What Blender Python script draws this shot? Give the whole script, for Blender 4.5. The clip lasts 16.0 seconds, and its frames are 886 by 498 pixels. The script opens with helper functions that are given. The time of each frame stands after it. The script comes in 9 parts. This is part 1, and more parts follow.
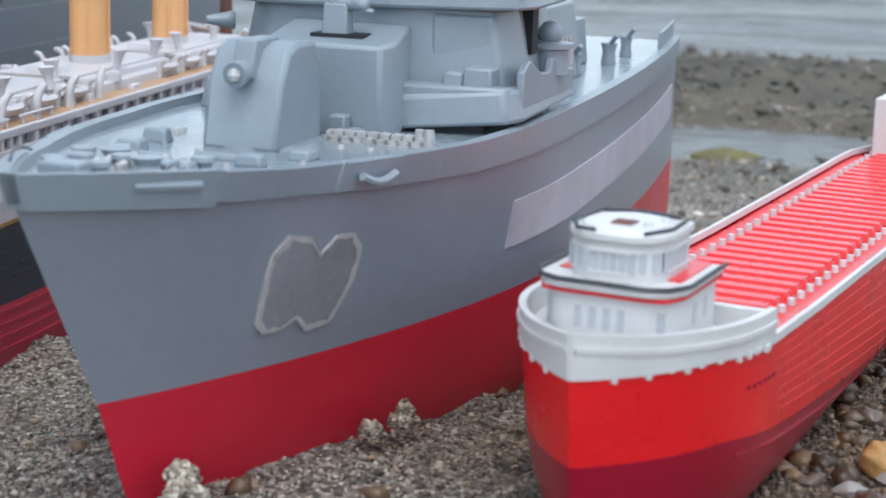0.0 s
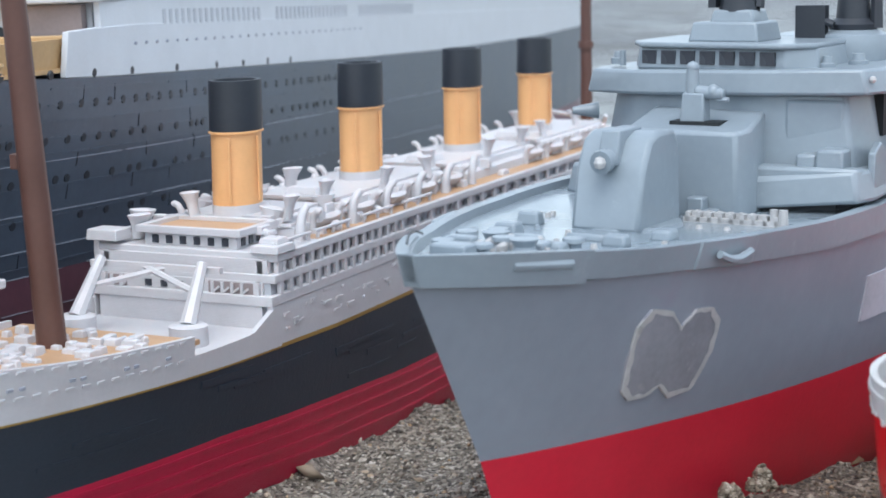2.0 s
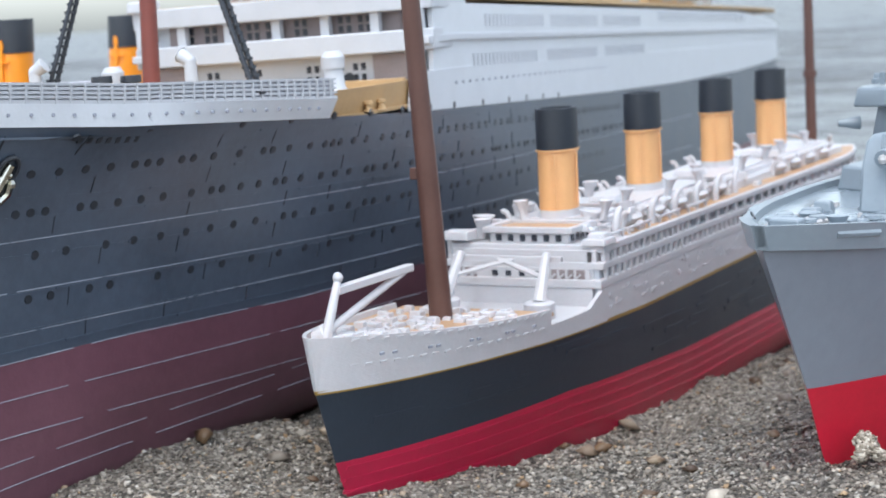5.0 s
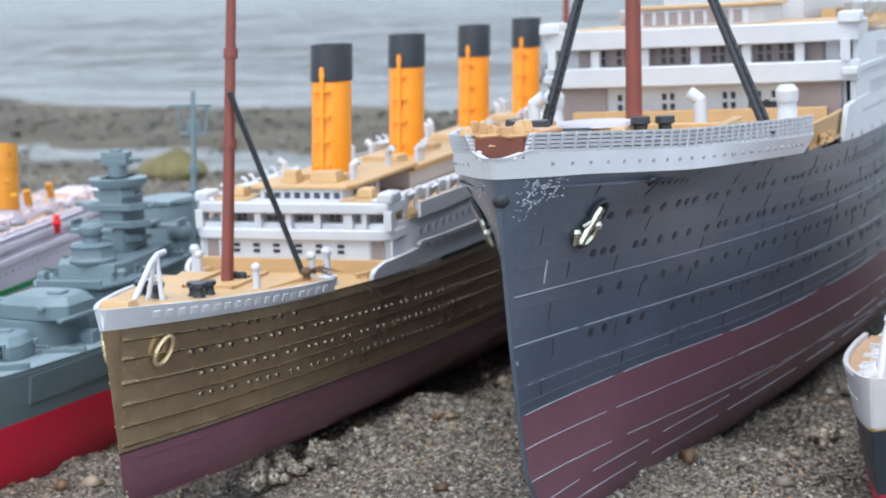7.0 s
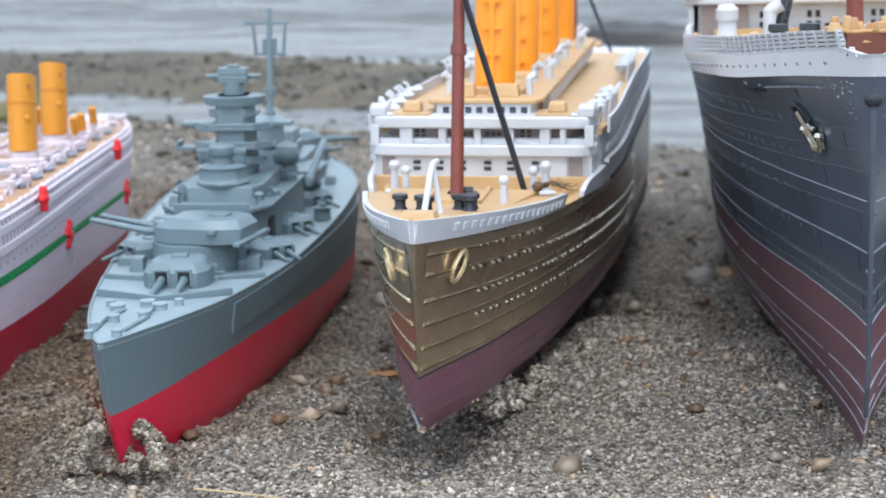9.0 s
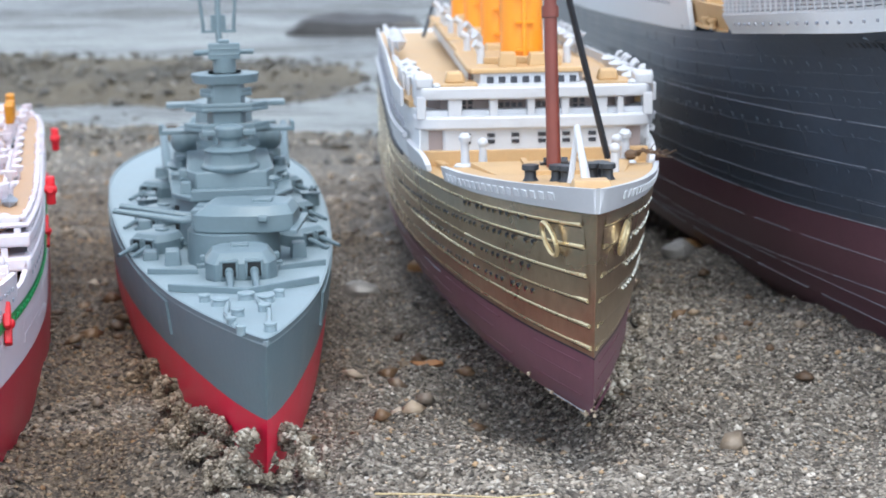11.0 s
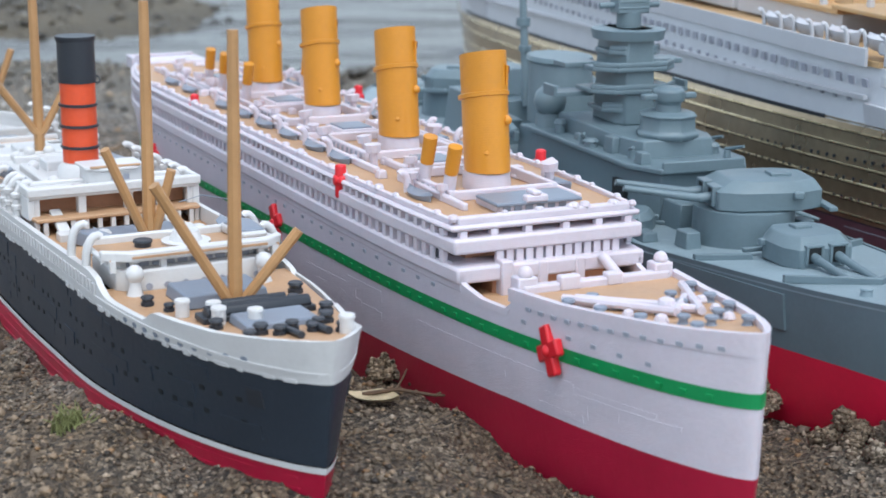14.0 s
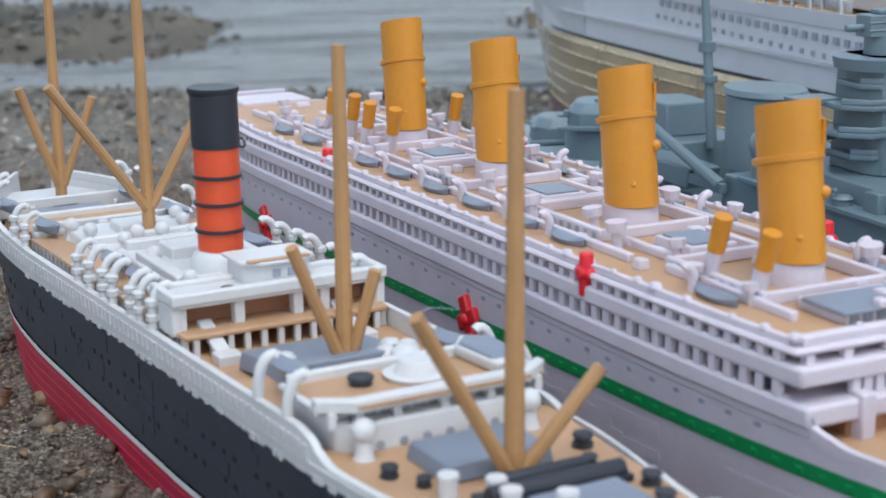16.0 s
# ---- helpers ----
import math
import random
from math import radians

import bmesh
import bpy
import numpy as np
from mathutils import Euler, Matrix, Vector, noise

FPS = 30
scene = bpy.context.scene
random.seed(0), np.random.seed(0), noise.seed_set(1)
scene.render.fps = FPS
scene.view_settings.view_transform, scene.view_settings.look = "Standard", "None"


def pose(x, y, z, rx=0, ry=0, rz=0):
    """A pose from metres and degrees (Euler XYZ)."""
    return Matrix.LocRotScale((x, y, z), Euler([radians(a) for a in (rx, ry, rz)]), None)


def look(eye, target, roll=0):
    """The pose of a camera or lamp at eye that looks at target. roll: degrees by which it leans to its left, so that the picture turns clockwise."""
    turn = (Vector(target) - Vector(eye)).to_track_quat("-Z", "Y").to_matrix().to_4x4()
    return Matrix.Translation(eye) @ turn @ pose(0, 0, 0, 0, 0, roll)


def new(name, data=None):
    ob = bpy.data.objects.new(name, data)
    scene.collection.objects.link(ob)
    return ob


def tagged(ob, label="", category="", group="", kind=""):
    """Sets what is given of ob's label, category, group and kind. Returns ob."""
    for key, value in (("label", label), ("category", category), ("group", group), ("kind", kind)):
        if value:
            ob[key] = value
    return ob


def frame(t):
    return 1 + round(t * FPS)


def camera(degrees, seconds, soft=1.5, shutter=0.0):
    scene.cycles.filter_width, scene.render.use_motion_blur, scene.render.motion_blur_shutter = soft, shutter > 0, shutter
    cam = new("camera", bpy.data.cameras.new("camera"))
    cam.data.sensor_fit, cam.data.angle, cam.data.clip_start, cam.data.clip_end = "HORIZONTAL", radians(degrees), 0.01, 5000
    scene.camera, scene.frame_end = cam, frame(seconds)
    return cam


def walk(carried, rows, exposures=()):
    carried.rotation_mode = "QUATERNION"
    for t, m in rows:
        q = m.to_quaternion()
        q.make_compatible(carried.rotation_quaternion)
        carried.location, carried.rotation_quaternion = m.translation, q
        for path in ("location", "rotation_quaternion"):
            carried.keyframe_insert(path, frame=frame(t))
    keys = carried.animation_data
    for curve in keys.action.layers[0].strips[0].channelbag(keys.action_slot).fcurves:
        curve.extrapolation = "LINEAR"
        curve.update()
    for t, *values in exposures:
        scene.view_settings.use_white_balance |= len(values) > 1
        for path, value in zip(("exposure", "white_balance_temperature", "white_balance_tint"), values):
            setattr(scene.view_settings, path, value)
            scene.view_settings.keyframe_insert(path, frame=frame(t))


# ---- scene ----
cam = camera(29.98, 16.0, soft=1.7)
PATH = [
    (0, (0.42364, -0.18968, 0.12589), (0.39983, 0.20009, 0.03922), 1.75),
    (0.5, (0.42400, -0.20012, 0.12836), (0.37501, 0.18922, 0.05080), 0.88),
    (1, (0.42278, -0.20858, 0.12690), (0.34811, 0.17758, 0.05406), 0.14),
    (1.5, (0.42526, -0.21168, 0.12950), (0.33226, 0.17094, 0.05915), -0.47),
    (2, (0.42651, -0.21825, 0.13125), (0.31793, 0.16054, 0.06246), -1.03),
    (2.5, (0.42747, -0.22325, 0.13231), (0.30781, 0.15251, 0.06531), -1.54),
    (3, (0.42935, -0.23125, 0.13423), (0.30071, 0.14203, 0.07009), -2.06),
    (3.2, (0.43035, -0.23556, 0.13465), (0.29954, 0.13721, 0.07196), -2.16),
    (5.3, (0.40008, -0.34839, 0.13391), (0.25514, 0.02023, 0.07812), -3.17),
    (5.5, (0.39080, -0.35760, 0.14160), (0.24405, 0.01035, 0.08617), -3.02),
    (6, (0.35124, -0.38667, 0.15485), (0.19894, -0.02134, 0.09709), -2.75),
    (6.5, (0.31888, -0.40268, 0.16137), (0.16423, -0.03890, 0.10012), -2.42),
    (7, (0.28125, -0.40301, 0.16508), (0.13164, -0.03785, 0.09969), -1.95),
    (7.5, (0.24933, -0.41695, 0.16713), (0.10875, -0.04892, 0.09787), -1.57),
    (8, (0.20416, -0.42072, 0.16785), (0.07961, -0.04759, 0.09533), -1.13),
    (8.5, (0.15870, -0.42555, 0.16185), (0.04833, -0.04834, 0.08747), -1.17),
    (8.7, (0.14299, -0.42645, 0.15721), (0.04177, -0.04705, 0.08097), -0.99),
    (10.8, (0.00447, -0.41498, 0.14031), (-0.01187, -0.02288, 0.06290), -1.14),
    (11, (-0.01025, -0.41118, 0.14100), (-0.01740, -0.01918, 0.06176), -1.00),
    (11.5, (-0.04670, -0.39663, 0.14319), (-0.03626, -0.00538, 0.06065), -0.80),
    (12, (-0.08443, -0.38104, 0.14109), (-0.05486, 0.00824, 0.05399), -0.38),
    (12.5, (-0.13976, -0.37316, 0.14729), (-0.09657, 0.01381, 0.05570), 0.06),
    (13, (-0.18237, -0.36461, 0.15067), (-0.12760, 0.01970, 0.05421), 0.52),
    (13.5, (-0.21946, -0.35090, 0.14796), (-0.15580, 0.03215, 0.05197), 0.63),
    (14, (-0.25343, -0.33784, 0.14722), (-0.18055, 0.04321, 0.04980), 0.59),
    (14.5, (-0.27293, -0.31460, 0.14571), (-0.19395, 0.06503, 0.04748), 0.29),
    (15, (-0.29017, -0.28414, 0.14518), (-0.20667, 0.09454, 0.04706), -0.23),
    (15.5, (-0.29683, -0.25460, 0.14421), (-0.21189, 0.12383, 0.04638), -0.50),
    (16, (-0.29325, -0.21925, 0.14249), (-0.21333, 0.16071, 0.04634), -0.68),
]
# stops, kelvin and tint of the clip's own exposure
EXPOSURES = [(0.0, 0.34, 6050, 5), (2.0, 0.54, 6050, 5), (5.5, 0.66, 6100, 6), (7.0, 0.69, 6100, 6), (8.5, 0.7, 6080, 6), (11.5, 0.75, 6080, 6), (12.0, 0.72, 6070, 6), (12.5, 0.58, 6050, 6), (13.0, 0.48, 6030, 6), (14.0, 0.34, 5980, 5), (16.0, 0.1, 5950, 5)]
walk(cam, [(t, look(eye, target, roll)) for t, eye, target, roll in PATH], EXPOSURES)
SKY, SUN = 0.24, 0.7

# ---- world, sun, exposure ----
def rgb(h):
    """Linear colour from a hex string of a display colour."""
    c = [int(h[i:i + 2], 16) / 255 for i in (0, 2, 4)]
    return tuple(v / 12.92 if v < 0.04 else ((v + 0.055) / 1.055) ** 2.4 for v in c) + (1.0,)


world = bpy.data.worlds.new("world")
scene.world = world
world.use_nodes = True
wn = world.node_tree.nodes
sky = wn.new("ShaderNodeTexSky")
sky.sky_type, sky.sun_disc = "NISHITA", False
sky.sun_elevation, sky.sun_rotation = radians(66), radians(170)
sky.dust_density, sky.air_density, sky.ozone_density = 2.0, 1.0, 1.0
wn["Background"].inputs[1].default_value = SKY
# thin even cloud greys the sky
cloud = wn.new("ShaderNodeHueSaturation")
cloud.inputs["Saturation"].default_value = 0.45
world.node_tree.links.new(sky.outputs[0], cloud.inputs["Color"])
world.node_tree.links.new(cloud.outputs[0], wn["Background"].inputs[0])
sun = new("sun", bpy.data.lights.new("sun", "SUN"))
sun.data.energy, sun.data.angle, sun.data.color = SUN, radians(35), (1.0, 0.97, 0.93)
sun.matrix_world = look((0.15, -0.8, 1.9), (0, 0, 0))
cam.data.dof.use_dof, cam.data.dof.focus_distance, cam.data.dof.aperture_fstop = True, 0.42, 33.0


# ---- materials ----
def material(name, colour, rough=0.45, metal=0.0, vary=0.12, scale=90.0, bump=0.0, bump_scale=900.0, spots=None, layers=0.0, coat=0.0, spec=0.5, sss=0.0):
    """A plastic, paint or mineral surface: colour with stains and grain, optional print layers as fine relief."""
    m = bpy.data.materials.new(name)
    m.use_nodes = True
    n, l = m.node_tree.nodes, m.node_tree.links
    b = n["Principled BSDF"]
    c = rgb(colour) if isinstance(colour, str) else (*colour, 1)
    b.inputs["Roughness"].default_value, b.inputs["Metallic"].default_value = rough, metal
    b.inputs["Coat Weight"].default_value, b.inputs["Coat Roughness"].default_value = coat, rough * 0.6
    b.inputs["Specular IOR Level"].default_value = spec
    if sss:
        b.inputs["Subsurface Weight"].default_value = sss
        b.inputs["Subsurface Radius"].default_value = (0.002, 0.0012, 0.001)
        b.inputs["Subsurface Scale"].default_value = 1.0
    co = n.new("ShaderNodeTexCoord")
    big, fine = n.new("ShaderNodeTexNoise"), n.new("ShaderNodeTexNoise")
    for tex, s, d in ((big, scale, 6), (fine, scale * 11, 3)):
        tex.inputs["Scale"].default_value, tex.inputs["Detail"].default_value = s, d
        l.new(co.outputs["Object"], tex.inputs["Vector"])
    add = n.new("ShaderNodeMath")
    add.operation = "MULTIPLY_ADD"
    l.new(fine.outputs["Fac"], add.inputs[0])
    add.inputs[1].default_value = 0.4
    l.new(big.outputs["Fac"], add.inputs[2])
    ramp = n.new("ShaderNodeValToRGB")
    e = ramp.color_ramp.elements
    e[0].position, e[1].position = 0.42, 0.98
    e[0].color = tuple(min(1, v * (1 - vary)) for v in c[:3]) + (1,)
    e[1].color = tuple(min(1, v * (1 + vary * 0.8) + vary * 0.012) for v in c[:3]) + (1,)
    l.new(add.outputs[0], ramp.inputs[0])
    out = ramp.outputs[0]
    if spots:
        hue, size, amount = spots
        sp = n.new("ShaderNodeTexNoise")
        sp.inputs["Scale"].default_value, sp.inputs["Detail"].default_value = size, 9
        sp.inputs["Roughness"].default_value = 0.7
        l.new(co.outputs["Object"], sp.inputs["Vector"])
        sr = n.new("ShaderNodeValToRGB")
        sr.color_ramp.elements[0].position, sr.color_ramp.elements[1].position = 0.6, 0.72
        l.new(sp.outputs["Fac"], sr.inputs[0])
        mul = n.new("ShaderNodeMath")
        mul.operation = "MULTIPLY"
        mul.inputs[1].default_value = amount
        l.new(sr.outputs[0], mul.inputs[0])
        mix = n.new("ShaderNodeMix")
        mix.data_type = "RGBA"
        l.new(mul.outputs[0], mix.inputs["Factor"])
        l.new(out, mix.inputs["A"])
        mix.inputs["B"].default_value = rgb(hue)
        out = mix.outputs["Result"]
    l.new(out, b.inputs["Base Color"])
    rr = n.new("ShaderNodeMapRange")
    rr.inputs["To Min"].default_value, rr.inputs["To Max"].default_value = max(0.03, rough - 0.1), min(1, rough + 0.12)
    l.new(big.outputs["Fac"], rr.inputs["Value"])
    l.new(rr.outputs[0], b.inputs["Roughness"])
    height = None
    if bump:
        bt = n.new("ShaderNodeTexNoise")
        bt.inputs["Scale"].default_value, bt.inputs["Detail"].default_value = bump_scale, 4
        l.new(co.outputs["Object"], bt.inputs["Vector"])
        bp = n.new("ShaderNodeBump")
        bp.inputs["Strength"].default_value, bp.inputs["Distance"].default_value = bump, 0.0004
        l.new(bt.outputs["Fac"], bp.inputs["Height"])
        height = bp
    if layers:
        wv = n.new("ShaderNodeTexWave")
        wv.wave_type, wv.bands_direction = "BANDS", "Z"
        wv.inputs["Scale"].default_value, wv.inputs["Distortion"].default_value = 760.0, 0.8
        l.new(co.outputs["Object"], wv.inputs["Vector"])
        bp2 = n.new("ShaderNodeBump")
        bp2.inputs["Strength"].default_value, bp2.inputs["Distance"].default_value = layers * 0.6, 0.00015
        l.new(wv.outputs["Fac"], bp2.inputs["Height"])
        if height:
            l.new(height.outputs[0], bp2.inputs["Normal"])
        height = bp2
    if height:
        l.new(height.outputs[0], b.inputs["Normal"])
    return m


WHITE = material("white_plastic", "c0c2c7", 0.42, vary=0.06, spots=("b9bcc2", 300, 0.3), bump=0.15)
WHITE_PRINT = material("white_printed_plastic", "cec5cd", 0.4, vary=0.07, layers=0.35, bump=0.25, bump_scale=700, sss=0.15)
WHITE_SHELL = material("white_shell_print", "c5c2c4", 0.4, vary=0.07, layers=0.35, bump=0.25, bump_scale=700, sss=0.15)
WHITE_CREAM = material("white_painted_print", "cfcecd", 0.38, vary=0.07, layers=0.3, bump=0.25, bump_scale=600)
WHITE_SIDE = material("pale_blue_white_plastic", "ced1d6", 0.36, vary=0.06, bump=0.15)
GREY = material("blue_grey_plastic", "858f97", 0.34, vary=0.1, scale=40, bump=0.12, bump_scale=500, coat=0.15, spots=("a3adb6", 160, 0.35))
# the purplish spots paint in the mottled reflection of the red freighter
GREY_HULL = material("satin_grey_hull_plastic", "888e98", 0.3, vary=0.12, scale=24, bump=0.08, spots=("8d808f", 26, 0.5), coat=0.3)
GREY_DECK = material("glossy_blue_grey_deck", "808b93", 0.24, vary=0.1, scale=40, bump=0.3, bump_scale=160, coat=0.4, spots=("97a2a9", 120, 0.35))
STEEL = material("green_grey_plastic", "697a81", 0.38, vary=0.1, scale=60, bump=0.15, bump_scale=700)
STEEL_DECK = material("worn_green_grey_deck", "85959c", 0.42, vary=0.14, scale=80, bump=0.3, bump_scale=900, spots=("b4c2c8", 260, 0.35))
STEEL_DARK = material("dark_gun_port", "151a1c", 0.6, vary=0.1)
RED = material("red_hull_plastic", "c81c36", 0.38, vary=0.12, scale=50, bump=0.1, coat=0.1)
RED_BIS = material("bright_red_hull_plastic", "d6123f", 0.38, vary=0.1, scale=50, bump=0.1, coat=0.1)
SCARLET = material("scarlet_printed_plastic", "d9181f", 0.28, vary=0.1, scale=40, layers=0.3, bump=0.12, coat=0.1)
MAROON = material("dark_red_printed_plastic", "970a2c", 0.3, vary=0.12, scale=40, layers=0.3, coat=0.08)
CRIMSON = material("crimson_printed_plastic", "b0183f", 0.36, vary=0.15, scale=40, layers=0.5, bump=0.2, coat=0.15)
BURGUNDY = material("burgundy_printed_plastic", "a50d34", 0.36, vary=0.15, scale=40, layers=0.4, bump=0.2, coat=0.1)
BROWN_RED = material("matt_brown_red_plastic", "6d4652", 0.46, vary=0.2, scale=25, bump=0.12, spots=("7a5a60", 90, 0.35), coat=0.3)
NAVY = material("blue_black_plastic", "47515f", 0.4, vary=0.25, coat=0.5, scale=30, bump=0.12, spots=("474d56", 90, 0.35), spec=0.6)
NAVY_PRINT = material("black_printed_plastic", "29323d", 0.4, vary=0.14, scale=40, layers=0.4, bump=0.25)
BLACK = material("black_plastic", "2a2e35", 0.42, vary=0.15, scale=80)
BRASS = material("bronze_gold_paint", "b29d7f", 0.28, metal=0.72, vary=0.3, scale=22, bump=0.2, spots=("7d6c52", 40, 0.6), coat=0.35)
# dark brown for the painted shade line under each strake
GROOVE_SHADE = material("dark_brown_groove_shade", "4b3f38", 0.34, metal=0.25, vary=0.2, scale=28, bump=0.12)
# brighter brass: paints the highlight on plate edges, and serves the hawse rings
BRASS_EDGE = material("bright_brass", "d6c49c", 0.26, metal=0.78, vary=0.3, scale=60)
PALE_EDGE = material("dusty_pale_plate_edge", "a4a9b3", 0.55, vary=0.3, scale=160)
ORANGE = material("orange_plastic", "f2951b", 0.36, vary=0.08, bump=0.1)
BUFF = material("buff_plastic", "e2ab74", 0.42, vary=0.08, layers=0.25)
OCHRE = material("ochre_printed_plastic", "cf8a22", 0.36, vary=0.08, layers=0.3, bump=0.1, coat=0.1)
FUNNEL_RED = material("orange_red_plastic", "d8512a", 0.36, vary=0.1, layers=0.3)
TAN = material("tan_deck_plastic", "bd9c70", 0.5, vary=0.12, scale=70, bump=0.25)
TAN_PRINT = material("tan_printed_deck", "b89370", 0.48, vary=0.12, scale=70, layers=0.2, bump=0.2)
MAST = material("brown_plastic", "74392f", 0.45, vary=0.12)
MAST_DARK = material("dark_brown_plastic", "5c4038", 0.45, vary=0.15, scale=60)
SPAR = material("tan_spar_plastic", "b0875a", 0.42, vary=0.14, scale=60, bump=0.2)
GREEN = material("green_stripe_paint", "1f8a4c", 0.4, vary=0.12)
CROSS = material("red_cross_plastic", "d41f2b", 0.36, vary=0.1)
GLASS = material("dark_window", "3a3d44", 0.25, vary=0.15)
# darker copy of the tan print; deck shade is put into its colour
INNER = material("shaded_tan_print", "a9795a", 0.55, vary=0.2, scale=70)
RUST = material("red_brown_interior", "6b3a2c", 0.6, vary=0.2)
# brown-grey that paints shade into white recesses and openings; also some window panes
SHADE_WIN = material("brown_grey_recess_shade", "8d8180", 0.6, vary=0.15)
PORT_GREY = material("grey_window_recess", "9a9da8", 0.5, vary=0.1)
PANE_PALE = material("pale_grey_pane", "b4b7bd", 0.4, vary=0.1)
CHROME = material("silvered_metal", "c9c6b8", 0.18, metal=1.0, vary=0.1)
SLATE = material("grey_hatch_plastic", "7f8794", 0.4, vary=0.1)
GOLD_LINE = material("gold_line_paint", "a98a4a", 0.4, metal=0.3, vary=0.15)
TAPE = material("glossy_clear_tape", "8f8f96", 0.14, vary=0.2, scale=60, coat=0.6, spots=("b4b2b0", 110, 0.55), bump=0.5, bump_scale=240)
TAPE_STRIP = material("matt_pale_tape", "b2aeb6", 0.45, vary=0.18, scale=60, spots=("cfcfd2", 90, 0.5))
TAPE_EDGE = material("pale_tape_edge", "b3b1b0", 0.3, vary=0.25, scale=260, spots=("8f9096", 200, 0.5))
GRIT = material("grit_on_hull", "a99a86", 0.6, vary=0.3, scale=400)


# ---- mesh helpers (lengths in millimetres) ----
SQUASH = [None]  # a rule (y, z) -> z that settles upperworks onto a model's own levels


class Mesh:
    def __init__(self):
        self.v, self.f, self.split = [], [], None

    def add(self, verts, faces):
        o = len(self.v)
        self.v += [tuple(p) for p in verts]
        self.f += [tuple(o + i for i in f) for f in faces]
        return self

    def box(self, x0, x1, y0, y1, z0, z1, tx=0.0, ty=0.0):
        """A block; tx and ty draw the top in on each side."""
        v = [(x0, y0, z0), (x1, y0, z0), (x1, y1, z0), (x0, y1, z0), (x0 + tx, y0 + ty, z1), (x1 - tx, y0 + ty, z1), (x1 - tx, y1 - ty, z1), (x0 + tx, y1 - ty, z1)]
        return self.add(v, [(3, 2, 1, 0), (4, 5, 6, 7), (0, 1, 5, 4), (1, 2, 6, 5), (2, 3, 7, 6), (3, 0, 4, 7)])

    def rod(self, p0, p1, r0, r1=None, n=10, cap=True, oval=1.0):
        """A round or oval bar from p0 to p1."""
        r1 = r0 if r1 is None else r1
        p0, p1 = Vector(p0), Vector(p1)
        d = (p1 - p0).normalized()
        a = Vector((1, 0, 0)) if abs(d.x) < 0.8 else Vector((0, 1, 0))
        a = (a - d * a.dot(d)).normalized()
        b = d.cross(a)
        v = []
        for p, r in ((p0, r0), (p1, r1)):
            v += [p + a * (r * math.cos(2 * math.pi * i / n)) + b * (r * oval * math.sin(2 * math.pi * i / n)) for i in range(n)]
        f = [(i, (i + 1) % n, n + (i + 1) % n, n + i) for i in range(n)]
        if cap:
            f += [tuple(range(n - 1, -1, -1)), tuple(range(n, 2 * n))]
        return self.add(v, f)

    def lathe(self, x, y, rings, n=14, oval=1.0, lean=0.0, cap=True):
        """Rings of (z, r) round an upright axis at x, y; lean: y gained per z."""
        z0, v, f = rings[0][0], [], []
        for z, r in rings:
            v += [(x + r * math.cos(2 * math.pi * i / n), y + lean * (z - z0) + r * oval * math.sin(2 * math.pi * i / n), z) for i in range(n)]
        for k in range(len(rings) - 1):
            f += [(k * n + i, k * n + (i + 1) % n, (k + 1) * n + (i + 1) % n, (k + 1) * n + i) for i in range(n)]
        if cap:
            f += [tuple(range(n - 1, -1, -1)), tuple(range((len(rings) - 1) * n, len(rings) * n))]
        return self.add(v, f)

    def prism(self, outline, z0, z1, inset=0.0):
        """An outline of (x, y), counter-clockwise, drawn up from z0 to z1; inset scales the top about its middle."""
        n = len(outline)
        cx, cy = sum(p[0] for p in outline) / n, sum(p[1] for p in outline) / n
        k = 1 - inset
        z0s = z0 if callable(z0) else (lambda y: z0)
        z1s = z1 if callable(z1) else (lambda y: z1)
        v = [(x, y, z0s(y)) for x, y in outline] + [(cx + (x - cx) * k, cy + (y - cy) * k, z1s(y)) for x, y in outline]
        f = [(i, (i + 1) % n, n + (i + 1) % n, n + i) for i in range(n)] + [tuple(range(n - 1, -1, -1)), tuple(range(n, 2 * n))]
        return self.add(v, f)

    def ball(self, c, r, n=8, squash=1.0):
        v, f = [], []
        m = max(3, n // 2)
        for k in range(m + 1):
            t = math.pi * k / m
            v += [(c[0] + r * math.sin(t) * math.cos(2 * math.pi * i / n), c[1] + r * math.sin(t) * math.sin(2 * math.pi * i / n), c[2] - r * squash * math.cos(t)) for i in range(n)]
        for k in range(m):
            f += [(k * n + i, k * n + (i + 1) % n, (k + 1) * n + (i + 1) % n, (k + 1) * n + i) for i in range(n)]
        return self.add(v, f)

    def tube(self, pts, r, n=8, r1=None):
        """One bent round bar swept through the points."""
        r1 = r if r1 is None else r1
        p = [Vector(q) for q in pts]
        v, f, a = [], [], None
        for i, c in enumerate(p):
            d = (p[min(i + 1, len(p) - 1)] - p[max(i - 1, 0)]).normalized()
            if a is None:
                a = Vector((1, 0, 0)) if abs(d.x) < 0.8 else Vector((0, 1, 0))
            a = (a - d * a.dot(d)).normalized()
            e, k = d.cross(a), r + (r1 - r) * i / (len(p) - 1)
            v += [c + a * (k * math.cos(2 * math.pi * j / n)) + e * (k * math.sin(2 * math.pi * j / n)) for j in range(n)]
        for i in range(len(p) - 1):
            f += [(i * n + j, i * n + (j + 1) % n, (i + 1) * n + (j + 1) % n, (i + 1) * n + j) for j in range(n)]
        m = (len(p) - 1) * n
        f += [tuple(range(n - 1, -1, -1)), tuple(range(m, m + n))]
        return self.add(v, f)

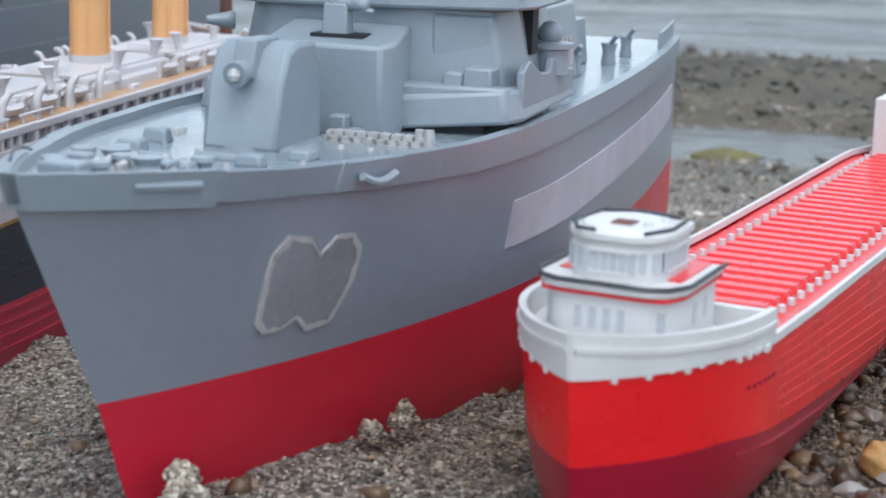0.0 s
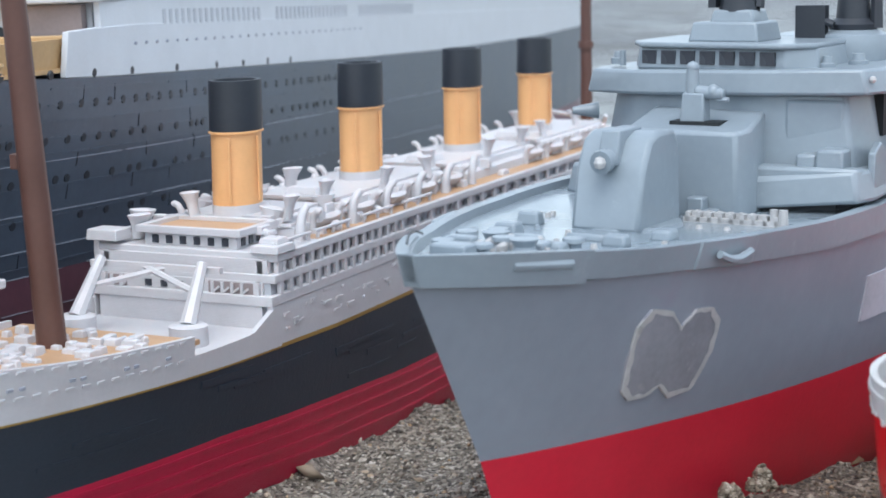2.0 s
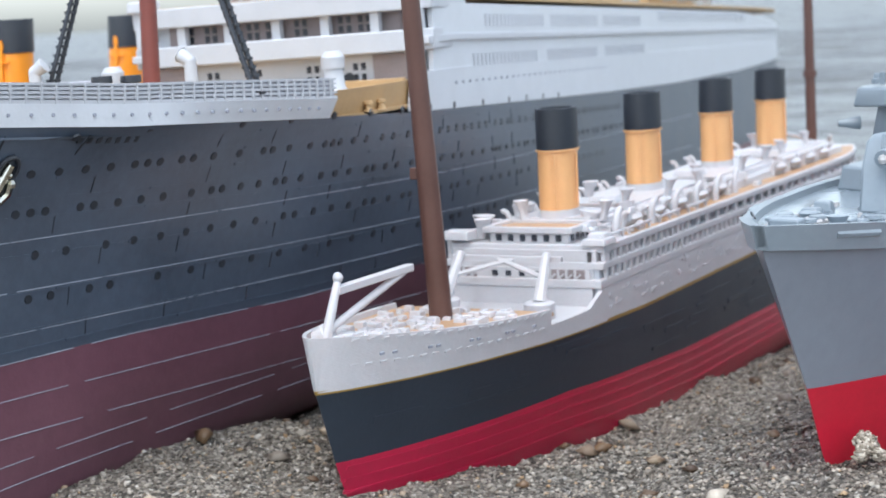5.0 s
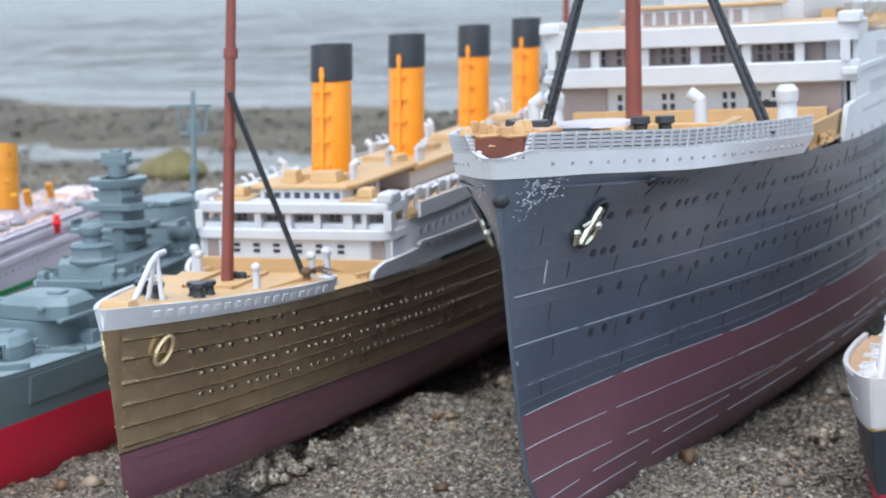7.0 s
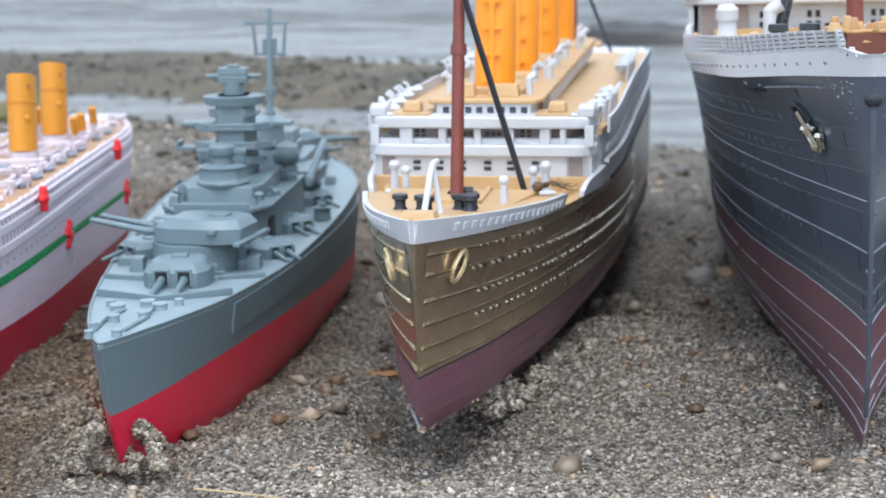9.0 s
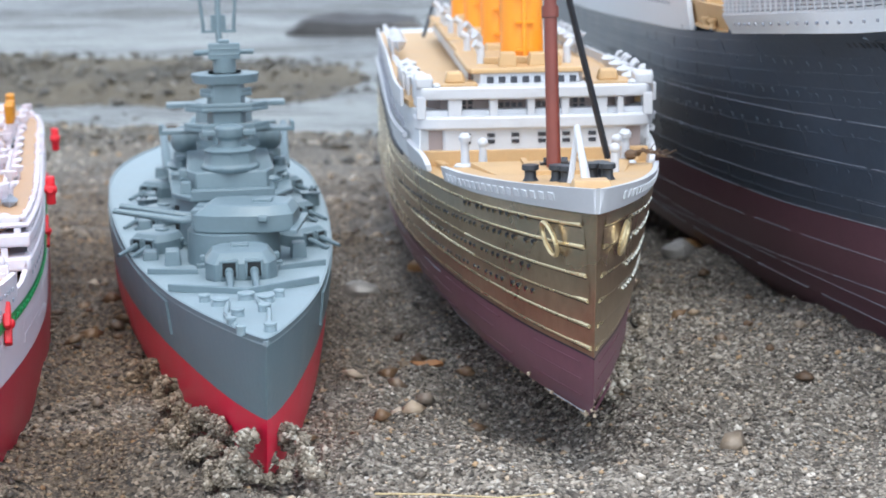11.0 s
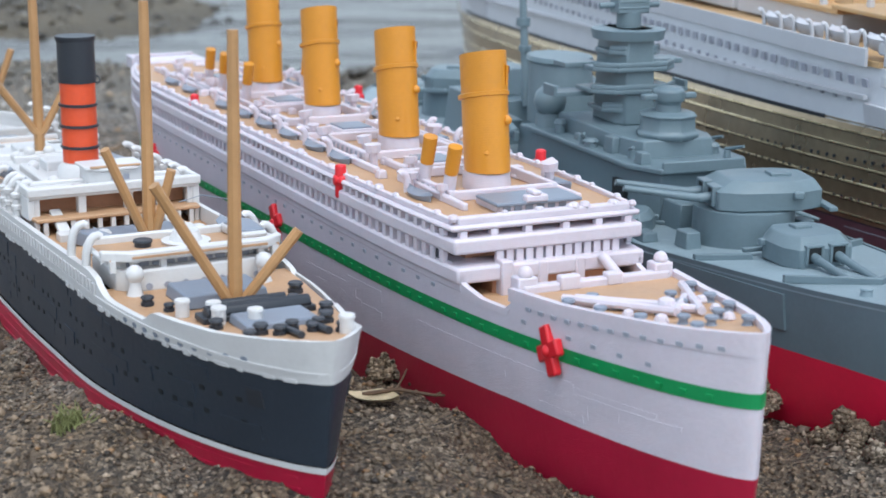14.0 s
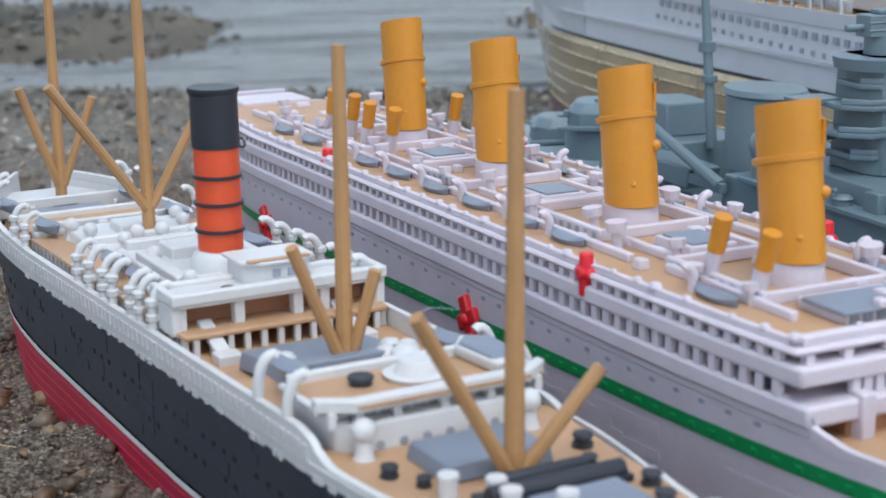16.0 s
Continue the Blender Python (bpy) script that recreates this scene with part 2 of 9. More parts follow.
    def data(self, name, mat, smooth=False, free=False):
        me = bpy.data.meshes.new(name)
        rule = (lambda y, z: z) if free or not SQUASH[0] else SQUASH[0]
        me.from_pydata([(x / 1000, y / 1000, rule(y, z) / 1000) for x, y, z in self.v], [], self.f)
        me.materials.append(mat)
        bm = bmesh.new()
        bm.from_mesh(me)
        bmesh.ops.remove_doubles(bm, verts=bm.verts, dist=2e-6)
        bmesh.ops.recalc_face_normals(bm, faces=bm.faces)
        bm.to_mesh(me)
        bm.free()
        if smooth:
            me.shade_smooth()
            me.set_sharp_from_angle(angle=radians(38))
        return me


def part(name, mesh, mat, parent, label="", bevel=0.0, smooth=False):
    if mesh.split:
        # the two flanks are parts of their own
        nv, nf = mesh.split
        port, starboard = Mesh(), Mesh()
        port.v, port.f = mesh.v[:nv], mesh.f[:nf]
        starboard.v, starboard.f = mesh.v[nv:], [tuple(i - nv for i in q) for q in mesh.f[nf:]]
        part(name, starboard, mat, parent, label, bevel, smooth)
        return part(name, port, mat, parent, label, bevel, smooth)
    ob = new(name, mesh.data(name, mat, smooth))
    ob.parent = parent
    if label:
        ob["label"] = label
    if bevel:
        b = ob.modifiers.new("edge", "BEVEL")
        b.width, b.segments, b.limit_method, b.angle_limit = bevel / 1000, 2, "ANGLE", radians(40)
        ob.data.shade_smooth()
        ob.data.set_sharp_from_angle(angle=radians(50))
    return ob


def piece(name, data, parent, x, y, z, rz=0.0, rx=0.0, ry=0.0, scale=1.0):
    """One of many alike parts that share a mesh; place in millimetres of the parent's frame."""
    ob = new(name, data)
    ob.parent = parent
    z = SQUASH[0](y, z) if SQUASH[0] else z
    ob.matrix_local = pose(x / 1000, y / 1000, z / 1000, rx, ry, rz) @ Matrix.Scale(scale, 4)
    return ob


def ship(name, x, y, turn, label, category="model ship", trim=0.0, heel=0.0):
    """The base of a model: stem at x, y; the hull runs towards +y of its frame."""
    e = new(name)
    e.empty_display_size = 0.02
    e.matrix_world = pose(x, y, 0, trim, heel, -turn)
    return tagged(e, label, category, group="model ships on the beach")


def swing(parent, angle, dx, only=(), but=()):
    """Turns some of a model's parts a little about its stem, as the moulding is not quite true."""
    m = pose(dx / 1000, 0, 0, 0, 0, angle)
    for o in parent.children:
        kind = o.name.split(".")[0]
        if (not only or kind in only) and kind not in but:
            o.matrix_basis = m @ o.matrix_basis


def lerp(a, b, t):
    return a + (b - a) * t


def line(*knots):
    """A function through (y, value) knots, straight between them."""
    ys, vs = [k[0] for k in knots], [k[1] for k in knots]
    return lambda y: float(np.interp(y, ys, vs))


class Hull:
    """Half-breadths of a hull: stem(z), stern(z), greatest half-breadth, keel and deck heights."""

    def __init__(self, length, half, keel, top, stem, entry_top, entry_keel, p_top=2.2, p_keel=1.8, q=1.0, run=120, p_run=2.5, bilge=14, flat=0.35, stern=None, tumble=0.0, hollow=0.0, soft=16.0, flare=1.0, q_top=None):
        self.length, self.half, self.keel, self.top, self.stem = length, half, keel, top, stem
        self.entry, self.p, self.q, self.run, self.p_run, self.bilge, self.flat, self.tumble = (entry_keel, entry_top), (p_keel, p_top), q, run, p_run, bilge, flat, tumble
        self.hollow, self.soft, self.flare, self.q_top = hollow, soft, flare, q if q_top is None else q_top
        self.stern = stern or (lambda z: length - max(0, (top - 12 - z)) * 0.6)

    def x(self, y, z):
        k = min(1, max(0, (z - self.keel) / (self.top - self.keel))) ** self.flare
        t = min(1, max(0, (y - self.stem(z)) / lerp(*self.entry, k)))
        f = (1 - (1 - t) ** lerp(*self.p, k)) ** lerp(self.q, self.q_top, k)
        f *= 1 - self.hollow * math.exp(-max(0, y - self.stem(z)) / self.soft) * math.sqrt(1 - k)
        t2 = min(1, max(0, (self.stern(z) - y) / self.run))
        f *= 1 - (1 - t2) ** self.p_run
        u = min(1, max(0, (self.keel + self.bilge - z) / self.bilge))
        m = self.flat + (1 - self.flat) * math.sqrt(max(0, 1 - u * u))
        return self.half * f * m * (1 - self.tumble * k * t)

    def y(self, s, z):
        a, b = self.stem(z), self.stern(z)
        return a + s * (b - a)

    def steps(self, n=60):
        out = []
        for i in range(n + 1):
            t = i / n
            out.append(t ** 1.9)
        return out

    def band(self, z0, z1, rows=6, proud=0.0, s0=0.0, s1=1.0, n=64):
        """Both flanks between the heights z0(y) and z1(y), closed round the stem."""
        m = Mesh()
        cols = [s0 + (s1 - s0) * s for s in self.steps(n)]
        for side in (1, -1):
            v, f = [], []
            for s in cols:
                yn = s * self.length
                for r in range(rows + 1):
                    z = lerp(z0(yn), z1(yn), r / rows)
                    y = self.y(s, z)
                    x = self.x(y, z)
                    v.append((side * (x + (proud if s > 0 else 0)), y - (proud if s == 0 else 0), z))
            k = rows + 1
            for i in range(len(cols) - 1):
                for r in range(rows):
                    q = (i * k + r, (i + 1) * k + r, (i + 1) * k + r + 1, i * k + r + 1)
                    f.append(q if side > 0 else q[::-1])
            m.add(v, f)
        return m

    def strip(self, z, height, y0, y1, proud, side=1, n=24, step=None):
        """A thin ridge or line along one flank at height z(y), standing proud of it."""
        m, v, f = Mesh(), [], []
        for i in range(n + 1):
            y = lerp(y0, y1, i / n)
            zz = z(y)
            for dz, out in ((0, -0.3), (0, proud), (height, proud), (height, -0.3)):
                v.append((side * (self.x(y, zz + dz) + out), y, zz + dz))
        for i in range(n):
            for r in range(3):
                q = (i * 4 + r, (i + 1) * 4 + r, (i + 1) * 4 + r + 1, i * 4 + r + 1)
                f.append(q if side > 0 else q[::-1])
        f += [(0, 1, 2, 3), (4 * n + 3, 4 * n + 2, 4 * n + 1, 4 * n)]
        return m.add(v, f)

    def ridge(self, z, y0, y1, side=1, n=14, proud=0.55, lift=0.03):
        """A rounded moulding along one flank: a sloping upper face over an undercut lower one."""
        m, v, f = Mesh(), [], []
        for i in range(n + 1):
            y = lerp(y0, y1, i / n)
            zz = z(y)
            for dz, out in ((-0.3, -0.2), (-0.3, proud * 0.8), (0.0, proud), (0.3, proud * 0.9), (0.75, lift), (0.75, -0.2)):
                v.append((side * (self.x(y, zz + dz) + out), y, zz + dz))
        for i in range(n):
            for r in range(5):
                q = (i * 6 + r, (i + 1) * 6 + r, (i + 1) * 6 + r + 1, i * 6 + r + 1)
                f.append(q if side > 0 else q[::-1])
        f += [(0, 1, 2, 3, 4, 5), tuple(6 * n + k for k in range(5, -1, -1))]
        return m.add(v, f)

    def lap(self, z0, z1, y0, y1, proud, side=1, n=40):
        """A strake of plating whose lower edge laps proud over the one below."""
        m, v, f = Mesh(), [], []
        for i in range(n + 1):
            y = y0 + (y1 - y0) * (i / n) ** 1.5
            a, b = z0(y), z1(y)
            for z, out in ((a, -0.2), (a, proud), (a + 0.5, proud), (b, 0.03)):
                yy = max(y, self.stem(z) + 0.05)
                fade = min(1, (yy - self.stem(z)) / 10 + 0.05)
                v.append((side * (self.x(yy, z) + out * fade), yy, z))
        for i in range(n):
            for r in range(3):
                q = (i * 4 + r, (i + 1) * 4 + r, (i + 1) * 4 + r + 1, i * 4 + r + 1)
                f.append(q if side > 0 else q[::-1])
        return m.add(v, f)

    def rail(self, z0, z1, y0, y1, thick, n=48, close=True, out=0.0):
        """A bulwark with thickness on both flanks from y0 to y1 (closed round the stem when it starts there)."""
        m = Mesh()
        ys = [y0 + (y1 - y0) * (i / n) ** 1.7 for i in range(n + 1)]
        for side in (1, -1):
            v, f = [], []
            for y in ys:
                a, b = z0(y), z1(y)
                ya, yb = (max(y, self.stem(a)) if close else y), (max(y, self.stem(b)) if close else y)
                if close and y == ys[0]:
                    ya, yb = self.stem(a), self.stem(b)
                xa, xb = self.x(ya, a) + out, self.x(yb, b) + out
                v += [(side * xa, ya, a), (side * xb, yb, b), (side * max(0, xb - thick), yb, b), (side * max(0, xa - thick), ya, a)]
            for i in range(n):
                for r in range(4):
                    q = (i * 4 + r, (i + 1) * 4 + r, (i + 1) * 4 + (r + 1) % 4, i * 4 + (r + 1) % 4)
                    f.append(q if side > 0 else q[::-1])
            f += [(0, 1, 2, 3), (4 * n + 3, 4 * n + 2, 4 * n + 1, 4 * n)]
            m.add(v, f)
            if side > 0 and not close:
                m.split = (len(m.v), len(m.f))
        return m

    def deck(self, z, y0, y1, inset=1.0, thick=1.2, n=30, at=None):
        """A deck plate at height z(y) that fills the hull's plan."""
        m, v, f = Mesh(), [], []
        for i in range(n + 1):
            y = lerp(y0, y1, (i / n) ** 1.5)
            h = max(0.05, self.x(y, at if at else z(y)) - inset)
            v += [(-h, y, z(y)), (h, y, z(y)), (h, y, z(y) - thick), (-h, y, z(y) - thick)]
        for i in range(n):
            for r in range(4):
                f.append((i * 4 + r, i * 4 + (r + 1) % 4, (i + 1) * 4 + (r + 1) % 4, (i + 1) * 4 + r))
        f += [(3, 2, 1, 0), (4 * n, 4 * n + 1, 4 * n + 2, 4 * n + 3)]
        return m.add(v, f)

    def outline(self, y0, y1, z, inset=0.0, n=16):
        """The plan of the hull between y0 and y1, counter-clockwise."""
        ys = [lerp(y0, y1, i / n) for i in range(n + 1)]
        right = [(max(0.1, self.x(y, z) - inset), y) for y in ys]
        return right + [(-x, y) for x, y in reversed(right)]

    def slope(self, y, z, side):
        """Turn about z of the flank's outward normal, and its lean, in degrees."""
        e = 0.6
        dx = (self.x(y + e, z) - self.x(y - e, z)) / (2 * e)
        dz = (self.x(y, z + e) - self.x(y, z - e)) / (2 * e)
        return math.degrees(math.atan2(-dx, 1)), math.degrees(math.atan(dz))


# small shapes shared by many parts
def disc_data(name, r, mat, n=8, proud=0.25):
    """A round spot that faces +x."""
    return Mesh().rod((-0.4, 0, 0), (proud, 0, 0), r, r * 0.92, n).data(name, mat, free=True)


def pane_data(name, w, h, mat, proud=0.25):
    """A window that faces +x."""
    return Mesh().box(-0.4, proud, -w / 2, w / 2, -h / 2, h / 2).data(name, mat, free=True)


def on_flank(name, data, hull, parent, y, z, side, out=0.0):
    tz, lean = hull.slope(y, z, side)
    turn = tz if side > 0 else 180 - tz
    ob = new(name, data)
    ob.parent = parent
    zs = SQUASH[0](y, z) if SQUASH[0] else z
    ob.matrix_local = pose(side * (hull.x(y, z) + out) / 1000, y / 1000, zs / 1000, 0, 0, turn) @ pose(0, 0, 0, 0, lean, 0)
    return ob


# ---- repeated fittings ----
def with_points(m, v):
    """The mesh m with its points moved to v."""
    m.v = v
    return m


def funnel(parent, x, y, z0, z1, r, main, top=None, split=0.7, oval=1.25, lean=0.1, base=None, ladder=None, bands=(), label="", n=20, base_h=0.0, tilt=0.0):
    """A hollow ship's funnel with an optional dark top, base collar, rings and a ladder on its fore side."""
    zs = lerp(z0, z1, split) if top else z1
    lf = lambda z: y + lean * (z - z0)
    body = Mesh().lathe(x, y, [(z0 + base_h, r), (zs, r)] if top else [(z0 + base_h, r), (z1, r), (z1, r * 0.86), (z1 - 3, r * 0.84)], n, oval, lean)
    rake = lambda m: m if not tilt else with_points(m, [(a, b, c - tilt * (b - lf(c)) * min(1, max(0, (c - z0) / (z1 - z0)) * 1.6)) for a, b, c in m.v])
    ob = part("funnel", rake(body), main, parent, label, smooth=True)
    if top:
        part("funnel_top", Mesh().lathe(x, lf(zs), [(zs, r * 1.05), (zs + 0.8, r * 1.06), (z1, r * 1.04), (z1, r * 0.86), (z1 - 4, r * 0.84)], n, oval, lean), top, ob, "blue-black funnel top", smooth=True)
    if base:
        part("funnel_base", Mesh().lathe(x, y, [(z0 - 3, r * 1.04), (z0 + base_h, r * 1.03)], n, oval, lean), base, ob, smooth=True)
    for zb, hb, mb in bands:
        part("ring", rake(Mesh().lathe(x, lf(zb - hb / 2), [(zb - hb / 2, r * 1.0), (zb - hb / 3, r * 1.1), (zb + hb / 3, r * 1.1), (zb + hb / 2, r * 1.0)], n, oval, lean)), mb, ob, smooth=True)
    if ladder:
        fy = lambda z: lf(z) - r * oval
        lad = Mesh().box(x - 0.9, x + 0.9, fy(z0) - 0.7, fy(z0) + 0.6, z0 + 1, z0 + 3)
        lad.rod((x, fy(z0 + 2) - 0.5, z0 + 2), (x, fy(zs + 2) - 0.8, zs + 3), 0.9, 0.9, 8)
        for k in range(4):
            zz = lerp(z0 + 5, zs - 4, k / 3)
            lad.box(x - 3.2, x + 3.2, fy(zz) - 1.3, fy(zz) + 0.8, zz, zz + 0.8)
        lad.rod((x, fy(zs + 2) - 0.8, zs + 2), (x, fy(zs + 2) - 0.8, zs + 5.5), 1.2, 0.8, 8)
        part("steam_pipe", lad, ladder, ob)
    return ob


def cowl_data(name, mat, h=6.0, r=1.0, head=1.9):
    """A ventilator: a stalk with a bent, flaring, hollow mouth that faces -y."""
    m = Mesh().rod((0, 0, 0), (0, 0, h), r * 1.15, r, 12).ball((0, 0, h), r * 1.05, 12)
    a, b = Vector((0, 0.1, h)), Vector((0, -head * 1.2, h + head * 0.75))
    d = (b - a).normalized()
    m.rod(a, b, r, head * 0.85, 14).rod(b, b + d * 0.25, head * 0.95, head * 0.9, 14)
    m.rod(b + d * 0.26, a.lerp(b, 0.6), head * 0.66, head * 0.2, 14)
    return m.data(name, mat, True, True)


def knob_data(name, mat, h=5.0, r=0.9, head=1.7):
    """A post with a round head."""
    return Mesh().rod((0, 0, 0), (0, 0, h), r * 1.2, r, 12).ball((0, 0, h + head * 0.5), head, 14).data(name, mat, True, True)


def bollard_data(name, mat, h=3.2, r=1.7):
    return Mesh().lathe(0, 0, [(0, r), (h * 0.25, r * 0.72), (h * 0.62, r * 0.72), (h * 0.72, r * 1.08), (h, r * 1.02)], 10).data(name, mat, True, True)


def boat_data(name, mat, length=13.0, half=2.2, h=2.6):
    """A small open boat along y with a cover."""
    m, v, f, n = Mesh(), [], [], 8
    for i in range(n + 1):
        t = i / n * 2 - 1
        w = half * (1 - abs(t) ** 2.6) + 0.05
        y, k = t * length / 2, 0.5 * abs(t) ** 3
        v += [(-w, y, h + k), (-w * 0.7, y, h * 0.4 + k), (0, y, 0.1 + k * 1.6), (w * 0.7, y, h * 0.4 + k), (w, y, h + k), (0, y, h + k + 0.7)]
    for i in range(n):
        for r in range(6):
            f.append((i * 6 + r, (i + 1) * 6 + r, (i + 1) * 6 + (r + 1) % 6, i * 6 + (r + 1) % 6))
    f += [(0, 1, 2, 3, 4, 5), tuple(n * 6 + k for k in range(5, -1, -1))]
    return m.add(v, f).data(name, mat, True, True)


def davit_data(name, mat, h=6.0, r=0.8, reach=4.0):
    """A curved arm that leans over towards +x."""
    pts = [(0, 0, 0), (0, 0, h * 0.35), (reach * 0.04, 0, h * 0.58), (reach * 0.16, 0, h * 0.76), (reach * 0.36, 0, h * 0.9), (reach * 0.62, 0, h * 0.98), (reach * 0.85, 0, h), (reach, 0, h * 0.95)]
    return Mesh().tube(pts, r, 12, r * 0.95).data(name, mat, True, True)


def mast(parent, x, y, z0, z1, r, mat, lean=0.12, rings=(), name="mast", r1=None):
    m = Mesh().rod((x, y, z0), (x, y + lean * (z1 - z0), z1), r, r1 or r * 0.75, 10)
    for zr, rr, hr in rings:
        yy = y + lean * (zr - z0)
        m.rod((x, yy, zr - hr), (x, yy + lean * 2 * hr, zr + hr), rr, rr, 10)
    return part(name, m, mat, parent, smooth=True)


# ---- gold-hulled liner ----
def gold_liner():
    e = ship("ocean_liner", 0.0195, -0.0142, -4.0, "bronze-gold hulled ocean liner model with four orange funnels on gravel")
    stem = line((-14, 260), (0, 150), (9, 70), (13.5, 16), (16.5, 1.5), (33, 0), (66, -4), (84, -9))
    h = Hull(760, 44, -14, 78, stem, 210, 450, 2.2, 2.0, 0.8, run=230, bilge=16, hollow=0.85)
    top = line((-10, 70.5), (60, 65.4), (125, 62.3), (280, 57.5), (450, 52), (660, 49), (760, 52))
    wl = line((0, 32.6), (60, 32), (110, 30.5), (210, 26), (575, 10), (760, 8))
    bottom = part("bottom", h.band(lambda y: -14, wl, 8), BROWN_RED, e, "matt brown-red underwater hull", smooth=True)
    hull = part("hull", h.band(wl, top, 10), BRASS, e, "bronze-gold plated hull side", smooth=True)
    part("waterline_groove", h.band(lambda y: wl(y) - 0.5, wl, 1, 0.12), BLACK, hull)
    # plating: laps with a moulded edge; its highlight and the shade below are coloured in
    levels = (0.053, 0.206, 0.38, 0.551, 0.747, 0.897)
    for k, u in enumerate(levels):
        nxt = (levels + (0.985,))[k + 1]
        za = lambda yy, u=u: lerp(wl(yy), top(yy), u)
        zb = lambda yy, u=nxt: lerp(wl(yy), top(yy), u) - 0.5
        for side in (1, -1):
            y = 0.4
            while y < 640:
                step = random.uniform(60, 150)
                part("strake", h.lap(za, zb, y, y + step, random.uniform(0.5, 0.75), side, 14), BRASS, hull)
                # highlight colour only on the starboard flank and round the bow
                part("plate_edge", h.ridge(za, max(y, stem(za(y)) + 0.4) + 0.6, y + step, side, 14, random.uniform(0.75, 0.95) if side < 0 else random.uniform(0.55, 0.75), 0.4), BRASS_EDGE if side < 0 or y < 20 else BRASS, hull)
                y += step + random.uniform(0.2, 0.6)
            # dark strip that draws the shade under the lap
            part("strake_shade", h.strip(lambda yy, u=u: lerp(wl(yy), top(yy), u) - 0.75, 0.4, 1.5, 640, 0.12, side, 60), GROOVE_SHADE, hull)
    for k in range(4):
        for side in (1, -1):
            y = 6.0
            while y < 330:
                step = random.uniform(20, 45)
                z = lambda yy, k=k: wl(yy) - 3.2 - k * 4.4
                if z(y) > 2:
                    part("plate_edge", h.strip(z, 0.3, y + 2, y + step, 0.2, side, 8), BROWN_RED if side > 0 or random.random() < 0.8 else PALE_EDGE, bottom)
                y += step + random.uniform(6, 30)
    # grit clinging to the forefoot
    rg, clinging = random.Random(91), Mesh()
    for k in range(230):
        y = rg.uniform(2, 125) if k % 3 else rg.uniform(30, 90)
        zk = float(np.interp(y, (0, 1.5, 16, 70, 150), (33, 16.5, 13.5, 9, 0))) + rg.expovariate(1.0) * 1.2 + 0.2
        side = 1 if k % 2 else -1
        r = rg.uniform(0.3, 0.8)
        clinging.ball((side * (h.x(y, zk) + r * 0.3), y, zk), r, 5, rg.uniform(0.6, 1.0))
    tagged(part("clinging_grit", clinging, GRIT, bottom, "pale grit clinging to the forefoot"), kind="stuff")
    # portholes
    dot = disc_data("porthole", 0.82, CHROME, 8, 0.35)
    eye = disc_data("porthole_glass", 0.62, BLACK, 7, 0.42)
    for row, (za, drop, y0, y1) in enumerate(((63.5, 0.08, 26, 74), (57.2, 0.065, 25, 300), (50.0, 0.06, 30, 300), (43.4, 0.06, 30, 280))):
        for side in (1, -1):
            y = y0
            k = 0
            while y < y1:
                z = za - drop * (y - 28)
                rim = on_flank("porthole", dot, h, hull, y, z, side, 0.42)
                glass = new("porthole_glass", eye)
                glass.parent = rim
                glass.matrix_local = pose(0, 0.00022, 0.00022)
                k += 1
                y += 4.2 if k % 2 else random.choice((5.2, 7.5))
    for side in (1, -1):
        ring = Mesh()
        pts = []
        for i in range(17):
            a = 2 * math.pi * i / 16
            yy, zz = 13.5 + 2.6 * math.cos(a) + 1.4 * math.sin(a), 60.5 + 4.0 * math.sin(a)
            pts.append((side * (h.x(yy, zz) + 1.7), yy - 0.6, zz))
        part("hawse_ring", ring.tube(pts, 0.65, 6), BRASS_EDGE, hull, "bright brass hawse ring", smooth=True)
    # forecastle
    rail_top = line((-10, 76.5), (30, 72.5), (70, 69), (108, 67))
    part("forecastle_bulwark", h.rail(lambda y: top(y) - 0.4, rail_top, -9, 91, 1.6, out=0.5), WHITE, e, "white forecastle bulwark with worn rail", 0.3)
    fdeck = part("forecastle_deck", h.deck(lambda y: rail_top(y) - 0.6, -4, 92, 1.2), TAN, e, "tan forecastle deck")
    bead = pane_data("rail_panel", 2.2, 2.0, WHITE_SIDE, 0.35)
    for side in (1, -1):
        for i in range(18):
            y = 10 + i * 4.4
            on_flank("rail_panel", bead, h, e, y, rail_top(y) - 2.6, side, 0.6)
    zf = lambda y: rail_top(y) - 0.6
    boll = bollard_data("bollard", BLACK, 4.4, 2.2)
    for x, y in ((-11.3, 40), (-4.5, 37), (-2.5, 33), (5.5, 42), (8.5, 46), (9, 38)):
        piece("bollard", boll, e, x, y, zf(y))
    part("jackstaff", Mesh().tube([(-0.2, 13.5, zf(14)), (-0.1, 26, 83.6), (-0.1, 30.5, 85.6), (0.4, 34, 85.8)], 0.9, 8).rod((-2.4, 27, zf(27)), (-0.3, 29.5, 85), 0.8, 0.7, 8).rod((2.4, 27, zf(27)), (0.1, 29.5, 85), 0.8, 0.7, 8), WHITE, e, "white bow crane", smooth=True)
    part("bow_fairlead", Mesh().box(-5, 5, 2, 9, zf(5), zf(5) + 2.2, 0.8, 0.8), TAN, e, "tan bow fitting", 0.3)
    part("deck_step", h.deck(lambda y: zf(80) + 1.0, 58, 91, 7.0, 2.0, at=62), TAN, e, bevel=0.3)
    part("deck_planking_rail", Mesh().box(-9, 9, 62, 63.5, zf(70), zf(70) + 1.8).box(-9, -7.5, 62, 90, zf(70), zf(70) + 1.6).box(7.5, 9, 62, 90, zf(70), zf(70) + 1.6), TAN, e)
    knob = knob_data("ventilator", WHITE, 6.0, 1.1, 1.6)
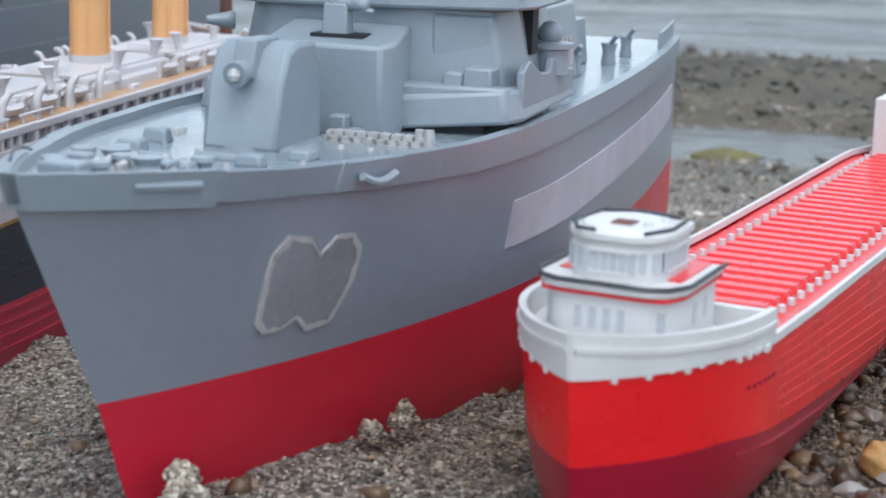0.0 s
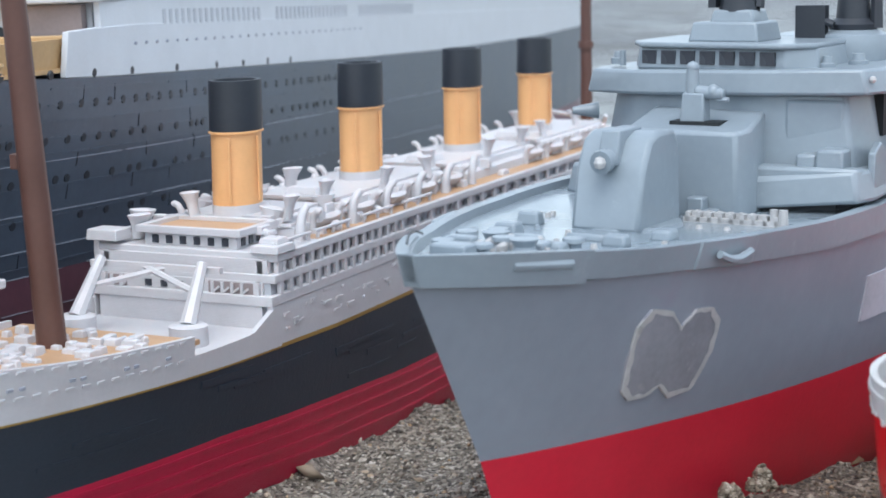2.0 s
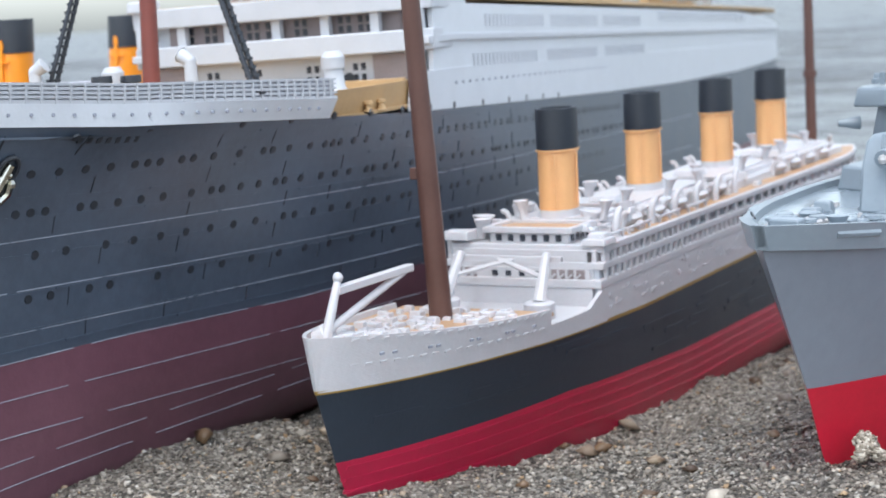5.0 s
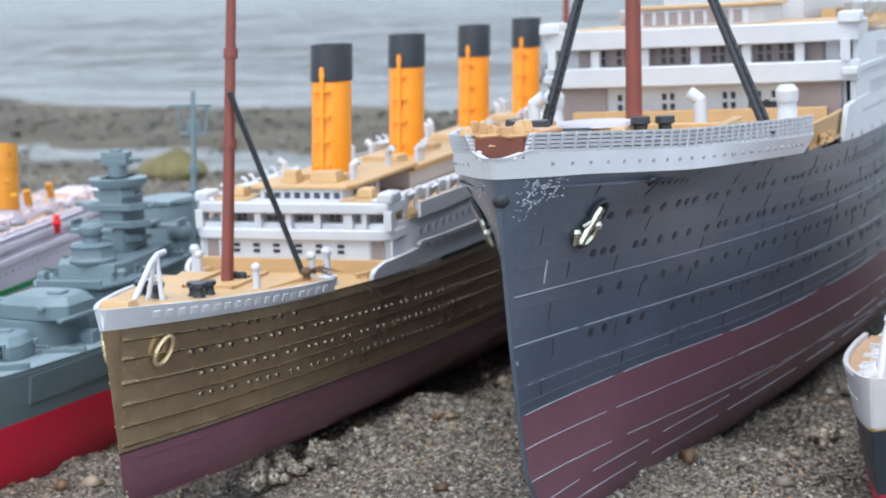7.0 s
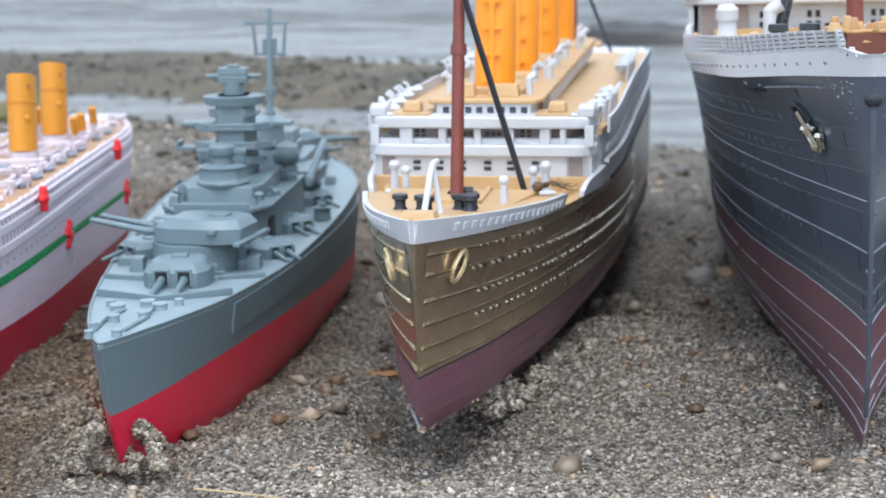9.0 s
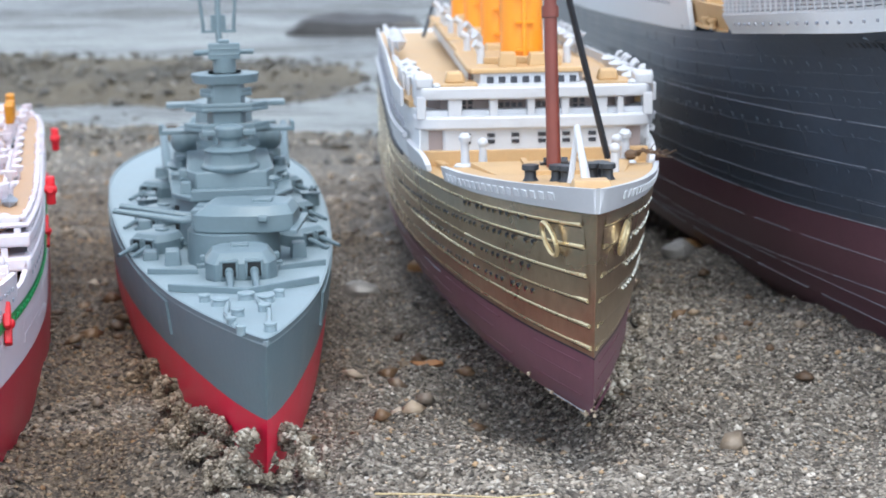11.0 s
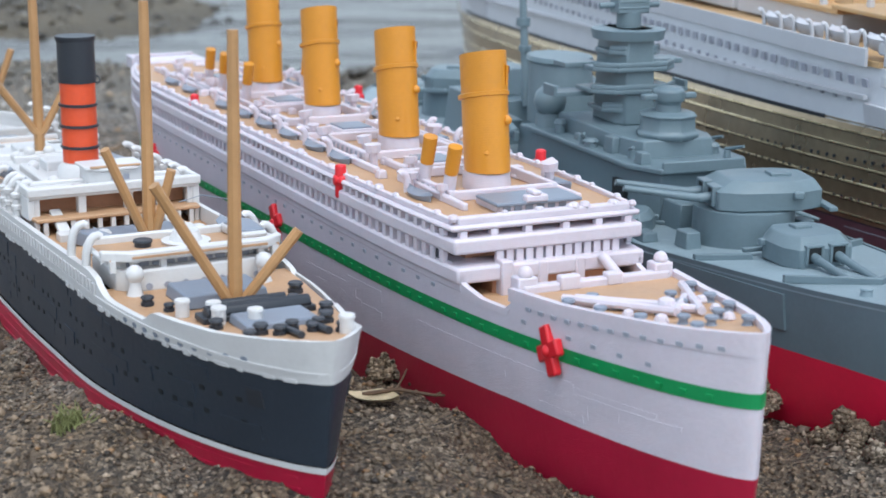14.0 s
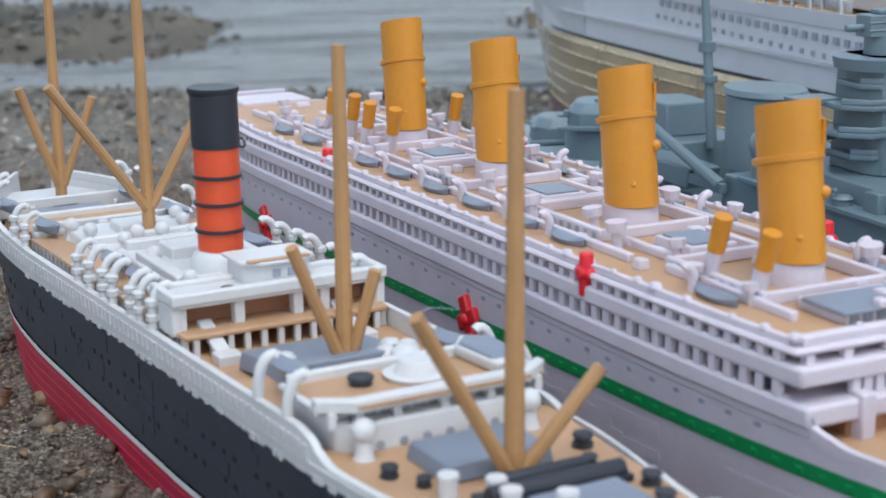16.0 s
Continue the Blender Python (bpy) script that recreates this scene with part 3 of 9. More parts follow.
    for x, y in ((15.4, 66), (-19.6, 96), (21, 98)):
        piece("ventilator", knob, e, x, y, zf(y))
    part("anchor_winch", Mesh().rod((-3, 82, zf(80) + 2), (4, 82, zf(80) + 2), 1.2, 1.2, 8).box(-4, 5, 81, 84, zf(80) + 0.5, zf(80) + 1.6), GLASS, e, "dark deck winch")
    # well deck, open to the hull's edge
    part("forecastle_break", Mesh().prism([(-h.x(91, 64) + 1.5, 90), (h.x(91, 64) - 1.5, 90), (h.x(91, 64) - 1.5, 91.6), (-h.x(91, 64) + 1.5, 91.6)], 60, 66.6), TAN, e, "tan step down from the forecastle", 0.3)
    part("well_deck", h.deck(lambda y: top(y) - 0.3, 90, 150, 0.2, 2.0), TAN, e, "tan well deck")
    part("well_bulkhead", Mesh().box(-h.x(133, 62) + 1, h.x(133, 62) - 1, 130.5, 133, 59, 66.8), TAN, e, "tan well deck bulkhead", 0.3)
    nub = bollard_data("bollard", TAN, 2.4, 1.3)
    for side in (1, -1):
        for y in (118, 122.5, 127):
            piece("deck_bollard", nub, e, side * (h.x(y, 62) - 5.5), y, top(y) - 0.4)
    for side in (1, -1):
        part("mooring_platform", Mesh().lathe(side * 24.5, 103, [(60, 3.4), (66.2, 3.4), (66.6, 2.8), (66.8, 1.4), (73.4, 1.15), (73.5, 1.7), (74.8, 1.9), (76, 1.2)], 16), WHITE, e, "white round platform with knobbed post", smooth=True)
    # superstructure
    zc = 66.5
    plan = h.outline(133, 640, 64, 0.2, 40)
    part("superstructure", Mesh().prism([(x * 0.99, y) for x, y in plan], line((130, 60), (300, 55), (450, 50), (640, 47)), line((130, 79.5), (300, 79), (640, 72))), WHITE_SIDE, e, "white superstructure side with long promenade", 0.3)
    # the white side runs forward past the front, its end swept down
    part("side_sweep", h.rail(lambda y: top(y) - 0.3, line((117, 64.6), (119, 66.2), (124, 67.4), (150, 68.2)), 117, 152, 1.8, 20, False, 0.4), WHITE, e, "white side screen with swept end", 0.4)
    for side in (1, -1):
        part("corner_post", Mesh().box(side * 35.2 - 1.3, side * 35.2 + 1.3, 133, 136, 66, 74.5), WHITE, e)
        # a brown-grey block paints the shade of the doorway
        part("corner_opening", Mesh().box(side * 31.8 - 2.4, side * 31.8 + 2.4, 132.6, 136, 66.8, 73.8), SHADE_WIN, e, "corner doorway, its shade given as colour")
    part("front_wall", Mesh().prism([(-29, 131.6), (29, 131.6), (34, 139), (-34, 139)], zc - 1, 75), WHITE, e, "white curved bridge front", 0.3)
    part("front_ledge", Mesh().prism([(-38.5, 134.5), (-36, 131.4), (-30, 130.2), (0, 129.6), (30, 130.2), (36, 131.4), (38.5, 134.5), (39, 162), (-39, 162)], 73.4, 77.6), WHITE, e, "white lower front bulwark", 0.7)
    slit = pane_data("window", 2.5, 1.25, GLASS, 0.25)
    for cx in (-22, -14.2, -6.4, 2.2, 10, 18.4):
        for dz in (-1.05, 1.05):
            piece("window", slit, e, cx, 131.5, 70.4 + dz, -90)
    win4 = pane_data("window", 1.5, 1.5, GLASS, 0.25)
    # the wall's colour carries the shade under the bulwark above
    part("second_wall", Mesh().prism([(-30, 136.4), (30, 136.4), (34, 143), (-34, 143)], 77, 84), SHADE_WIN, e, "recessed veranda wall, its shade given as colour")
    for x, w in ((-36.4, 1.5), (-25.6, 2.2), (-13.2, 1.3), (-1.2, 1.2), (9.8, 1.3), (21.5, 1.8), (27.6, 1.0), (36.4, 1.5)):
        part("pillar", Mesh().box(x - w, x + w, 131.2, 136.6, 77, 84), WHITE, e, bevel=0.2)
    for cx in (-20.6, -7.4, 4.6, 15.6):
        for dx in (-3.0, -1.0, 1.0, 3.0) if abs(cx) < 10 else (-2.0, 0.2):
            for dz in (-0.95, 0.95) if abs(cx) > 10 else (0.0,):
                piece("window", win4, e, cx + dx, 136.3, 80.6 + dz, -90)
    part("bridge_wing", Mesh().prism([(-38.2, 134.5), (-36, 131.4), (-29, 130.4), (0, 129.8), (29, 130.4), (36, 131.4), (38.2, 134.5), (38.2, 150), (-38.2, 150)], 83, 87.0), WHITE, e, "white curved bridge bulwark", 0.6)
    for side in (1, -1):
        part("wing_cab", Mesh().box(side * 35.4 - 2.9, side * 35.4 + 2.9, 131.6, 142, 86.4, 90.6).box(side * 31.4 - 1.3, side * 31.4 + 1.3, 131.2, 134, 86.4, 88.4), WHITE, e, "white cab at the end of the bridge", 1.0)
        part("wing_deck", Mesh().box(side * 25 - 7, side * 25 + 7, 133, 150, 86.6, 87.6), TAN, e, "tan bridge wing deck")
        part("wing_locker", Mesh().box(side * 25 - 3.4, side * 25 + 3.4, 139, 146, 87.4, 91.2, 0.8, 0.8), TAN, e, bevel=0.8)
    part("boat_deck", Mesh().prism(h.outline(146, 560, 70, 0.8, 30), line((146, 79.4), (300, 78.9), (640, 71.9)), line((146, 81.2), (300, 80.6), (640, 73.6))), TAN, e, "tan boat deck")
    part("wheelhouse", Mesh().prism([(-16.6, 142), (15.6, 142), (17.4, 146), (17.4, 176), (-18.4, 176), (-18.4, 146)], 82, 90.4), WHITE, e, "white wheelhouse with dark windows", 0.3)
    wh = pane_data("window", 2.3, 3.2, GLASS)
    frm = pane_data("window_frame", 2.9, 3.8, WHITE_SIDE, 0.12)
    for i in range(8):
        piece("window", wh, e, -13.4 + i * 3.85, 141.9, 87.6, -90)
        piece("window_frame", frm, e, -13.4 + i * 3.85, 141.9, 87.6, -90)
    for side, xx in (("port", 17.4), ("starboard", -18.4)):
        for i in range(5):
            piece("window", wh, e, xx, 150 + i * 5, 87.6, 0 if side == "port" else 180)
        part("door", Mesh().box(xx - 0.5, xx + 0.5, 160, 165, 83, 89), RUST, e, "dark wheelhouse doorway")
    part("roof", Mesh().prism([(-19.6, 141), (17.6, 141), (19.6, 147), (19.6, 215), (-20.6, 215), (-20.6, 147)], 90.2, 91.8), TAN, e, "tan house roof", 0.4)
    part("roof_hatch", Mesh().box(-10, -4, 147, 154, 91.7, 96.4, 0.6, 0.6), TAN, e, "tan roof hatch", 0.4)
    part("roof_hatch", Mesh().box(0, 11, 149, 158, 91.7, 95.8, 0.8, 0.8), TAN, e, bevel=0.4)
    part("roof_step", Mesh().box(-14, 12, 159, 164, 91.7, 94), TAN, e, bevel=0.4)
    for y0, y1 in ((215, 300), (305, 395), (400, 470)):
        part("deckhouse", Mesh().box(-16, 16, y0, y1, 81, 88), WHITE, e, "white deckhouse", 0.3)
        part("house_roof", Mesh().prism([(-18, y0), (18, y0), (18, y1 - 4), (12, y1), (-12, y1), (-18, y1 - 4)], 88, 90), TAN, e, "tan deckhouse roof", 0.4)
        part("roof_hatch", Mesh().box(-8, 8, y0 + 8, y0 + 22, 90, 93, 0.6, 0.6), TAN, e, bevel=0.4)
        part("roof_hatch", Mesh().box(-6, 6, y1 - 22, y1 - 12, 90, 92.4, 0.5, 0.5), TAN, e, bevel=0.4)
    vent = cowl_data("ventilator", WHITE, 5.5, 1.2, 1.8)
    for y in (160, 205, 228, 245, 290, 320, 338, 385, 405, 430, 455):
        for sx in (-1, 1):
            piece("ventilator", vent, e, sx * random.uniform(9, 15), y + random.uniform(-4, 4), 90 if y > 215 else 91.7, sx * random.uniform(50, 140))
    boat = boat_data("lifeboat", WHITE, 19, 3.6, 4.6)
    davit = davit_data("davit", WHITE, 9.5, 0.75, 2.4)
    for side in (1, -1):
        for y in (152, 174, 196, 218, 330, 352, 374, 396):
            piece("lifeboat", boat, e, side * (h.x(y, 70) - 6), y, 83.0)
            for dy in (-6.5, 6.5):
                piece("davit", davit, e, side * (h.x(y, 70) - 3.5), y + dy, 80, 0 if side > 0 else 180)
    part("promenade_rail", h.rail(line((150, 79.5), (300, 79), (560, 74)), line((150, 85), (300, 84.4), (560, 78)), 150, 560, 1.0, 30, False), WHITE, e, "white promenade rail")
    pw = pane_data("window", 3.0, 2.6, PORT_GREY, 0.2)
    for side in (1, -1):
        for i in range(44):
            y = 150 + i * 7.4
            on_flank("promenade_window", pw, h, e, y, 74.5, side, 0.1)
    sm = pane_data("window", 1.6, 1.8, PORT_GREY, 0.2)
    for side in (1, -1):
        for i in range(40):
            on_flank("side_window", sm, h, e, 160 + i * 8.0, 68.5, side, 0.1)
    for y, zb in ((171, 90.5), (257, 90), (355, 86), (451, 84)):
        funnel(e, 0, y, zb, 140.8, 7.3, ORANGE, BLACK, 0.73, 1.25, 0.12, ladder=ORANGE, label="orange funnel with steam pipe and ladder")
    for side in (1, -1):
        # black strip standing proud of the flank draws the shadow below the white side
        part("shadow_strip", h.strip(line((140, 60.6), (280, 56.6), (450, 51.2), (640, 48)), 1.3, 175, 640, 0.55, side, 30), BLACK, e, "black strip painting the shadow under the white side")
        part("side_ledge", h.strip(line((140, 69.5), (300, 66), (640, 58)), 1.4, 150, 600, 1.2, side, 30), WHITE, e, "white side ledge")
    part("poop_deck", h.deck(line((560, 66.0), (760, 60)), 560, 745, 1.5), TAN, e, "tan poop deck")
    part("poop_house", Mesh().box(-20, 20, 600, 650, 62, 70, 1, 1).box(-9, 9, 650, 672, 62, 74), TAN, e, "tan poop deckhouse", 0.4)
    part("stern_bulwark", h.rail(top, line((560, 68), (700, 62), (758, 66)), 560, 757, 1.5, 30, False), WHITE, e, "white stern bulwark")
    mast(e, -0.5, 77.4, zf(77) - 1, 178, 2.1, MAST, 0.16, rings=((113, 2.5, 1.6), (142, 2.4, 1.6)))
    stay = Mesh().rod((1.4, 83, 130), (18.5, 97, zf(97)), 1.0, 1.0, 8)
    part("mast_stay", stay, BLACK, e, "black mast stay")
    mast(e, 0, 540, 70, 165, 2.2, MAST, 0.1)
    part("mast_stay", Mesh().rod((0, 546, 130), (20, 585, 72), 1.0, 1.0, 8), BLACK, e)
    part("mast_stay", Mesh().rod((0, 546, 130), (-20, 500, 76), 1.0, 1.0, 8), BLACK, e)
    return e


# ---- great black liner ----
def great_liner():
    e = ship("ocean_liner", 0.1366, -0.003, -1.0, "large black ocean liner model with white upperworks and brown-red bottom", heel=-1.2)
    stem = line((-16, 150), (0, 42), (12, 26), (21, 16), (28, 10.4), (37, 7.6), (48, 5.5), (64, 2.6), (80, 0.3), (100, -1.5), (114, -4), (124, -9))
    h = Hull(1330, 60, -16, 106, stem, 235, 430, 2.25, 1.65, 0.95, run=330, p_run=2.2, bilge=26, hollow=0.75, soft=85.0, flare=1.95, q_top=0.8)
    top = line((-10, 113.5), (20, 111.5), (60, 107.6), (154, 101.6), (240, 97), (290, 95), (380, 91.6), (500, 87.2), (660, 82.3), (888, 78.2), (1240, 78), (1350, 84))
    wl = line((0, 47.2), (84, 45.3), (161, 41.5), (500, 33), (1350, 15))
    bottom = part("bottom", h.band(lambda y: -16, wl, 8, n=76), BROWN_RED, e, "matt brown-red underwater hull with plate seams", smooth=True)
    hull = part("hull", h.band(wl, top, 10, n=76), NAVY, e, "blue-black plated hull side", smooth=True)
    for k in range(12):
        u = (k + 0.5) / 12
        pale = k in (2, 4, 6)
        for side in (1, -1):
            y = 3.0
            while y < 700:
                step = random.uniform(28, 80)
                z = lambda yy, u=u, k=k: {2: 55.3 - 0.034 * yy, 4: 67 - 0.038 * yy, 6: 80.5 - 0.03 * yy}.get(k, lerp(wl(yy), top(yy) - 1, u))
                y0 = max(y, stem(z(y)) + 0.5)
                part("plate_edge", h.strip(z, 0.22 if pale else 0.7, y0, y + step, 0.25, side, 8), PALE_EDGE if pale else NAVY, hull)
                y += step + (random.uniform(0.4, 4) if pale else 0.4)
            if k % 2 == 0:
                for i in range(9):
                    y = 20 + i * 40 + random.uniform(-12, 12)
                    z0 = lerp(wl(y), top(y), u)
                    part("plate_butt", h.strip(lambda yy: z0, (top(y) - wl(y)) / 12, y, y + 0.22, 0.16, side, 1), BLACK, hull)
    for k in range(5):
        for side in (1, -1):
            y = 9.0
            while y < 500:
                step = random.uniform(30, 90)
                z = lambda yy, k=k: (wl(yy) - 0.1, 37.6 - 0.04 * yy, 27.6 - 0.05 * yy, 18.2 - 0.01 * yy, 12 - 0.01 * yy)[k]
                part("plate_edge", h.strip(z, 0.2, max(y, stem(z(y)) + 0.8), y + step, 0.28, side, 8), PALE_EDGE, bottom)
                y += step + random.uniform(0.5, 14)
    dot, dull = disc_data("porthole", 1.45, BLACK, 9, 0.25), disc_data("porthole", 1.1, NAVY, 8, 0.2)
    for za, y0, y1, gap in ((106, 46, 420, 25), (97.2, 38, 520, 8.5), (86.8, 36, 520, 8.5), (75, 44, 480, 10.5), (63, 43, 330, 14)):
        for side in (1, -1):
            y, k = y0, 0
            while y < y1:
                on_flank("porthole", dot if side > 0 else dull, h, hull, y, za - 0.038 * (y - 40), side)
                k += 1
                y += gap * random.choice((1, 1, 1, 0.55, 1.35))
    # name bars and anchors
    bar = pane_data("name_bar", 1.5, 2.2, BLACK, 0.2)
    for side in (1, -1):
        for i in range(8):
            y = 48 + i * 3.3
            on_flank("name_bar", bar, h, hull, y, top(y) - 3.8, side, 0.1)
        y, z = 27.5, 95.5
        a = Mesh()
        x = lambda yy, zz: side * (h.x(yy, zz) + 1.3)
        z -= 0.8
        a.tube([(x(y - 2.6, z + 1.4), y - 2.6, z + 1.4), (x(y + 0.4, z + 2.4), y + 0.4, z + 2.4), (x(y + 3.4, z + 3.2), y + 3.4, z + 3.2)], 0.8, 7)
        a.ball((x(y - 4.2, z - 0.2), y - 4.2, z - 0.2), 1.5, 8).ball((x(y + 4.0, z + 0.8), y + 4.0, z + 0.8), 1.5, 8)
        a.tube([(x(y + 2.4, z + 6), y + 2.4, z + 6), (x(y + 0.5, z), y + 0.5, z), (x(y - 1, z - 3.6), y - 1, z - 3.6)], 1.3, 7)
        a.tube([(x(y - 3.8, z - 0.6), y - 3.8, z - 0.6), (x(y - 3.4, z - 3), y - 3.4, z - 3), (x(y - 1, z - 4), y - 1, z - 4), (x(y + 1.4, z - 3.6), y + 1.4, z - 3.6), (x(y + 3.6, z - 1.6), y + 3.6, z - 1.6), (x(y + 3.6, z + 0.6), y + 3.6, z + 0.6)], 1.1, 7)
        part("anchor", a, CHROME, hull, "silvered anchor at the hawse", smooth=True)
        rim = [(x(y + 2 + 2.8 * math.cos(t), z + 4.5 + 3.4 * math.sin(t)) , y + 2 + 2.8 * math.cos(t), z + 4.5 + 3.4 * math.sin(t)) for t in np.linspace(-0.6, 3.4, 9)]
        part("hawse_ring", Mesh().tube(rim, 0.7, 6), BLACK, hull)
        if side > 0:
            part("bow_mark", h.strip(lambda yy: 82, 6.5, 15.2, 15.5, 0.25, side, 1), PALE_EDGE, hull)
    part("stem_hub", Mesh().ball((0, -0.8, 107), 2.5, 10), BLACK, hull, "round black stem boss", smooth=True)
    tagged(part("stem_scar", Mesh().add(*h_scar(h)), PALE_EDGE, hull, "scuffed bare plastic at the stem"), kind="stuff")
    part("stem_bar", Mesh().tube([(0, stem(z) - 0.2, z) for z in (20, 30, 46, 70, 90, 104)], 0.7, 8), NAVY, hull)
    part("stem_ring", Mesh().ball((0, 4.3, 62), 1.3, 8), NAVY, hull, "small grey stem fitting", smooth=True)
    # forecastle
    low = line((-10, 117.6), (-4, 117.4), (-1.5, 118.1), (1, 119), (60, 113.4), (154, 107.3))
    rt = line((-10, 125), (14, 123), (60, 118.9), (154, 113.8))
    part("forecastle_bulwark", h.rail(lambda y: top(y) - 0.4, low, -10, 156, 1.6, 50, out=0.7), WHITE_SIDE, e, "white forecastle bulwark", 0.3)
    part("bow_lip", h.rail(low, lambda y: low(y) + 0.9, -10, 3, 1.8, 16, out=0.9), WHITE, e, "chipped white bow lip")
    for k in range(5):
        f = k / 4
        part("guard_rail", h.rail(lambda y, f=f: lerp(low(y), rt(y) - 0.9, f) + (0.2 if k else 0), lambda y, f=f: lerp(low(y), rt(y) - 0.9, f) + 0.95, 0.6, 156, 1.0, 40, False, 0.5), WHITE, e, "white slatted guard rail" if k == 0 else "")
    back = part("rail_backing", h.rail(low, lambda y: rt(y) - 0.3, 0.6, 156, 0.4, 40, False, -0.5), PORT_GREY, e, "grey inner face behind the rail slats")
    post = pane_data("rail_post", 0.7, 5.4, WHITE, 0.3)
    for side in (1, -1):
        for i in range(37):
            y = 1.2 + i * 4.2
            on_flank("rail_post", post, h, e, y, (low(y) + rt(y)) / 2, side, 0.5)
    part("forecastle_deck", h.deck(lambda y: low(y) + 2.0, 2, 158, 2.0), TAN, e, "tan forecastle deck")
    zf = lambda y: low(y) + 2.0
    rb = random.Random(21)
    for k in range(14):
        x, y = rb.uniform(-15, 15), rb.uniform(14, 46)
        if abs(x) < h.x(y, 118) - 5:
            part("deck_scrap", Mesh().prism([(x - rb.uniform(1, 3.5), y - rb.uniform(0.5, 2)), (x + rb.uniform(1, 3.5), y - rb.uniform(0, 2)), (x + rb.uniform(0.5, 3), y + rb.uniform(0.6, 2.5)), (x - rb.uniform(1, 3), y + rb.uniform(0.5, 2))], zf(y) - 0.3, zf(y) + rb.uniform(0.8, 3.4), 0.15), TAN if k % 3 else SPAR, e, bevel=0.3)
    part("bow_break", Mesh().prism([(-6.5, -0.5), (6.5, -0.5), (9, 8), (-9, 8)], zf(0) - 3, zf(0) + 2.4), RUST, e, "red-brown broken bow opening")
    part("torn_deck", Mesh().prism([(-8, 2), (-5, -1), (-1, 1.5), (3, -1.5), (7.5, 1), (12, 18), (-12, 18)], zf(3) + 2.0, zf(3) + 3.2), SPAR, e, "torn tan bow deck edge", 0.5)
    part("torn_deck", Mesh().prism([(-3, -1), (4, 0), (8, 9), (-6, 8)], zf(8) + 0.4, zf(8) + 2.0, 0.2), SPAR, e, bevel=0.4)
    for k in range(16):
        x, y = rb.uniform(-11, 9), rb.uniform(1, 15)
        w, d = rb.uniform(0.8, 2.6), rb.uniform(0.8, 2.2)
        part("torn_deck", Mesh().prism([(x - w, y - d * 0.4), (x - w * 0.2, y - d), (x + w, y - d * 0.3), (x + w * 0.5, y + d), (x - w * 0.7, y + d * 0.7)], zf(3) + 2.6, zf(3) + rb.uniform(3.6, 6.4), 0.4), TAN if k % 2 else SPAR, e, bevel=0.3)
    for x, w, d in ((-7.4, 1.1, 0.8), (-5.4, 0.9, 1.5), (-3.6, 1.2, 0.5), (4.2, 1.3, 0.6), (6.6, 1.0, 1.7), (8.6, 1.2, 1.1)):
        yb = next(y for y in np.arange(-8, 20, 0.1) if h.x(y, 118) > abs(x))
        part("torn_edge", Mesh().prism([(x - w, yb - 0.5), (x + w, yb - 0.5), (x + w * 0.6, yb + 1.2), (x - w * 0.8, yb + 1.2)], low(yb) - 0.4, low(yb) + d, 0.15), WHITE, e, bevel=0.2)
    boll = bollard_data("bollard", BLACK, 6.8, 2.9)
    for x, y in ((-15, 62), (-8, 60), (17, 80), (23, 86), (-24, 84)):
        piece("bollard", boll, e, x, y, zf(y))
    part("chain", Mesh().tube([(-4, 18, zf(18) + 1.4), (-5, 30, zf(30) + 1.5), (-7, 42, zf(42) + 1.4), (-6, 56, zf(56) + 1.2)], 0.9, 6).tube([(5, 18, zf(18) + 1.4), (8, 32, zf(32) + 1.5), (10, 46, zf(46) + 1.2)], 0.9, 6), BLACK, e, "black anchor chain")
    part("windlass", Mesh().rod((-5, 64, zf(64) + 2.4), (6, 64, zf(64) + 2.4), 1.9, 1.9, 10).box(-6, 7, 62.5, 65.5, zf(64), zf(64) + 1.4), BLACK, e, "black windlass", 0.3)
    part("hatch", Mesh().box(-9, 15, 70, 92, zf(80), zf(80) + 4.6, 0.8, 0.8), TAN, e, "tan hatch", 0.5)
    part("hatch_cover", Mesh().lathe(3, 80, [(zf(80) + 4.6, 12), (zf(80) + 5.6, 11.5)], 18), TAPE_STRIP, e, "round pale hatch cover", smooth=True)
    part("deck_coaming", Mesh().box(-36, 36, 104, 106, zf(105), zf(105) + 4.0).box(-34, -31, 106, 150, zf(130), zf(130) + 3.5).box(31, 34, 106, 150, zf(130), zf(130) + 3.5), TAN, e, "tan deck coaming", 0.4)
    vent = cowl_data("ventilator", WHITE, 11.0, 1.9, 2.7)
    knob = knob_data("ventilator", WHITE, 8, 2.4, 3.2)
    for x, y, t in ((28, 113, -100), (-27, 113, 100)):
        piece("ventilator", vent, e, x, y, zf(y), t)
    small = bollard_data("bollard", TAN, 3.5, 1.8)
    for x, y in ((38, 130), (41, 134), (-38, 130), (24, 122), (28, 122)):
        piece("deck_bollard", small, e, x, y, zf(y))
    for side in (1, -1):
        part("mooring_platform", Mesh().lathe(side * 43, 186, [(100.5, 9.0), (106.4, 9.0), (106.5, 10.0), (107.6, 10.0), (108, 5), (110, 3.6), (116, 3.2), (116.2, 3.9), (120, 4.1), (122, 2.6)], 18), WHITE, e, "white drum platform with thick post", smooth=True)
    # well deck
    part("well_deck", h.deck(lambda y: 101, 150, 245, 2.0), TAN, e, "tan well deck")
    part("well_wall", Mesh().box(-50, 50, 233, 236, 100, 110), TAN, e, "tan well deck wall", 0.4)
    part("well_side", h.rail(lambda y: 100, lambda y: 109.5, 157, 226, 1.6, 16, False, -3.0), TAN, e, "tan well deck side")
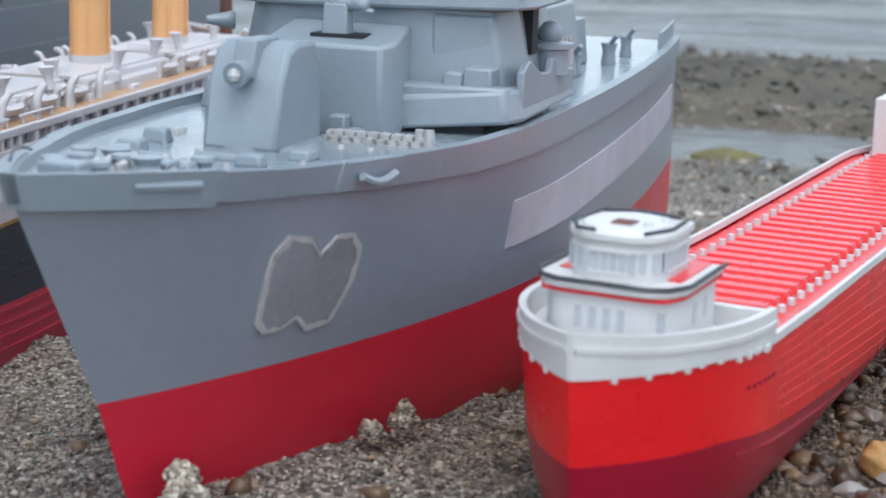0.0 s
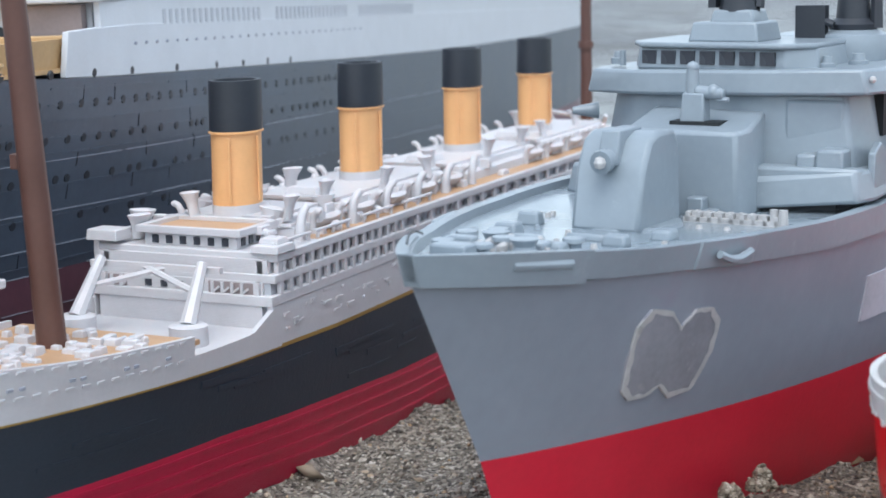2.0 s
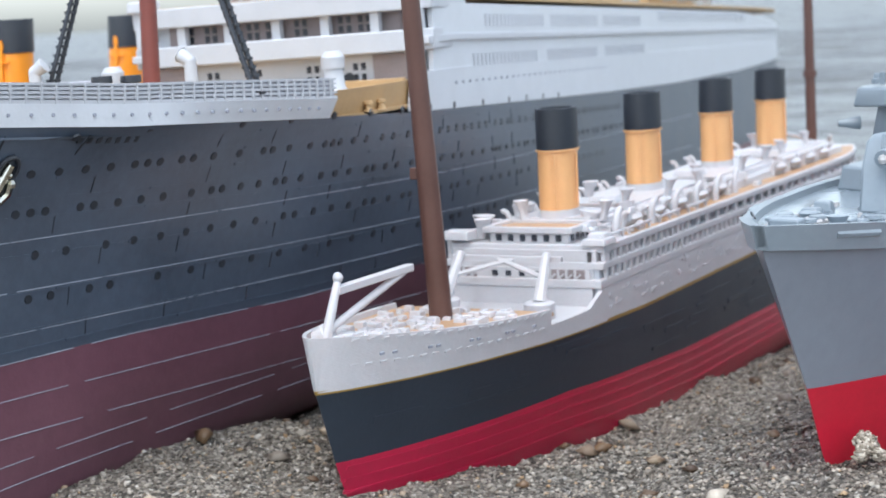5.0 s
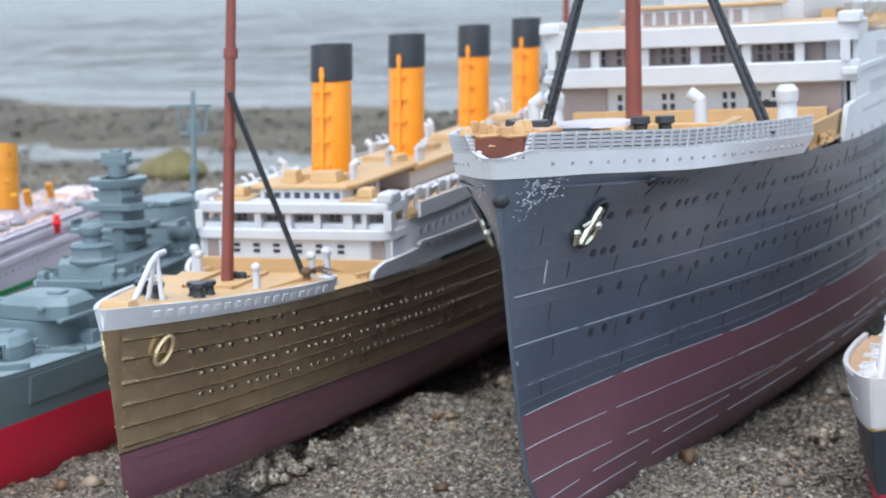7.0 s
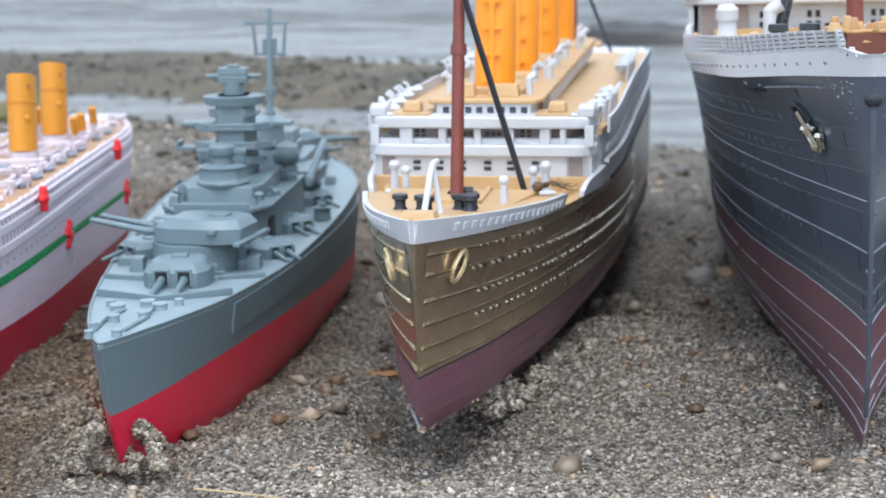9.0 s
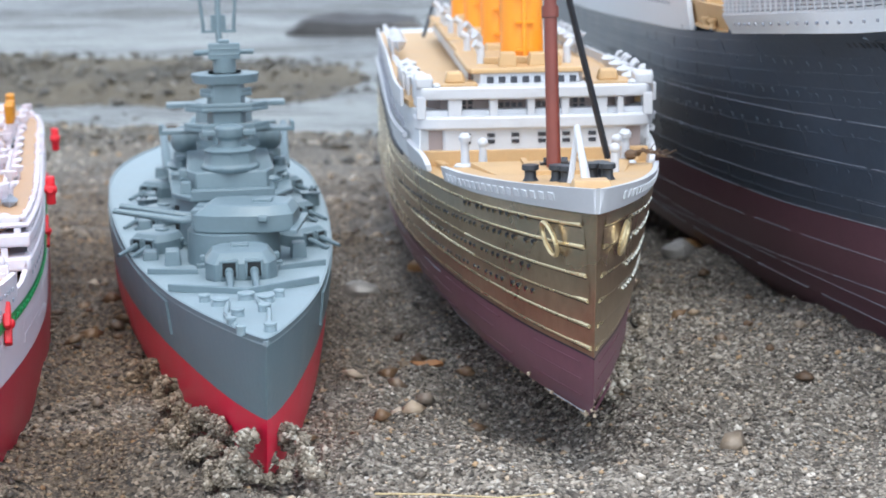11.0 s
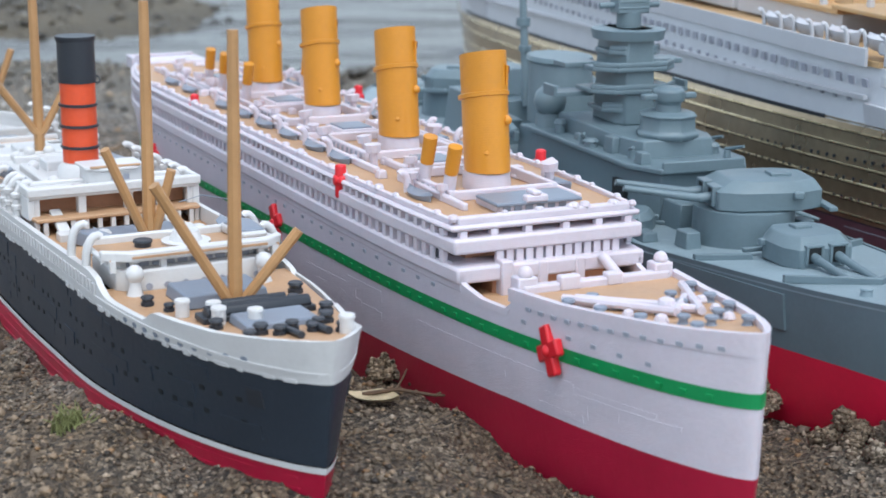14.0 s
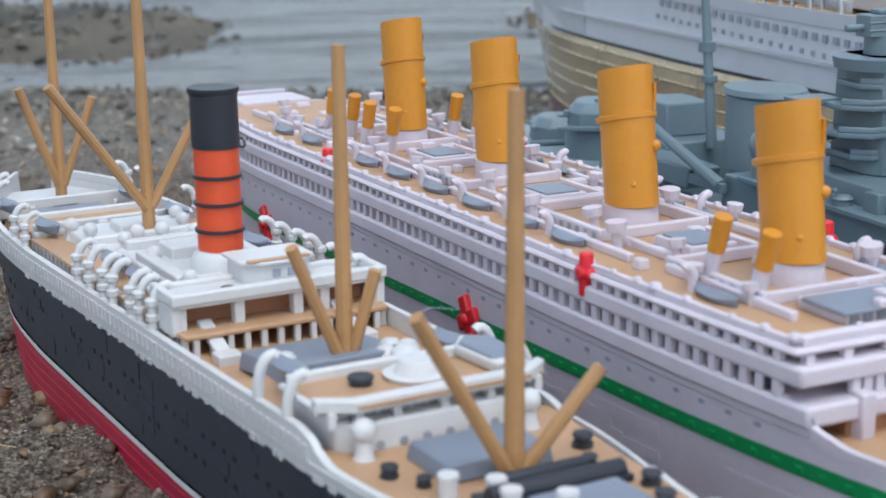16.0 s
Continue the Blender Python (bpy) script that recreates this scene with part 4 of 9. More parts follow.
    for side in (1, -1):
        for y in (185, 195):
            piece("deck_bollard", small, e, side * (h.x(y, 102) - 1.5), y, 101)
    # upperworks, which follow the sheer of the hull
    SQUASH[0] = lambda y, z: z - 0.024 * max(0, y - 265)
    a = h.outline(222, 1250, 108, 0.0, 60)
    part("white_side", h.rail(lambda y: top(y) + 0.024 * max(0, y - 265), line((216, 111.5), (236, 112), (1290, 112)), 218, 1300, 2.0, 60, False, 0.2), WHITE_SIDE, e, "white upper hull side", 0.3)
    part("side_upper", h.rail(lambda y: 110, lambda y: 124, 239, 1230, 2.0, 60, False, 0.0), WHITE_SIDE, e, "white promenade side with window slots")
    part("side_ledge", h.rail(lambda y: 121.8, lambda y: 124.6, 232, 1230, 6.0, 60, False, 1.6), WHITE, e, "white deck ledge", 0.4)
    part("side_top", h.rail(lambda y: 124.6, line((239, 136), (900, 136), (1180, 127)), 239, 1180, 2.0, 60, False, 1.0), WHITE_SIDE, e)
    part("front_wall", Mesh().prism([(-50, 238), (50, 238), (54, 252), (-54, 252)], 101, 120), WHITE, e, "white bridge front with paired windows", 0.3)
    for side in (1, -1):
        part("corner_wall", Mesh().box(side * 52 - 4.4, side * 52 + 4.4, 241, 275, 102, 137), WHITE_SIDE, e, "white corner wall")
        # a brown-grey block paints the shade of the opening
        part("side_opening", Mesh().box(side * 46 - 9, side * 46 + 9, 236.6, 240, 106, 119), SHADE_WIN, e, "deck opening, its shade given as colour")
    part("front_ledge", Mesh().prism([(-62, 236), (-50, 232), (0, 230), (50, 232), (62, 236), (60, 262), (-60, 262)], 119.5, 127.4), WHITE, e, bevel=0.6)
    # brown-grey instead of white: the veranda's shade is in the colour
    part("veranda_wall", Mesh().prism([(-48, 239), (48, 239), (54, 252), (-54, 252)], 127, 136), SHADE_WIN, e, "recessed veranda wall, its shade given as colour")
    for x in (-58, -40, -20, 0, 20, 40, 57):
        part("pillar", Mesh().box(x - 1.7, x + 1.7, 233.5, 237, 127, 135), WHITE, e)
    part("bridge_deck", Mesh().prism([(-62, 236), (-50, 232), (0, 230), (50, 232), (62, 236), (60, 280), (-60, 280)], 134.5, 142), WHITE, e, "white bridge deck bulwark", 0.5)
    for side in (1, -1):
        part("wing_cab", Mesh().box(side * 58.5 - 4.5, side * 58.5 + 4.5, 233, 246, 141, 145.6, 0.5, 0.5), WHITE, e, "white wing cab", 0.8)
    part("bridge_house", Mesh().prism([(-24, 243), (19, 243), (23, 250), (23, 300), (-28, 300), (-28, 250)], 141, 149), WHITE, e, "white wheelhouse with tall windows", 0.3)
    part("bridge_roof", Mesh().prism([(-26, 241.6), (21, 241.6), (25, 249), (25, 302), (-30, 302), (-30, 249)], 149, 150.4), TAN, e, "tan wheelhouse roof", 0.4)
    part("bridge_floor", Mesh().box(-56, 56, 237, 300, 141.2, 142.3), TAN, e)
    tall = pane_data("window", 3.4, 5.0, SHADE_WIN, 0.3)
    for i in range(8):
        piece("window", tall, e, -20.5 + i * 5.1, 242.9, 145.4, -90)
    four = pane_data("window", 1.8, 2.6, GLASS, 0.3)
    for cx in (-30, -12, 12, 22, 31):
        for dx in (-1.6, 1.6):
            for dz in (-2, 2):
                piece("window", four, e, cx + dx, 237.9, 113 + dz, -90)
    for cx in (-40, -30, -12, -4, 8, 26, 34):
        for dx in (-1.6, 1.6):
            for dz in (-1.7, 1.7):
                piece("window", four, e, cx + dx, 238.9, 130.9 + dz, -90)
    dark = disc_data("porthole", 2.2, BLACK, 10)
    piece("porthole", dark, e, 26.5, 237.9, 111, -90)
    slot = pane_data("side_window", 2.0, 5.0, PANE_PALE, 0.3)
    wide = pane_data("side_window", 2.6, 5.5, PANE_PALE, 0.3)
    for side in (1, -1):
        for i in range(60):
            y = 285 + i * 5.0
            if i % 21 < 18:
                on_flank("side_window", slot, h, e, y, 114, side, 0.1)
        for i in range(56):
            y = 300 + i * 5.0
            if i % 19 < 17:
                on_flank("side_window", slot, h, e, y, 129.5, side, 1.1)
        for i in range(40):
            on_flank("side_window", wide, h, e, 620 + i * 7.5, 132, side, 1.1)
        rivet = disc_data("porthole", 0.6, PORT_GREY, 6)
        for i in range(30):
            on_flank("porthole", rivet, h, e, 262 + i * 8, 106, side, 0.3)
        for i in range(24):
            y = 8 + i * 6
            on_flank("porthole", rivet, h, e, y, low(y) - 3.0, side, 0.9)
    part("boat_deck", Mesh().prism(h.outline(300, 1180, 112, 1.0, 30), 138, 140), TAN, e, "tan boat deck")
    boat = boat_data("lifeboat", WHITE, 34, 5.5, 6.5)
    for side in (1, -1):
        for y in (330, 372, 414, 456, 700, 742, 784, 826):
            piece("lifeboat", boat, e, side * 50, y, 142)
    for y0, y1 in ((310, 470), (490, 640), (670, 850)):
        part("deckhouse", Mesh().box(-30, 30, y0, y1, 140, 154), WHITE, e, "white deckhouse", 0.5)
        for sx in (-39, 39):
            part("deck_seat", Mesh().box(sx - 3, sx + 3, y0 + 10, y1 - 30, 140, 146), TAN, e)
    SQUASH[0] = None
    mast(e, 0, 137, zf(137) - 2, 260, 2.9, MAST, 0.1)
    for x0, y0 in ((-25, 115), (49, 115)):
        lat = Mesh()
        a, b = Vector((x0, y0, zf(118))), Vector((x0 * 0.03, 146, 216))
        for dy in (-1.7, 1.7):
            lat.rod(a + Vector((0, dy, 0)), b + Vector((0, dy * 0.4, 0)), 0.7, 0.6, 6)
            lat.rod(a + Vector((dy * 0.8, 0, 0)), b + Vector((dy * 0.4, 0, 0)), 0.7, 0.6, 6)
        for k in range(40):
            p = a.lerp(b, k / 40)
            w = lerp(1.7, 0.7, k / 40)
            lat.box(p.x - w, p.x + w, p.y - w, p.y + w, p.z, p.z + 0.9)
        part("shroud", lat, BLACK, e, "black lattice shroud")
    part("poop", h.rail(lambda y: top(y), lambda y: 108, 1180, 1345, 2.0, 24, False), WHITE_SIDE, e)
    part("aft_deck", h.deck(lambda y: 104, 1150, 1340, 2.0), TAN, e)
    part("deck_fitting", Mesh().box(-20, 20, 1210, 1222, 100, 112), SPAR, e, "tan aft deck fitting", 0.5)
    return e


def h_scar(h):
    """Ragged bare patch on both bow flanks, lying just proud of them."""
    v, f = [], []
    rnd = random.Random(5)
    for k in range(520):
        y, z = rnd.triangular(0, 14, 4), rnd.triangular(100, 112, 110.5)
        if (z < 105 and y > 7) or math.sin(y * 1.3 + z * 0.9) * math.sin(z * 1.9 - y * 0.7) + 0.35 * math.sin(3.1 * y) < -0.1:
            continue
        r = rnd.uniform(0.05, 0.22)
        o = len(v)
        side = 1 if k % 10 else -1
        for i in range(5):
            a = 2 * math.pi * i / 5 + rnd.uniform(-0.4, 0.4)
            yy, zz = y + r * 1.8 * math.cos(a), z + r * math.sin(a)
            v.append((side * (h.x(yy, zz) + 0.3), yy, zz))
        v.append((side * (h.x(y, z) + 0.55), y, z))
        f += [(o + i, o + (i + 1) % 5, o + 5) for i in range(5)]
    return v, f


# ---- small black liner ----
def small_liner():
    e = ship("ocean_liner", 0.2215, 0.058, 8.3, "small printed ocean liner with black hull, crimson bottom and buff funnels")
    stem = line((-25, 60), (-10, 22), (0, 11), (14, 5), (36, -2.5), (52, -5))
    h = Hull(500, 28.5, -25, 50, stem, 105, 150, 2.1, 1.7, 0.95, run=110, bilge=20, flat=0.3, flare=1.3, q_top=0.78)
    gold = line((-6, 35.6), (60, 34), (160, 31), (300, 31.5), (500, 34))
    wl = line((0, 14.4), (100, 14.5), (200, 8.5), (300, 6.6), (500, 3))
    bottom = part("bottom", h.band(lambda y: -25, wl, 8), CRIMSON, e, "glossy crimson underwater hull with print lines", smooth=True)
    for k in range(4):
        for side in (1, -1):
            part("print_ridge", h.strip(lambda y, k=k: wl(y) - 2.5 - k * 3.6, 0.9, 8, 380, 0.35, side, 30), CRIMSON, bottom)
    hull = part("hull", h.band(wl, gold, 8), NAVY_PRINT, e, "black printed hull side", smooth=True)
    for side in (1, -1):
        for k in range(26):
            y, u = random.uniform(14, 330), random.uniform(0.1, 0.8)
            part("hull_ridge", h.strip(lambda yy, u=u: lerp(wl(yy), gold(yy), u), random.uniform(0.5, 2.2), y, y + random.uniform(8, 40), 0.22, side, 5), NAVY_PRINT, hull)
    part("gold_line", h.band(lambda y: gold(y) - 0.5, lambda y: gold(y) + 0.6, 1, 0.25), GOLD_LINE, e, "thin gold line")
    rt = line((-6, 51), (20, 48.2), (50, 45.2), (86, 43))
    part("forecastle_bulwark", h.rail(gold, rt, -6, 86, 1.3, 50, out=0.3), WHITE_SHELL, e, "white printed forecastle bulwark", 0.2)
    dash = pane_data("hull_relief", 2.2, 0.6, WHITE_SHELL, 0.25)
    for side in (1, -1):
        for i in range(18):
            y = 6 + i * 4.4
            on_flank("hull_relief", dash, h, e, y, gold(y) + (rt(y) - gold(y)) * 0.45, side, 0.3)
        for i in range(18):
            y = 6 + i * 4.4
            on_flank("hull_relief", dash, h, e, y, rt(y) - 0.9, side, 0.35)
    port = pane_data("porthole", 1.5, 0.7, PORT_GREY, 0.3)
    for side in (1, -1):
        for y in (14, 18, 30, 33, 46, 49, 62, 65, 76):
            on_flank("porthole", port, h, e, y, gold(y) + (rt(y) - gold(y)) * 0.62, side, 0.35)
    zf = lambda y: rt(y) - 1.6
    part("forecastle_deck", h.deck(zf, -2, 90, 1.2), TAN_PRINT, e, "tan forecastle deck")
    rnd = random.Random(3)
    for k in range(120):
        y = rnd.uniform(6, 84)
        x = rnd.uniform(-0.75, 0.75) * h.x(y, 45)
        s = rnd.uniform(0.8, 2.0)
        w = rnd.uniform(1.2, 4.5)
        part("deck_fitting", Mesh().box(x - w / 2, x + w / 2, y - s, y + s, zf(y) - 0.2, zf(y) + rnd.uniform(0.8, 2.2), 0.2, 0.2), WHITE_SHELL, e, bevel=0.25)
    part("bow_crane", Mesh().rod((0, 4, zf(4)), (0.5, 11, 63.5), 1.7, 1.1, 8).ball((0.5, 11.2, 64.5), 1.6, 8).box(-1.0, 1.8, 10, 50, 60.0, 62.2).rod((0.4, 6, zf(4) + 3), (0.4, 46, 60.4), 1.2, 1.2, 8).rod((-3, 6, zf(6)), (0, 6, zf(6) + 2.4), 3.5, 3.0, 10), WHITE_SHELL, e, "white bow crane frame", 0.3)
    part("well_deck", h.deck(lambda y: 37.0, 82, 130, 1.2), WHITE_SHELL, e, "white well deck")
    part("well_bulwark", h.rail(gold, line((84, 38.2), (112, 38.2), (124, 43)), 84, 126, 1.4, 20, False, 0.3), WHITE_SHELL, e)
    part("well_bulkhead", Mesh().box(-25.5, 25.5, 122, 124, 36, 44), WHITE_SHELL, e, "white well bulkhead")
    for side in (1, -1):
        part("derrick", Mesh().lathe(side * 17, 100, [(36.5, 5), (42, 5), (42.5, 4)], 14).rod((side * 17, 100, 42), (side * 15.5, 110, 56), 2.2, 1.4, 8).rod((side * 16, 106, 49), (side * -4, 112, 54), 0.9, 0.9, 6), WHITE_SHELL, e, "white derrick post with boom", smooth=True)
    part("derrick_boom", Mesh().box(-20, 20, 111, 112.6, 53.2, 54.8), WHITE_SHELL, e)
    # superstructure
    out = h.outline(124, 470, 44, 0.3, 40)
    part("main_deck_side", h.rail(gold, line((124, 44), (470, 44)), 122, 490, 1.6, 50, False, 0.2), WHITE_SHELL, e, "white textured hull side", 0.2)
    rel, rl = pane_data("hull_relief", 2.2, 1.2, WHITE_SHELL, 0.6), random.Random(77)
    for side in (1, -1):
        for i in range(110):
            y = 128 + i * 2.5
            on_flank("hull_relief", rel, h, e, y + rl.uniform(-2, 2), rl.uniform(35.2, 42.6), side, 0.1).scale = (rl.uniform(0.4, 0.9), rl.uniform(0.4, 1.9), rl.uniform(0.4, 1.0))
    part("front_wall", Mesh().box(-25.4, 25.4, 122.9, 125.5, 43.4, 49.2).box(-25, 25, 125.4, 128, 48.8, 55), WHITE_SHELL, e, "white printed bridge front")
    # thin brown-grey plates paint the shade of the openings
    for x0, x1, y, z0, z1 in ((9, 23, 122.6, 45.8, 48.8), (8, 22.5, 125.1, 51.2, 54.2), (-23, -17, 122.6, 45.8, 48.8), (-23, -16, 125.1, 51.2, 54.2)):
        o = part("deck_opening", Mesh().box(x0, x1, y, y + 0.6, z0, z1), SHADE_WIN, e, "deck opening, its shade given as colour")
        for k in range(int((x1 - x0) / 3)):
            part("upright", Mesh().box(x0 + 1 + k * 3, x0 + 1.8 + k * 3, y - 0.5, y + 0.3, z0, z1).rod((x0 + 1.4 + k * 3, y - 0.3, z0), (x0 + 3.4 + k * 3, y - 0.3, z0 + 1.6), 0.35, 0.35, 5), WHITE_SHELL, o)
    part("bridge_wing", Mesh().box(-30, -20, 123, 131, 57.6, 60.6, 0.3, 0.3).box(-29, -27, 125, 129, 50, 57.8), WHITE_SHELL, e, "white bridge wing cab", 0.3)
    part("bridge_wing", Mesh().box(21, 29.6, 124, 134, 56.4, 58.6, 0.3, 0.3).box(27, 28.6, 126, 130, 50, 56.6).box(22, 28, 127, 133, 58.4, 60.2, 0.4, 0.4), WHITE_SHELL, e, bevel=0.3)
    part("lower_house", Mesh().prism([(x * 0.965, y) for x, y in out], 36, 49), PANE_PALE, e, "pale grey deck wall behind the railings")
    for z0, z1, y0 in ((43.0, 45.8, 121.6), (48.8, 51.2, 123.6), (54.2, 56.6, 125.2)):
        part("deck_ledge", Mesh().prism(h.outline(y0, 470, 44, -0.4, 40), z0, z1), WHITE_SHELL, e, "white deck ledge", 0.3)
    part("middle_house", Mesh().prism([(x * 0.93, y) for x, y in out], 49, 55), WHITE_SHELL, e, "white middle house")
    pil = Mesh().box(-0.5, 0.6, -0.8, 0.8, -1.9, 1.9).data("rail_post", WHITE_SHELL, free=True)
    for side in (1, -1):
        for i in range(62):
            y = 127 + i * 5.2
            on_flank("rail_post", pil, h, e, y, 47.4, side, -0.2)
            if i % 2 == 0 or y < 200:
                on_flank("rail_post", pil, h, e, y + 2, 52.8, side, -0.4)
    for x in (-24, 24):
        part("pillar", Mesh().box(x - 0.8, x + 0.8, 121.8, 124, 45.4, 49.2).box(x - 0.8, x + 0.8, 124, 126, 50.8, 54.6), WHITE_SHELL, e)
    win = pane_data("window", 2.0, 1.8, GLASS, 0.25)
    for i in range(9):
        if -14 < -20 + i * 5 < 7:
            piece("window", win, e, -20 + i * 5, 122.8, 47.2, -90)
            piece("window", win, e, -21.5 + i * 5, 125.3, 52.8, -90)
    sw = pane_data("side_window", 1.5, 1.7, PANE_PALE, 0.3)
    for side in (1, -1):
        for i in range(54):
            on_flank("side_window", sw, h, e, 140 + i * 5.4, 52.6, side, -1.7)
    part("boat_deck", Mesh().prism(h.outline(150, 460, 44, 1.0, 30), 55.9, 56.7), TAN_PRINT, e, "tan boat deck")
    part("wheelhouse", Mesh().box(-14, 15, 128, 146, 56.5, 60), WHITE_SHELL, e, "white wheelhouse with dark windows", 0.2)
    part("wheelhouse_rim", Mesh().box(-16, 17, 126.5, 128.3, 60, 62).box(-16, 17, 145, 147, 60, 62).box(-16, -14, 127, 146, 60, 62).box(15, 17, 127, 146, 60, 62), WHITE_SHELL, e, bevel=0.2)
    part("wheelhouse_roof", Mesh().box(-14.2, 15.2, 128.2, 145.2, 60, 60.8), TAN_PRINT, e)
    ww = pane_data("window", 1.9, 2.2, GLASS, 0.3)
    for i in range(6):
        piece("window", ww, e, -10.5 + i * 4.4, 127.9, 58.3, -90)
    for i in range(4):
        piece("window", ww, e, 15.1, 131 + i * 4, 58.3, 0)
    for y0, y1 in ((148, 176), (186, 262), (270, 346), (352, 430)):
        part("deckhouse", Mesh().box(-21.4, 21.4, y0, y1, 55.5, 59.6, 0.3, 0.3).box(-17, 17, y0 + 2, y1 - 2, 59, 61.6, 0.4, 0.4), WHITE_SHELL, e, "white deckhouse", 0.3)
        part("house_ledge", Mesh().box(-14, 14, y0, y1, 61.3, 62.4), WHITE_SHELL, e)
        part("skylight", Mesh().box(-5, 6, y0 + 3, y0 + 15, 62.4, 64.6, 1, 1), WHITE_SHELL, e, bevel=0.3)
    rc = random.Random(41)
    for k in range(70):
        y = rc.uniform(132, 300)
        x = rc.choice((-1, 1)) * rc.uniform(15.5, 25.5)
        w, d, t = rc.uniform(0.6, 2.2), rc.uniform(0.7, 3.0), rc.uniform(0.7, 3.4)
        z0 = 56.4 if abs(x) > 21.4 else 59.4
        part("deck_fitting", Mesh().box(x - w, x + w, y - d, y + d, z0, z0 + t, 0.25, 0.25) if k % 3 else Mesh().ball((x, y, z0 + w * 0.6), w, 8), WHITE_SHELL, e, bevel=0.3)
    for y in (126.5, 150, 178, 206):
        for side in (1, -1):
            part("deck_rail", Mesh().box(side * 26.6 - 0.5, side * 26.6 + 0.5, y, y + 21, 58.4, 59.2).box(side * 26.6 - 0.45, side * 26.6 + 0.45, y + 1, y + 2, 56.4, 58.6).box(side * 26.6 - 0.45, side * 26.6 + 0.45, y + 10, y + 11, 56.4, 58.6).box(side * 26.6 - 0.45, side * 26.6 + 0.45, y + 19, y + 20, 56.4, 58.6), WHITE_SHELL, e, bevel=0.2)
    cowl = Mesh().lathe(0, 0, [(0, 2.2), (2.6, 2.0), (4.2, 2.3), (5.6, 3.0), (6.8, 3.7), (6.9, 3.0), (6.0, 1.8)], 12, 0.65, 0.22).data("ventilator", WHITE_SHELL, True, True)
    for x, y, a in ((-21, 136, 0), (-19, 160, 28), (-17.6, 163, -24), (-16, 186, 26), (-14.6, 190, -24), (12, 150, 20), (15, 176, -20)):
        piece("ventilator", cowl, e, x, y, 56.5, a, 0, a * 0.5, 1.15)
    slab = Mesh().tube([(0, 0, 0), (0, 0.2, 4), (0, 1.2, 7.4), (0, 3.4, 9.4)], 1.5, 10, 1.1).data("davit", WHITE_SHELL, True, True)
    for y in (146, 177, 199, 221, 243, 265):
        piece("davit", slab, e, 24.2, y, 56.3, rnd.uniform(-30, 30))
    for x, y in ((-20, 133), (-10, 147), (-12, 170), (18, 150), (12, 182), (-12, 205), (16, 214), (11, 262), (-11, 250), (15, 300), (12, 340), (-10, 330), (12, 366), (10, 410), (-12, 400), (18, 244)):
        piece("ventilator", cowl, e, x, y, 57 if abs(x) > 18 else 61.5, rnd.choice((-1, 1)) * rnd.uniform(60, 120))
    boat = boat_data("lifeboat", WHITE_SHELL, 17, 2.6, 2.6)
    davit = davit_data("davit", WHITE_SHELL, 6.5, 1.0, 2.8)
    for side in (1, -1):
        for y in (166, 188, 210, 232, 254, 330, 352, 374, 396):
            piece("lifeboat", boat, e, side * 21.5, y, 57.6)
            for dy in (-8, 8):
                piece("davit", davit, e, side * 21.5, y + dy, 56.5, 0 if side > 0 else 180)
    for y in (154, 231, 313, 387):
        funnel(e, 0, y, 60, 99.5, 6.5, BUFF, BLACK, 0.635, 1.3, 0.02, base=WHITE_SHELL, base_h=5.0, bands=((85.2, 0.8, BUFF),), label="buff funnel with black top and white base")
        part("seam", Mesh().box(6.9, 7.4, y - 0.3, y + 0.3, 66, 84).rod((2.6, y - 8.3, 66), (2.6, y - 8.3, 84), 0.5, 0.5, 6), BUFF, e)
    part("poop", Mesh().prism(h.outline(430, 490, 44, 1, 12), 44, 52), WHITE_SHELL, e, "white poop house", 0.3)
    part("aft_derrick", Mesh().rod((-6, 440, 52), (-10, 430, 66), 1.2, 1, 8).rod((8, 444, 52), (14, 436, 64), 1.2, 1, 8).rod((-10, 430, 66), (0, 460, 60), 1, 1, 8), WHITE_SHELL, e)
    mast(e, 0, 67.4, 42, 190, 3.6, MAST_DARK, -0.08, r1=2.3, rings=())
    part("mast_ring", Mesh().box(-5.4, -2, 62.6, 65.4, 85.2, 88.8), MAST_DARK, e, "brown mast lug", 0.3)
    mast(e, 0, 452, 50, 170, 2.8, MAST_DARK, -0.02)
    part("mast_ring", Mesh().lathe(0, 451, [(92, 3.4), (95, 3.4)], 12), MAST_DARK, e)
    return e


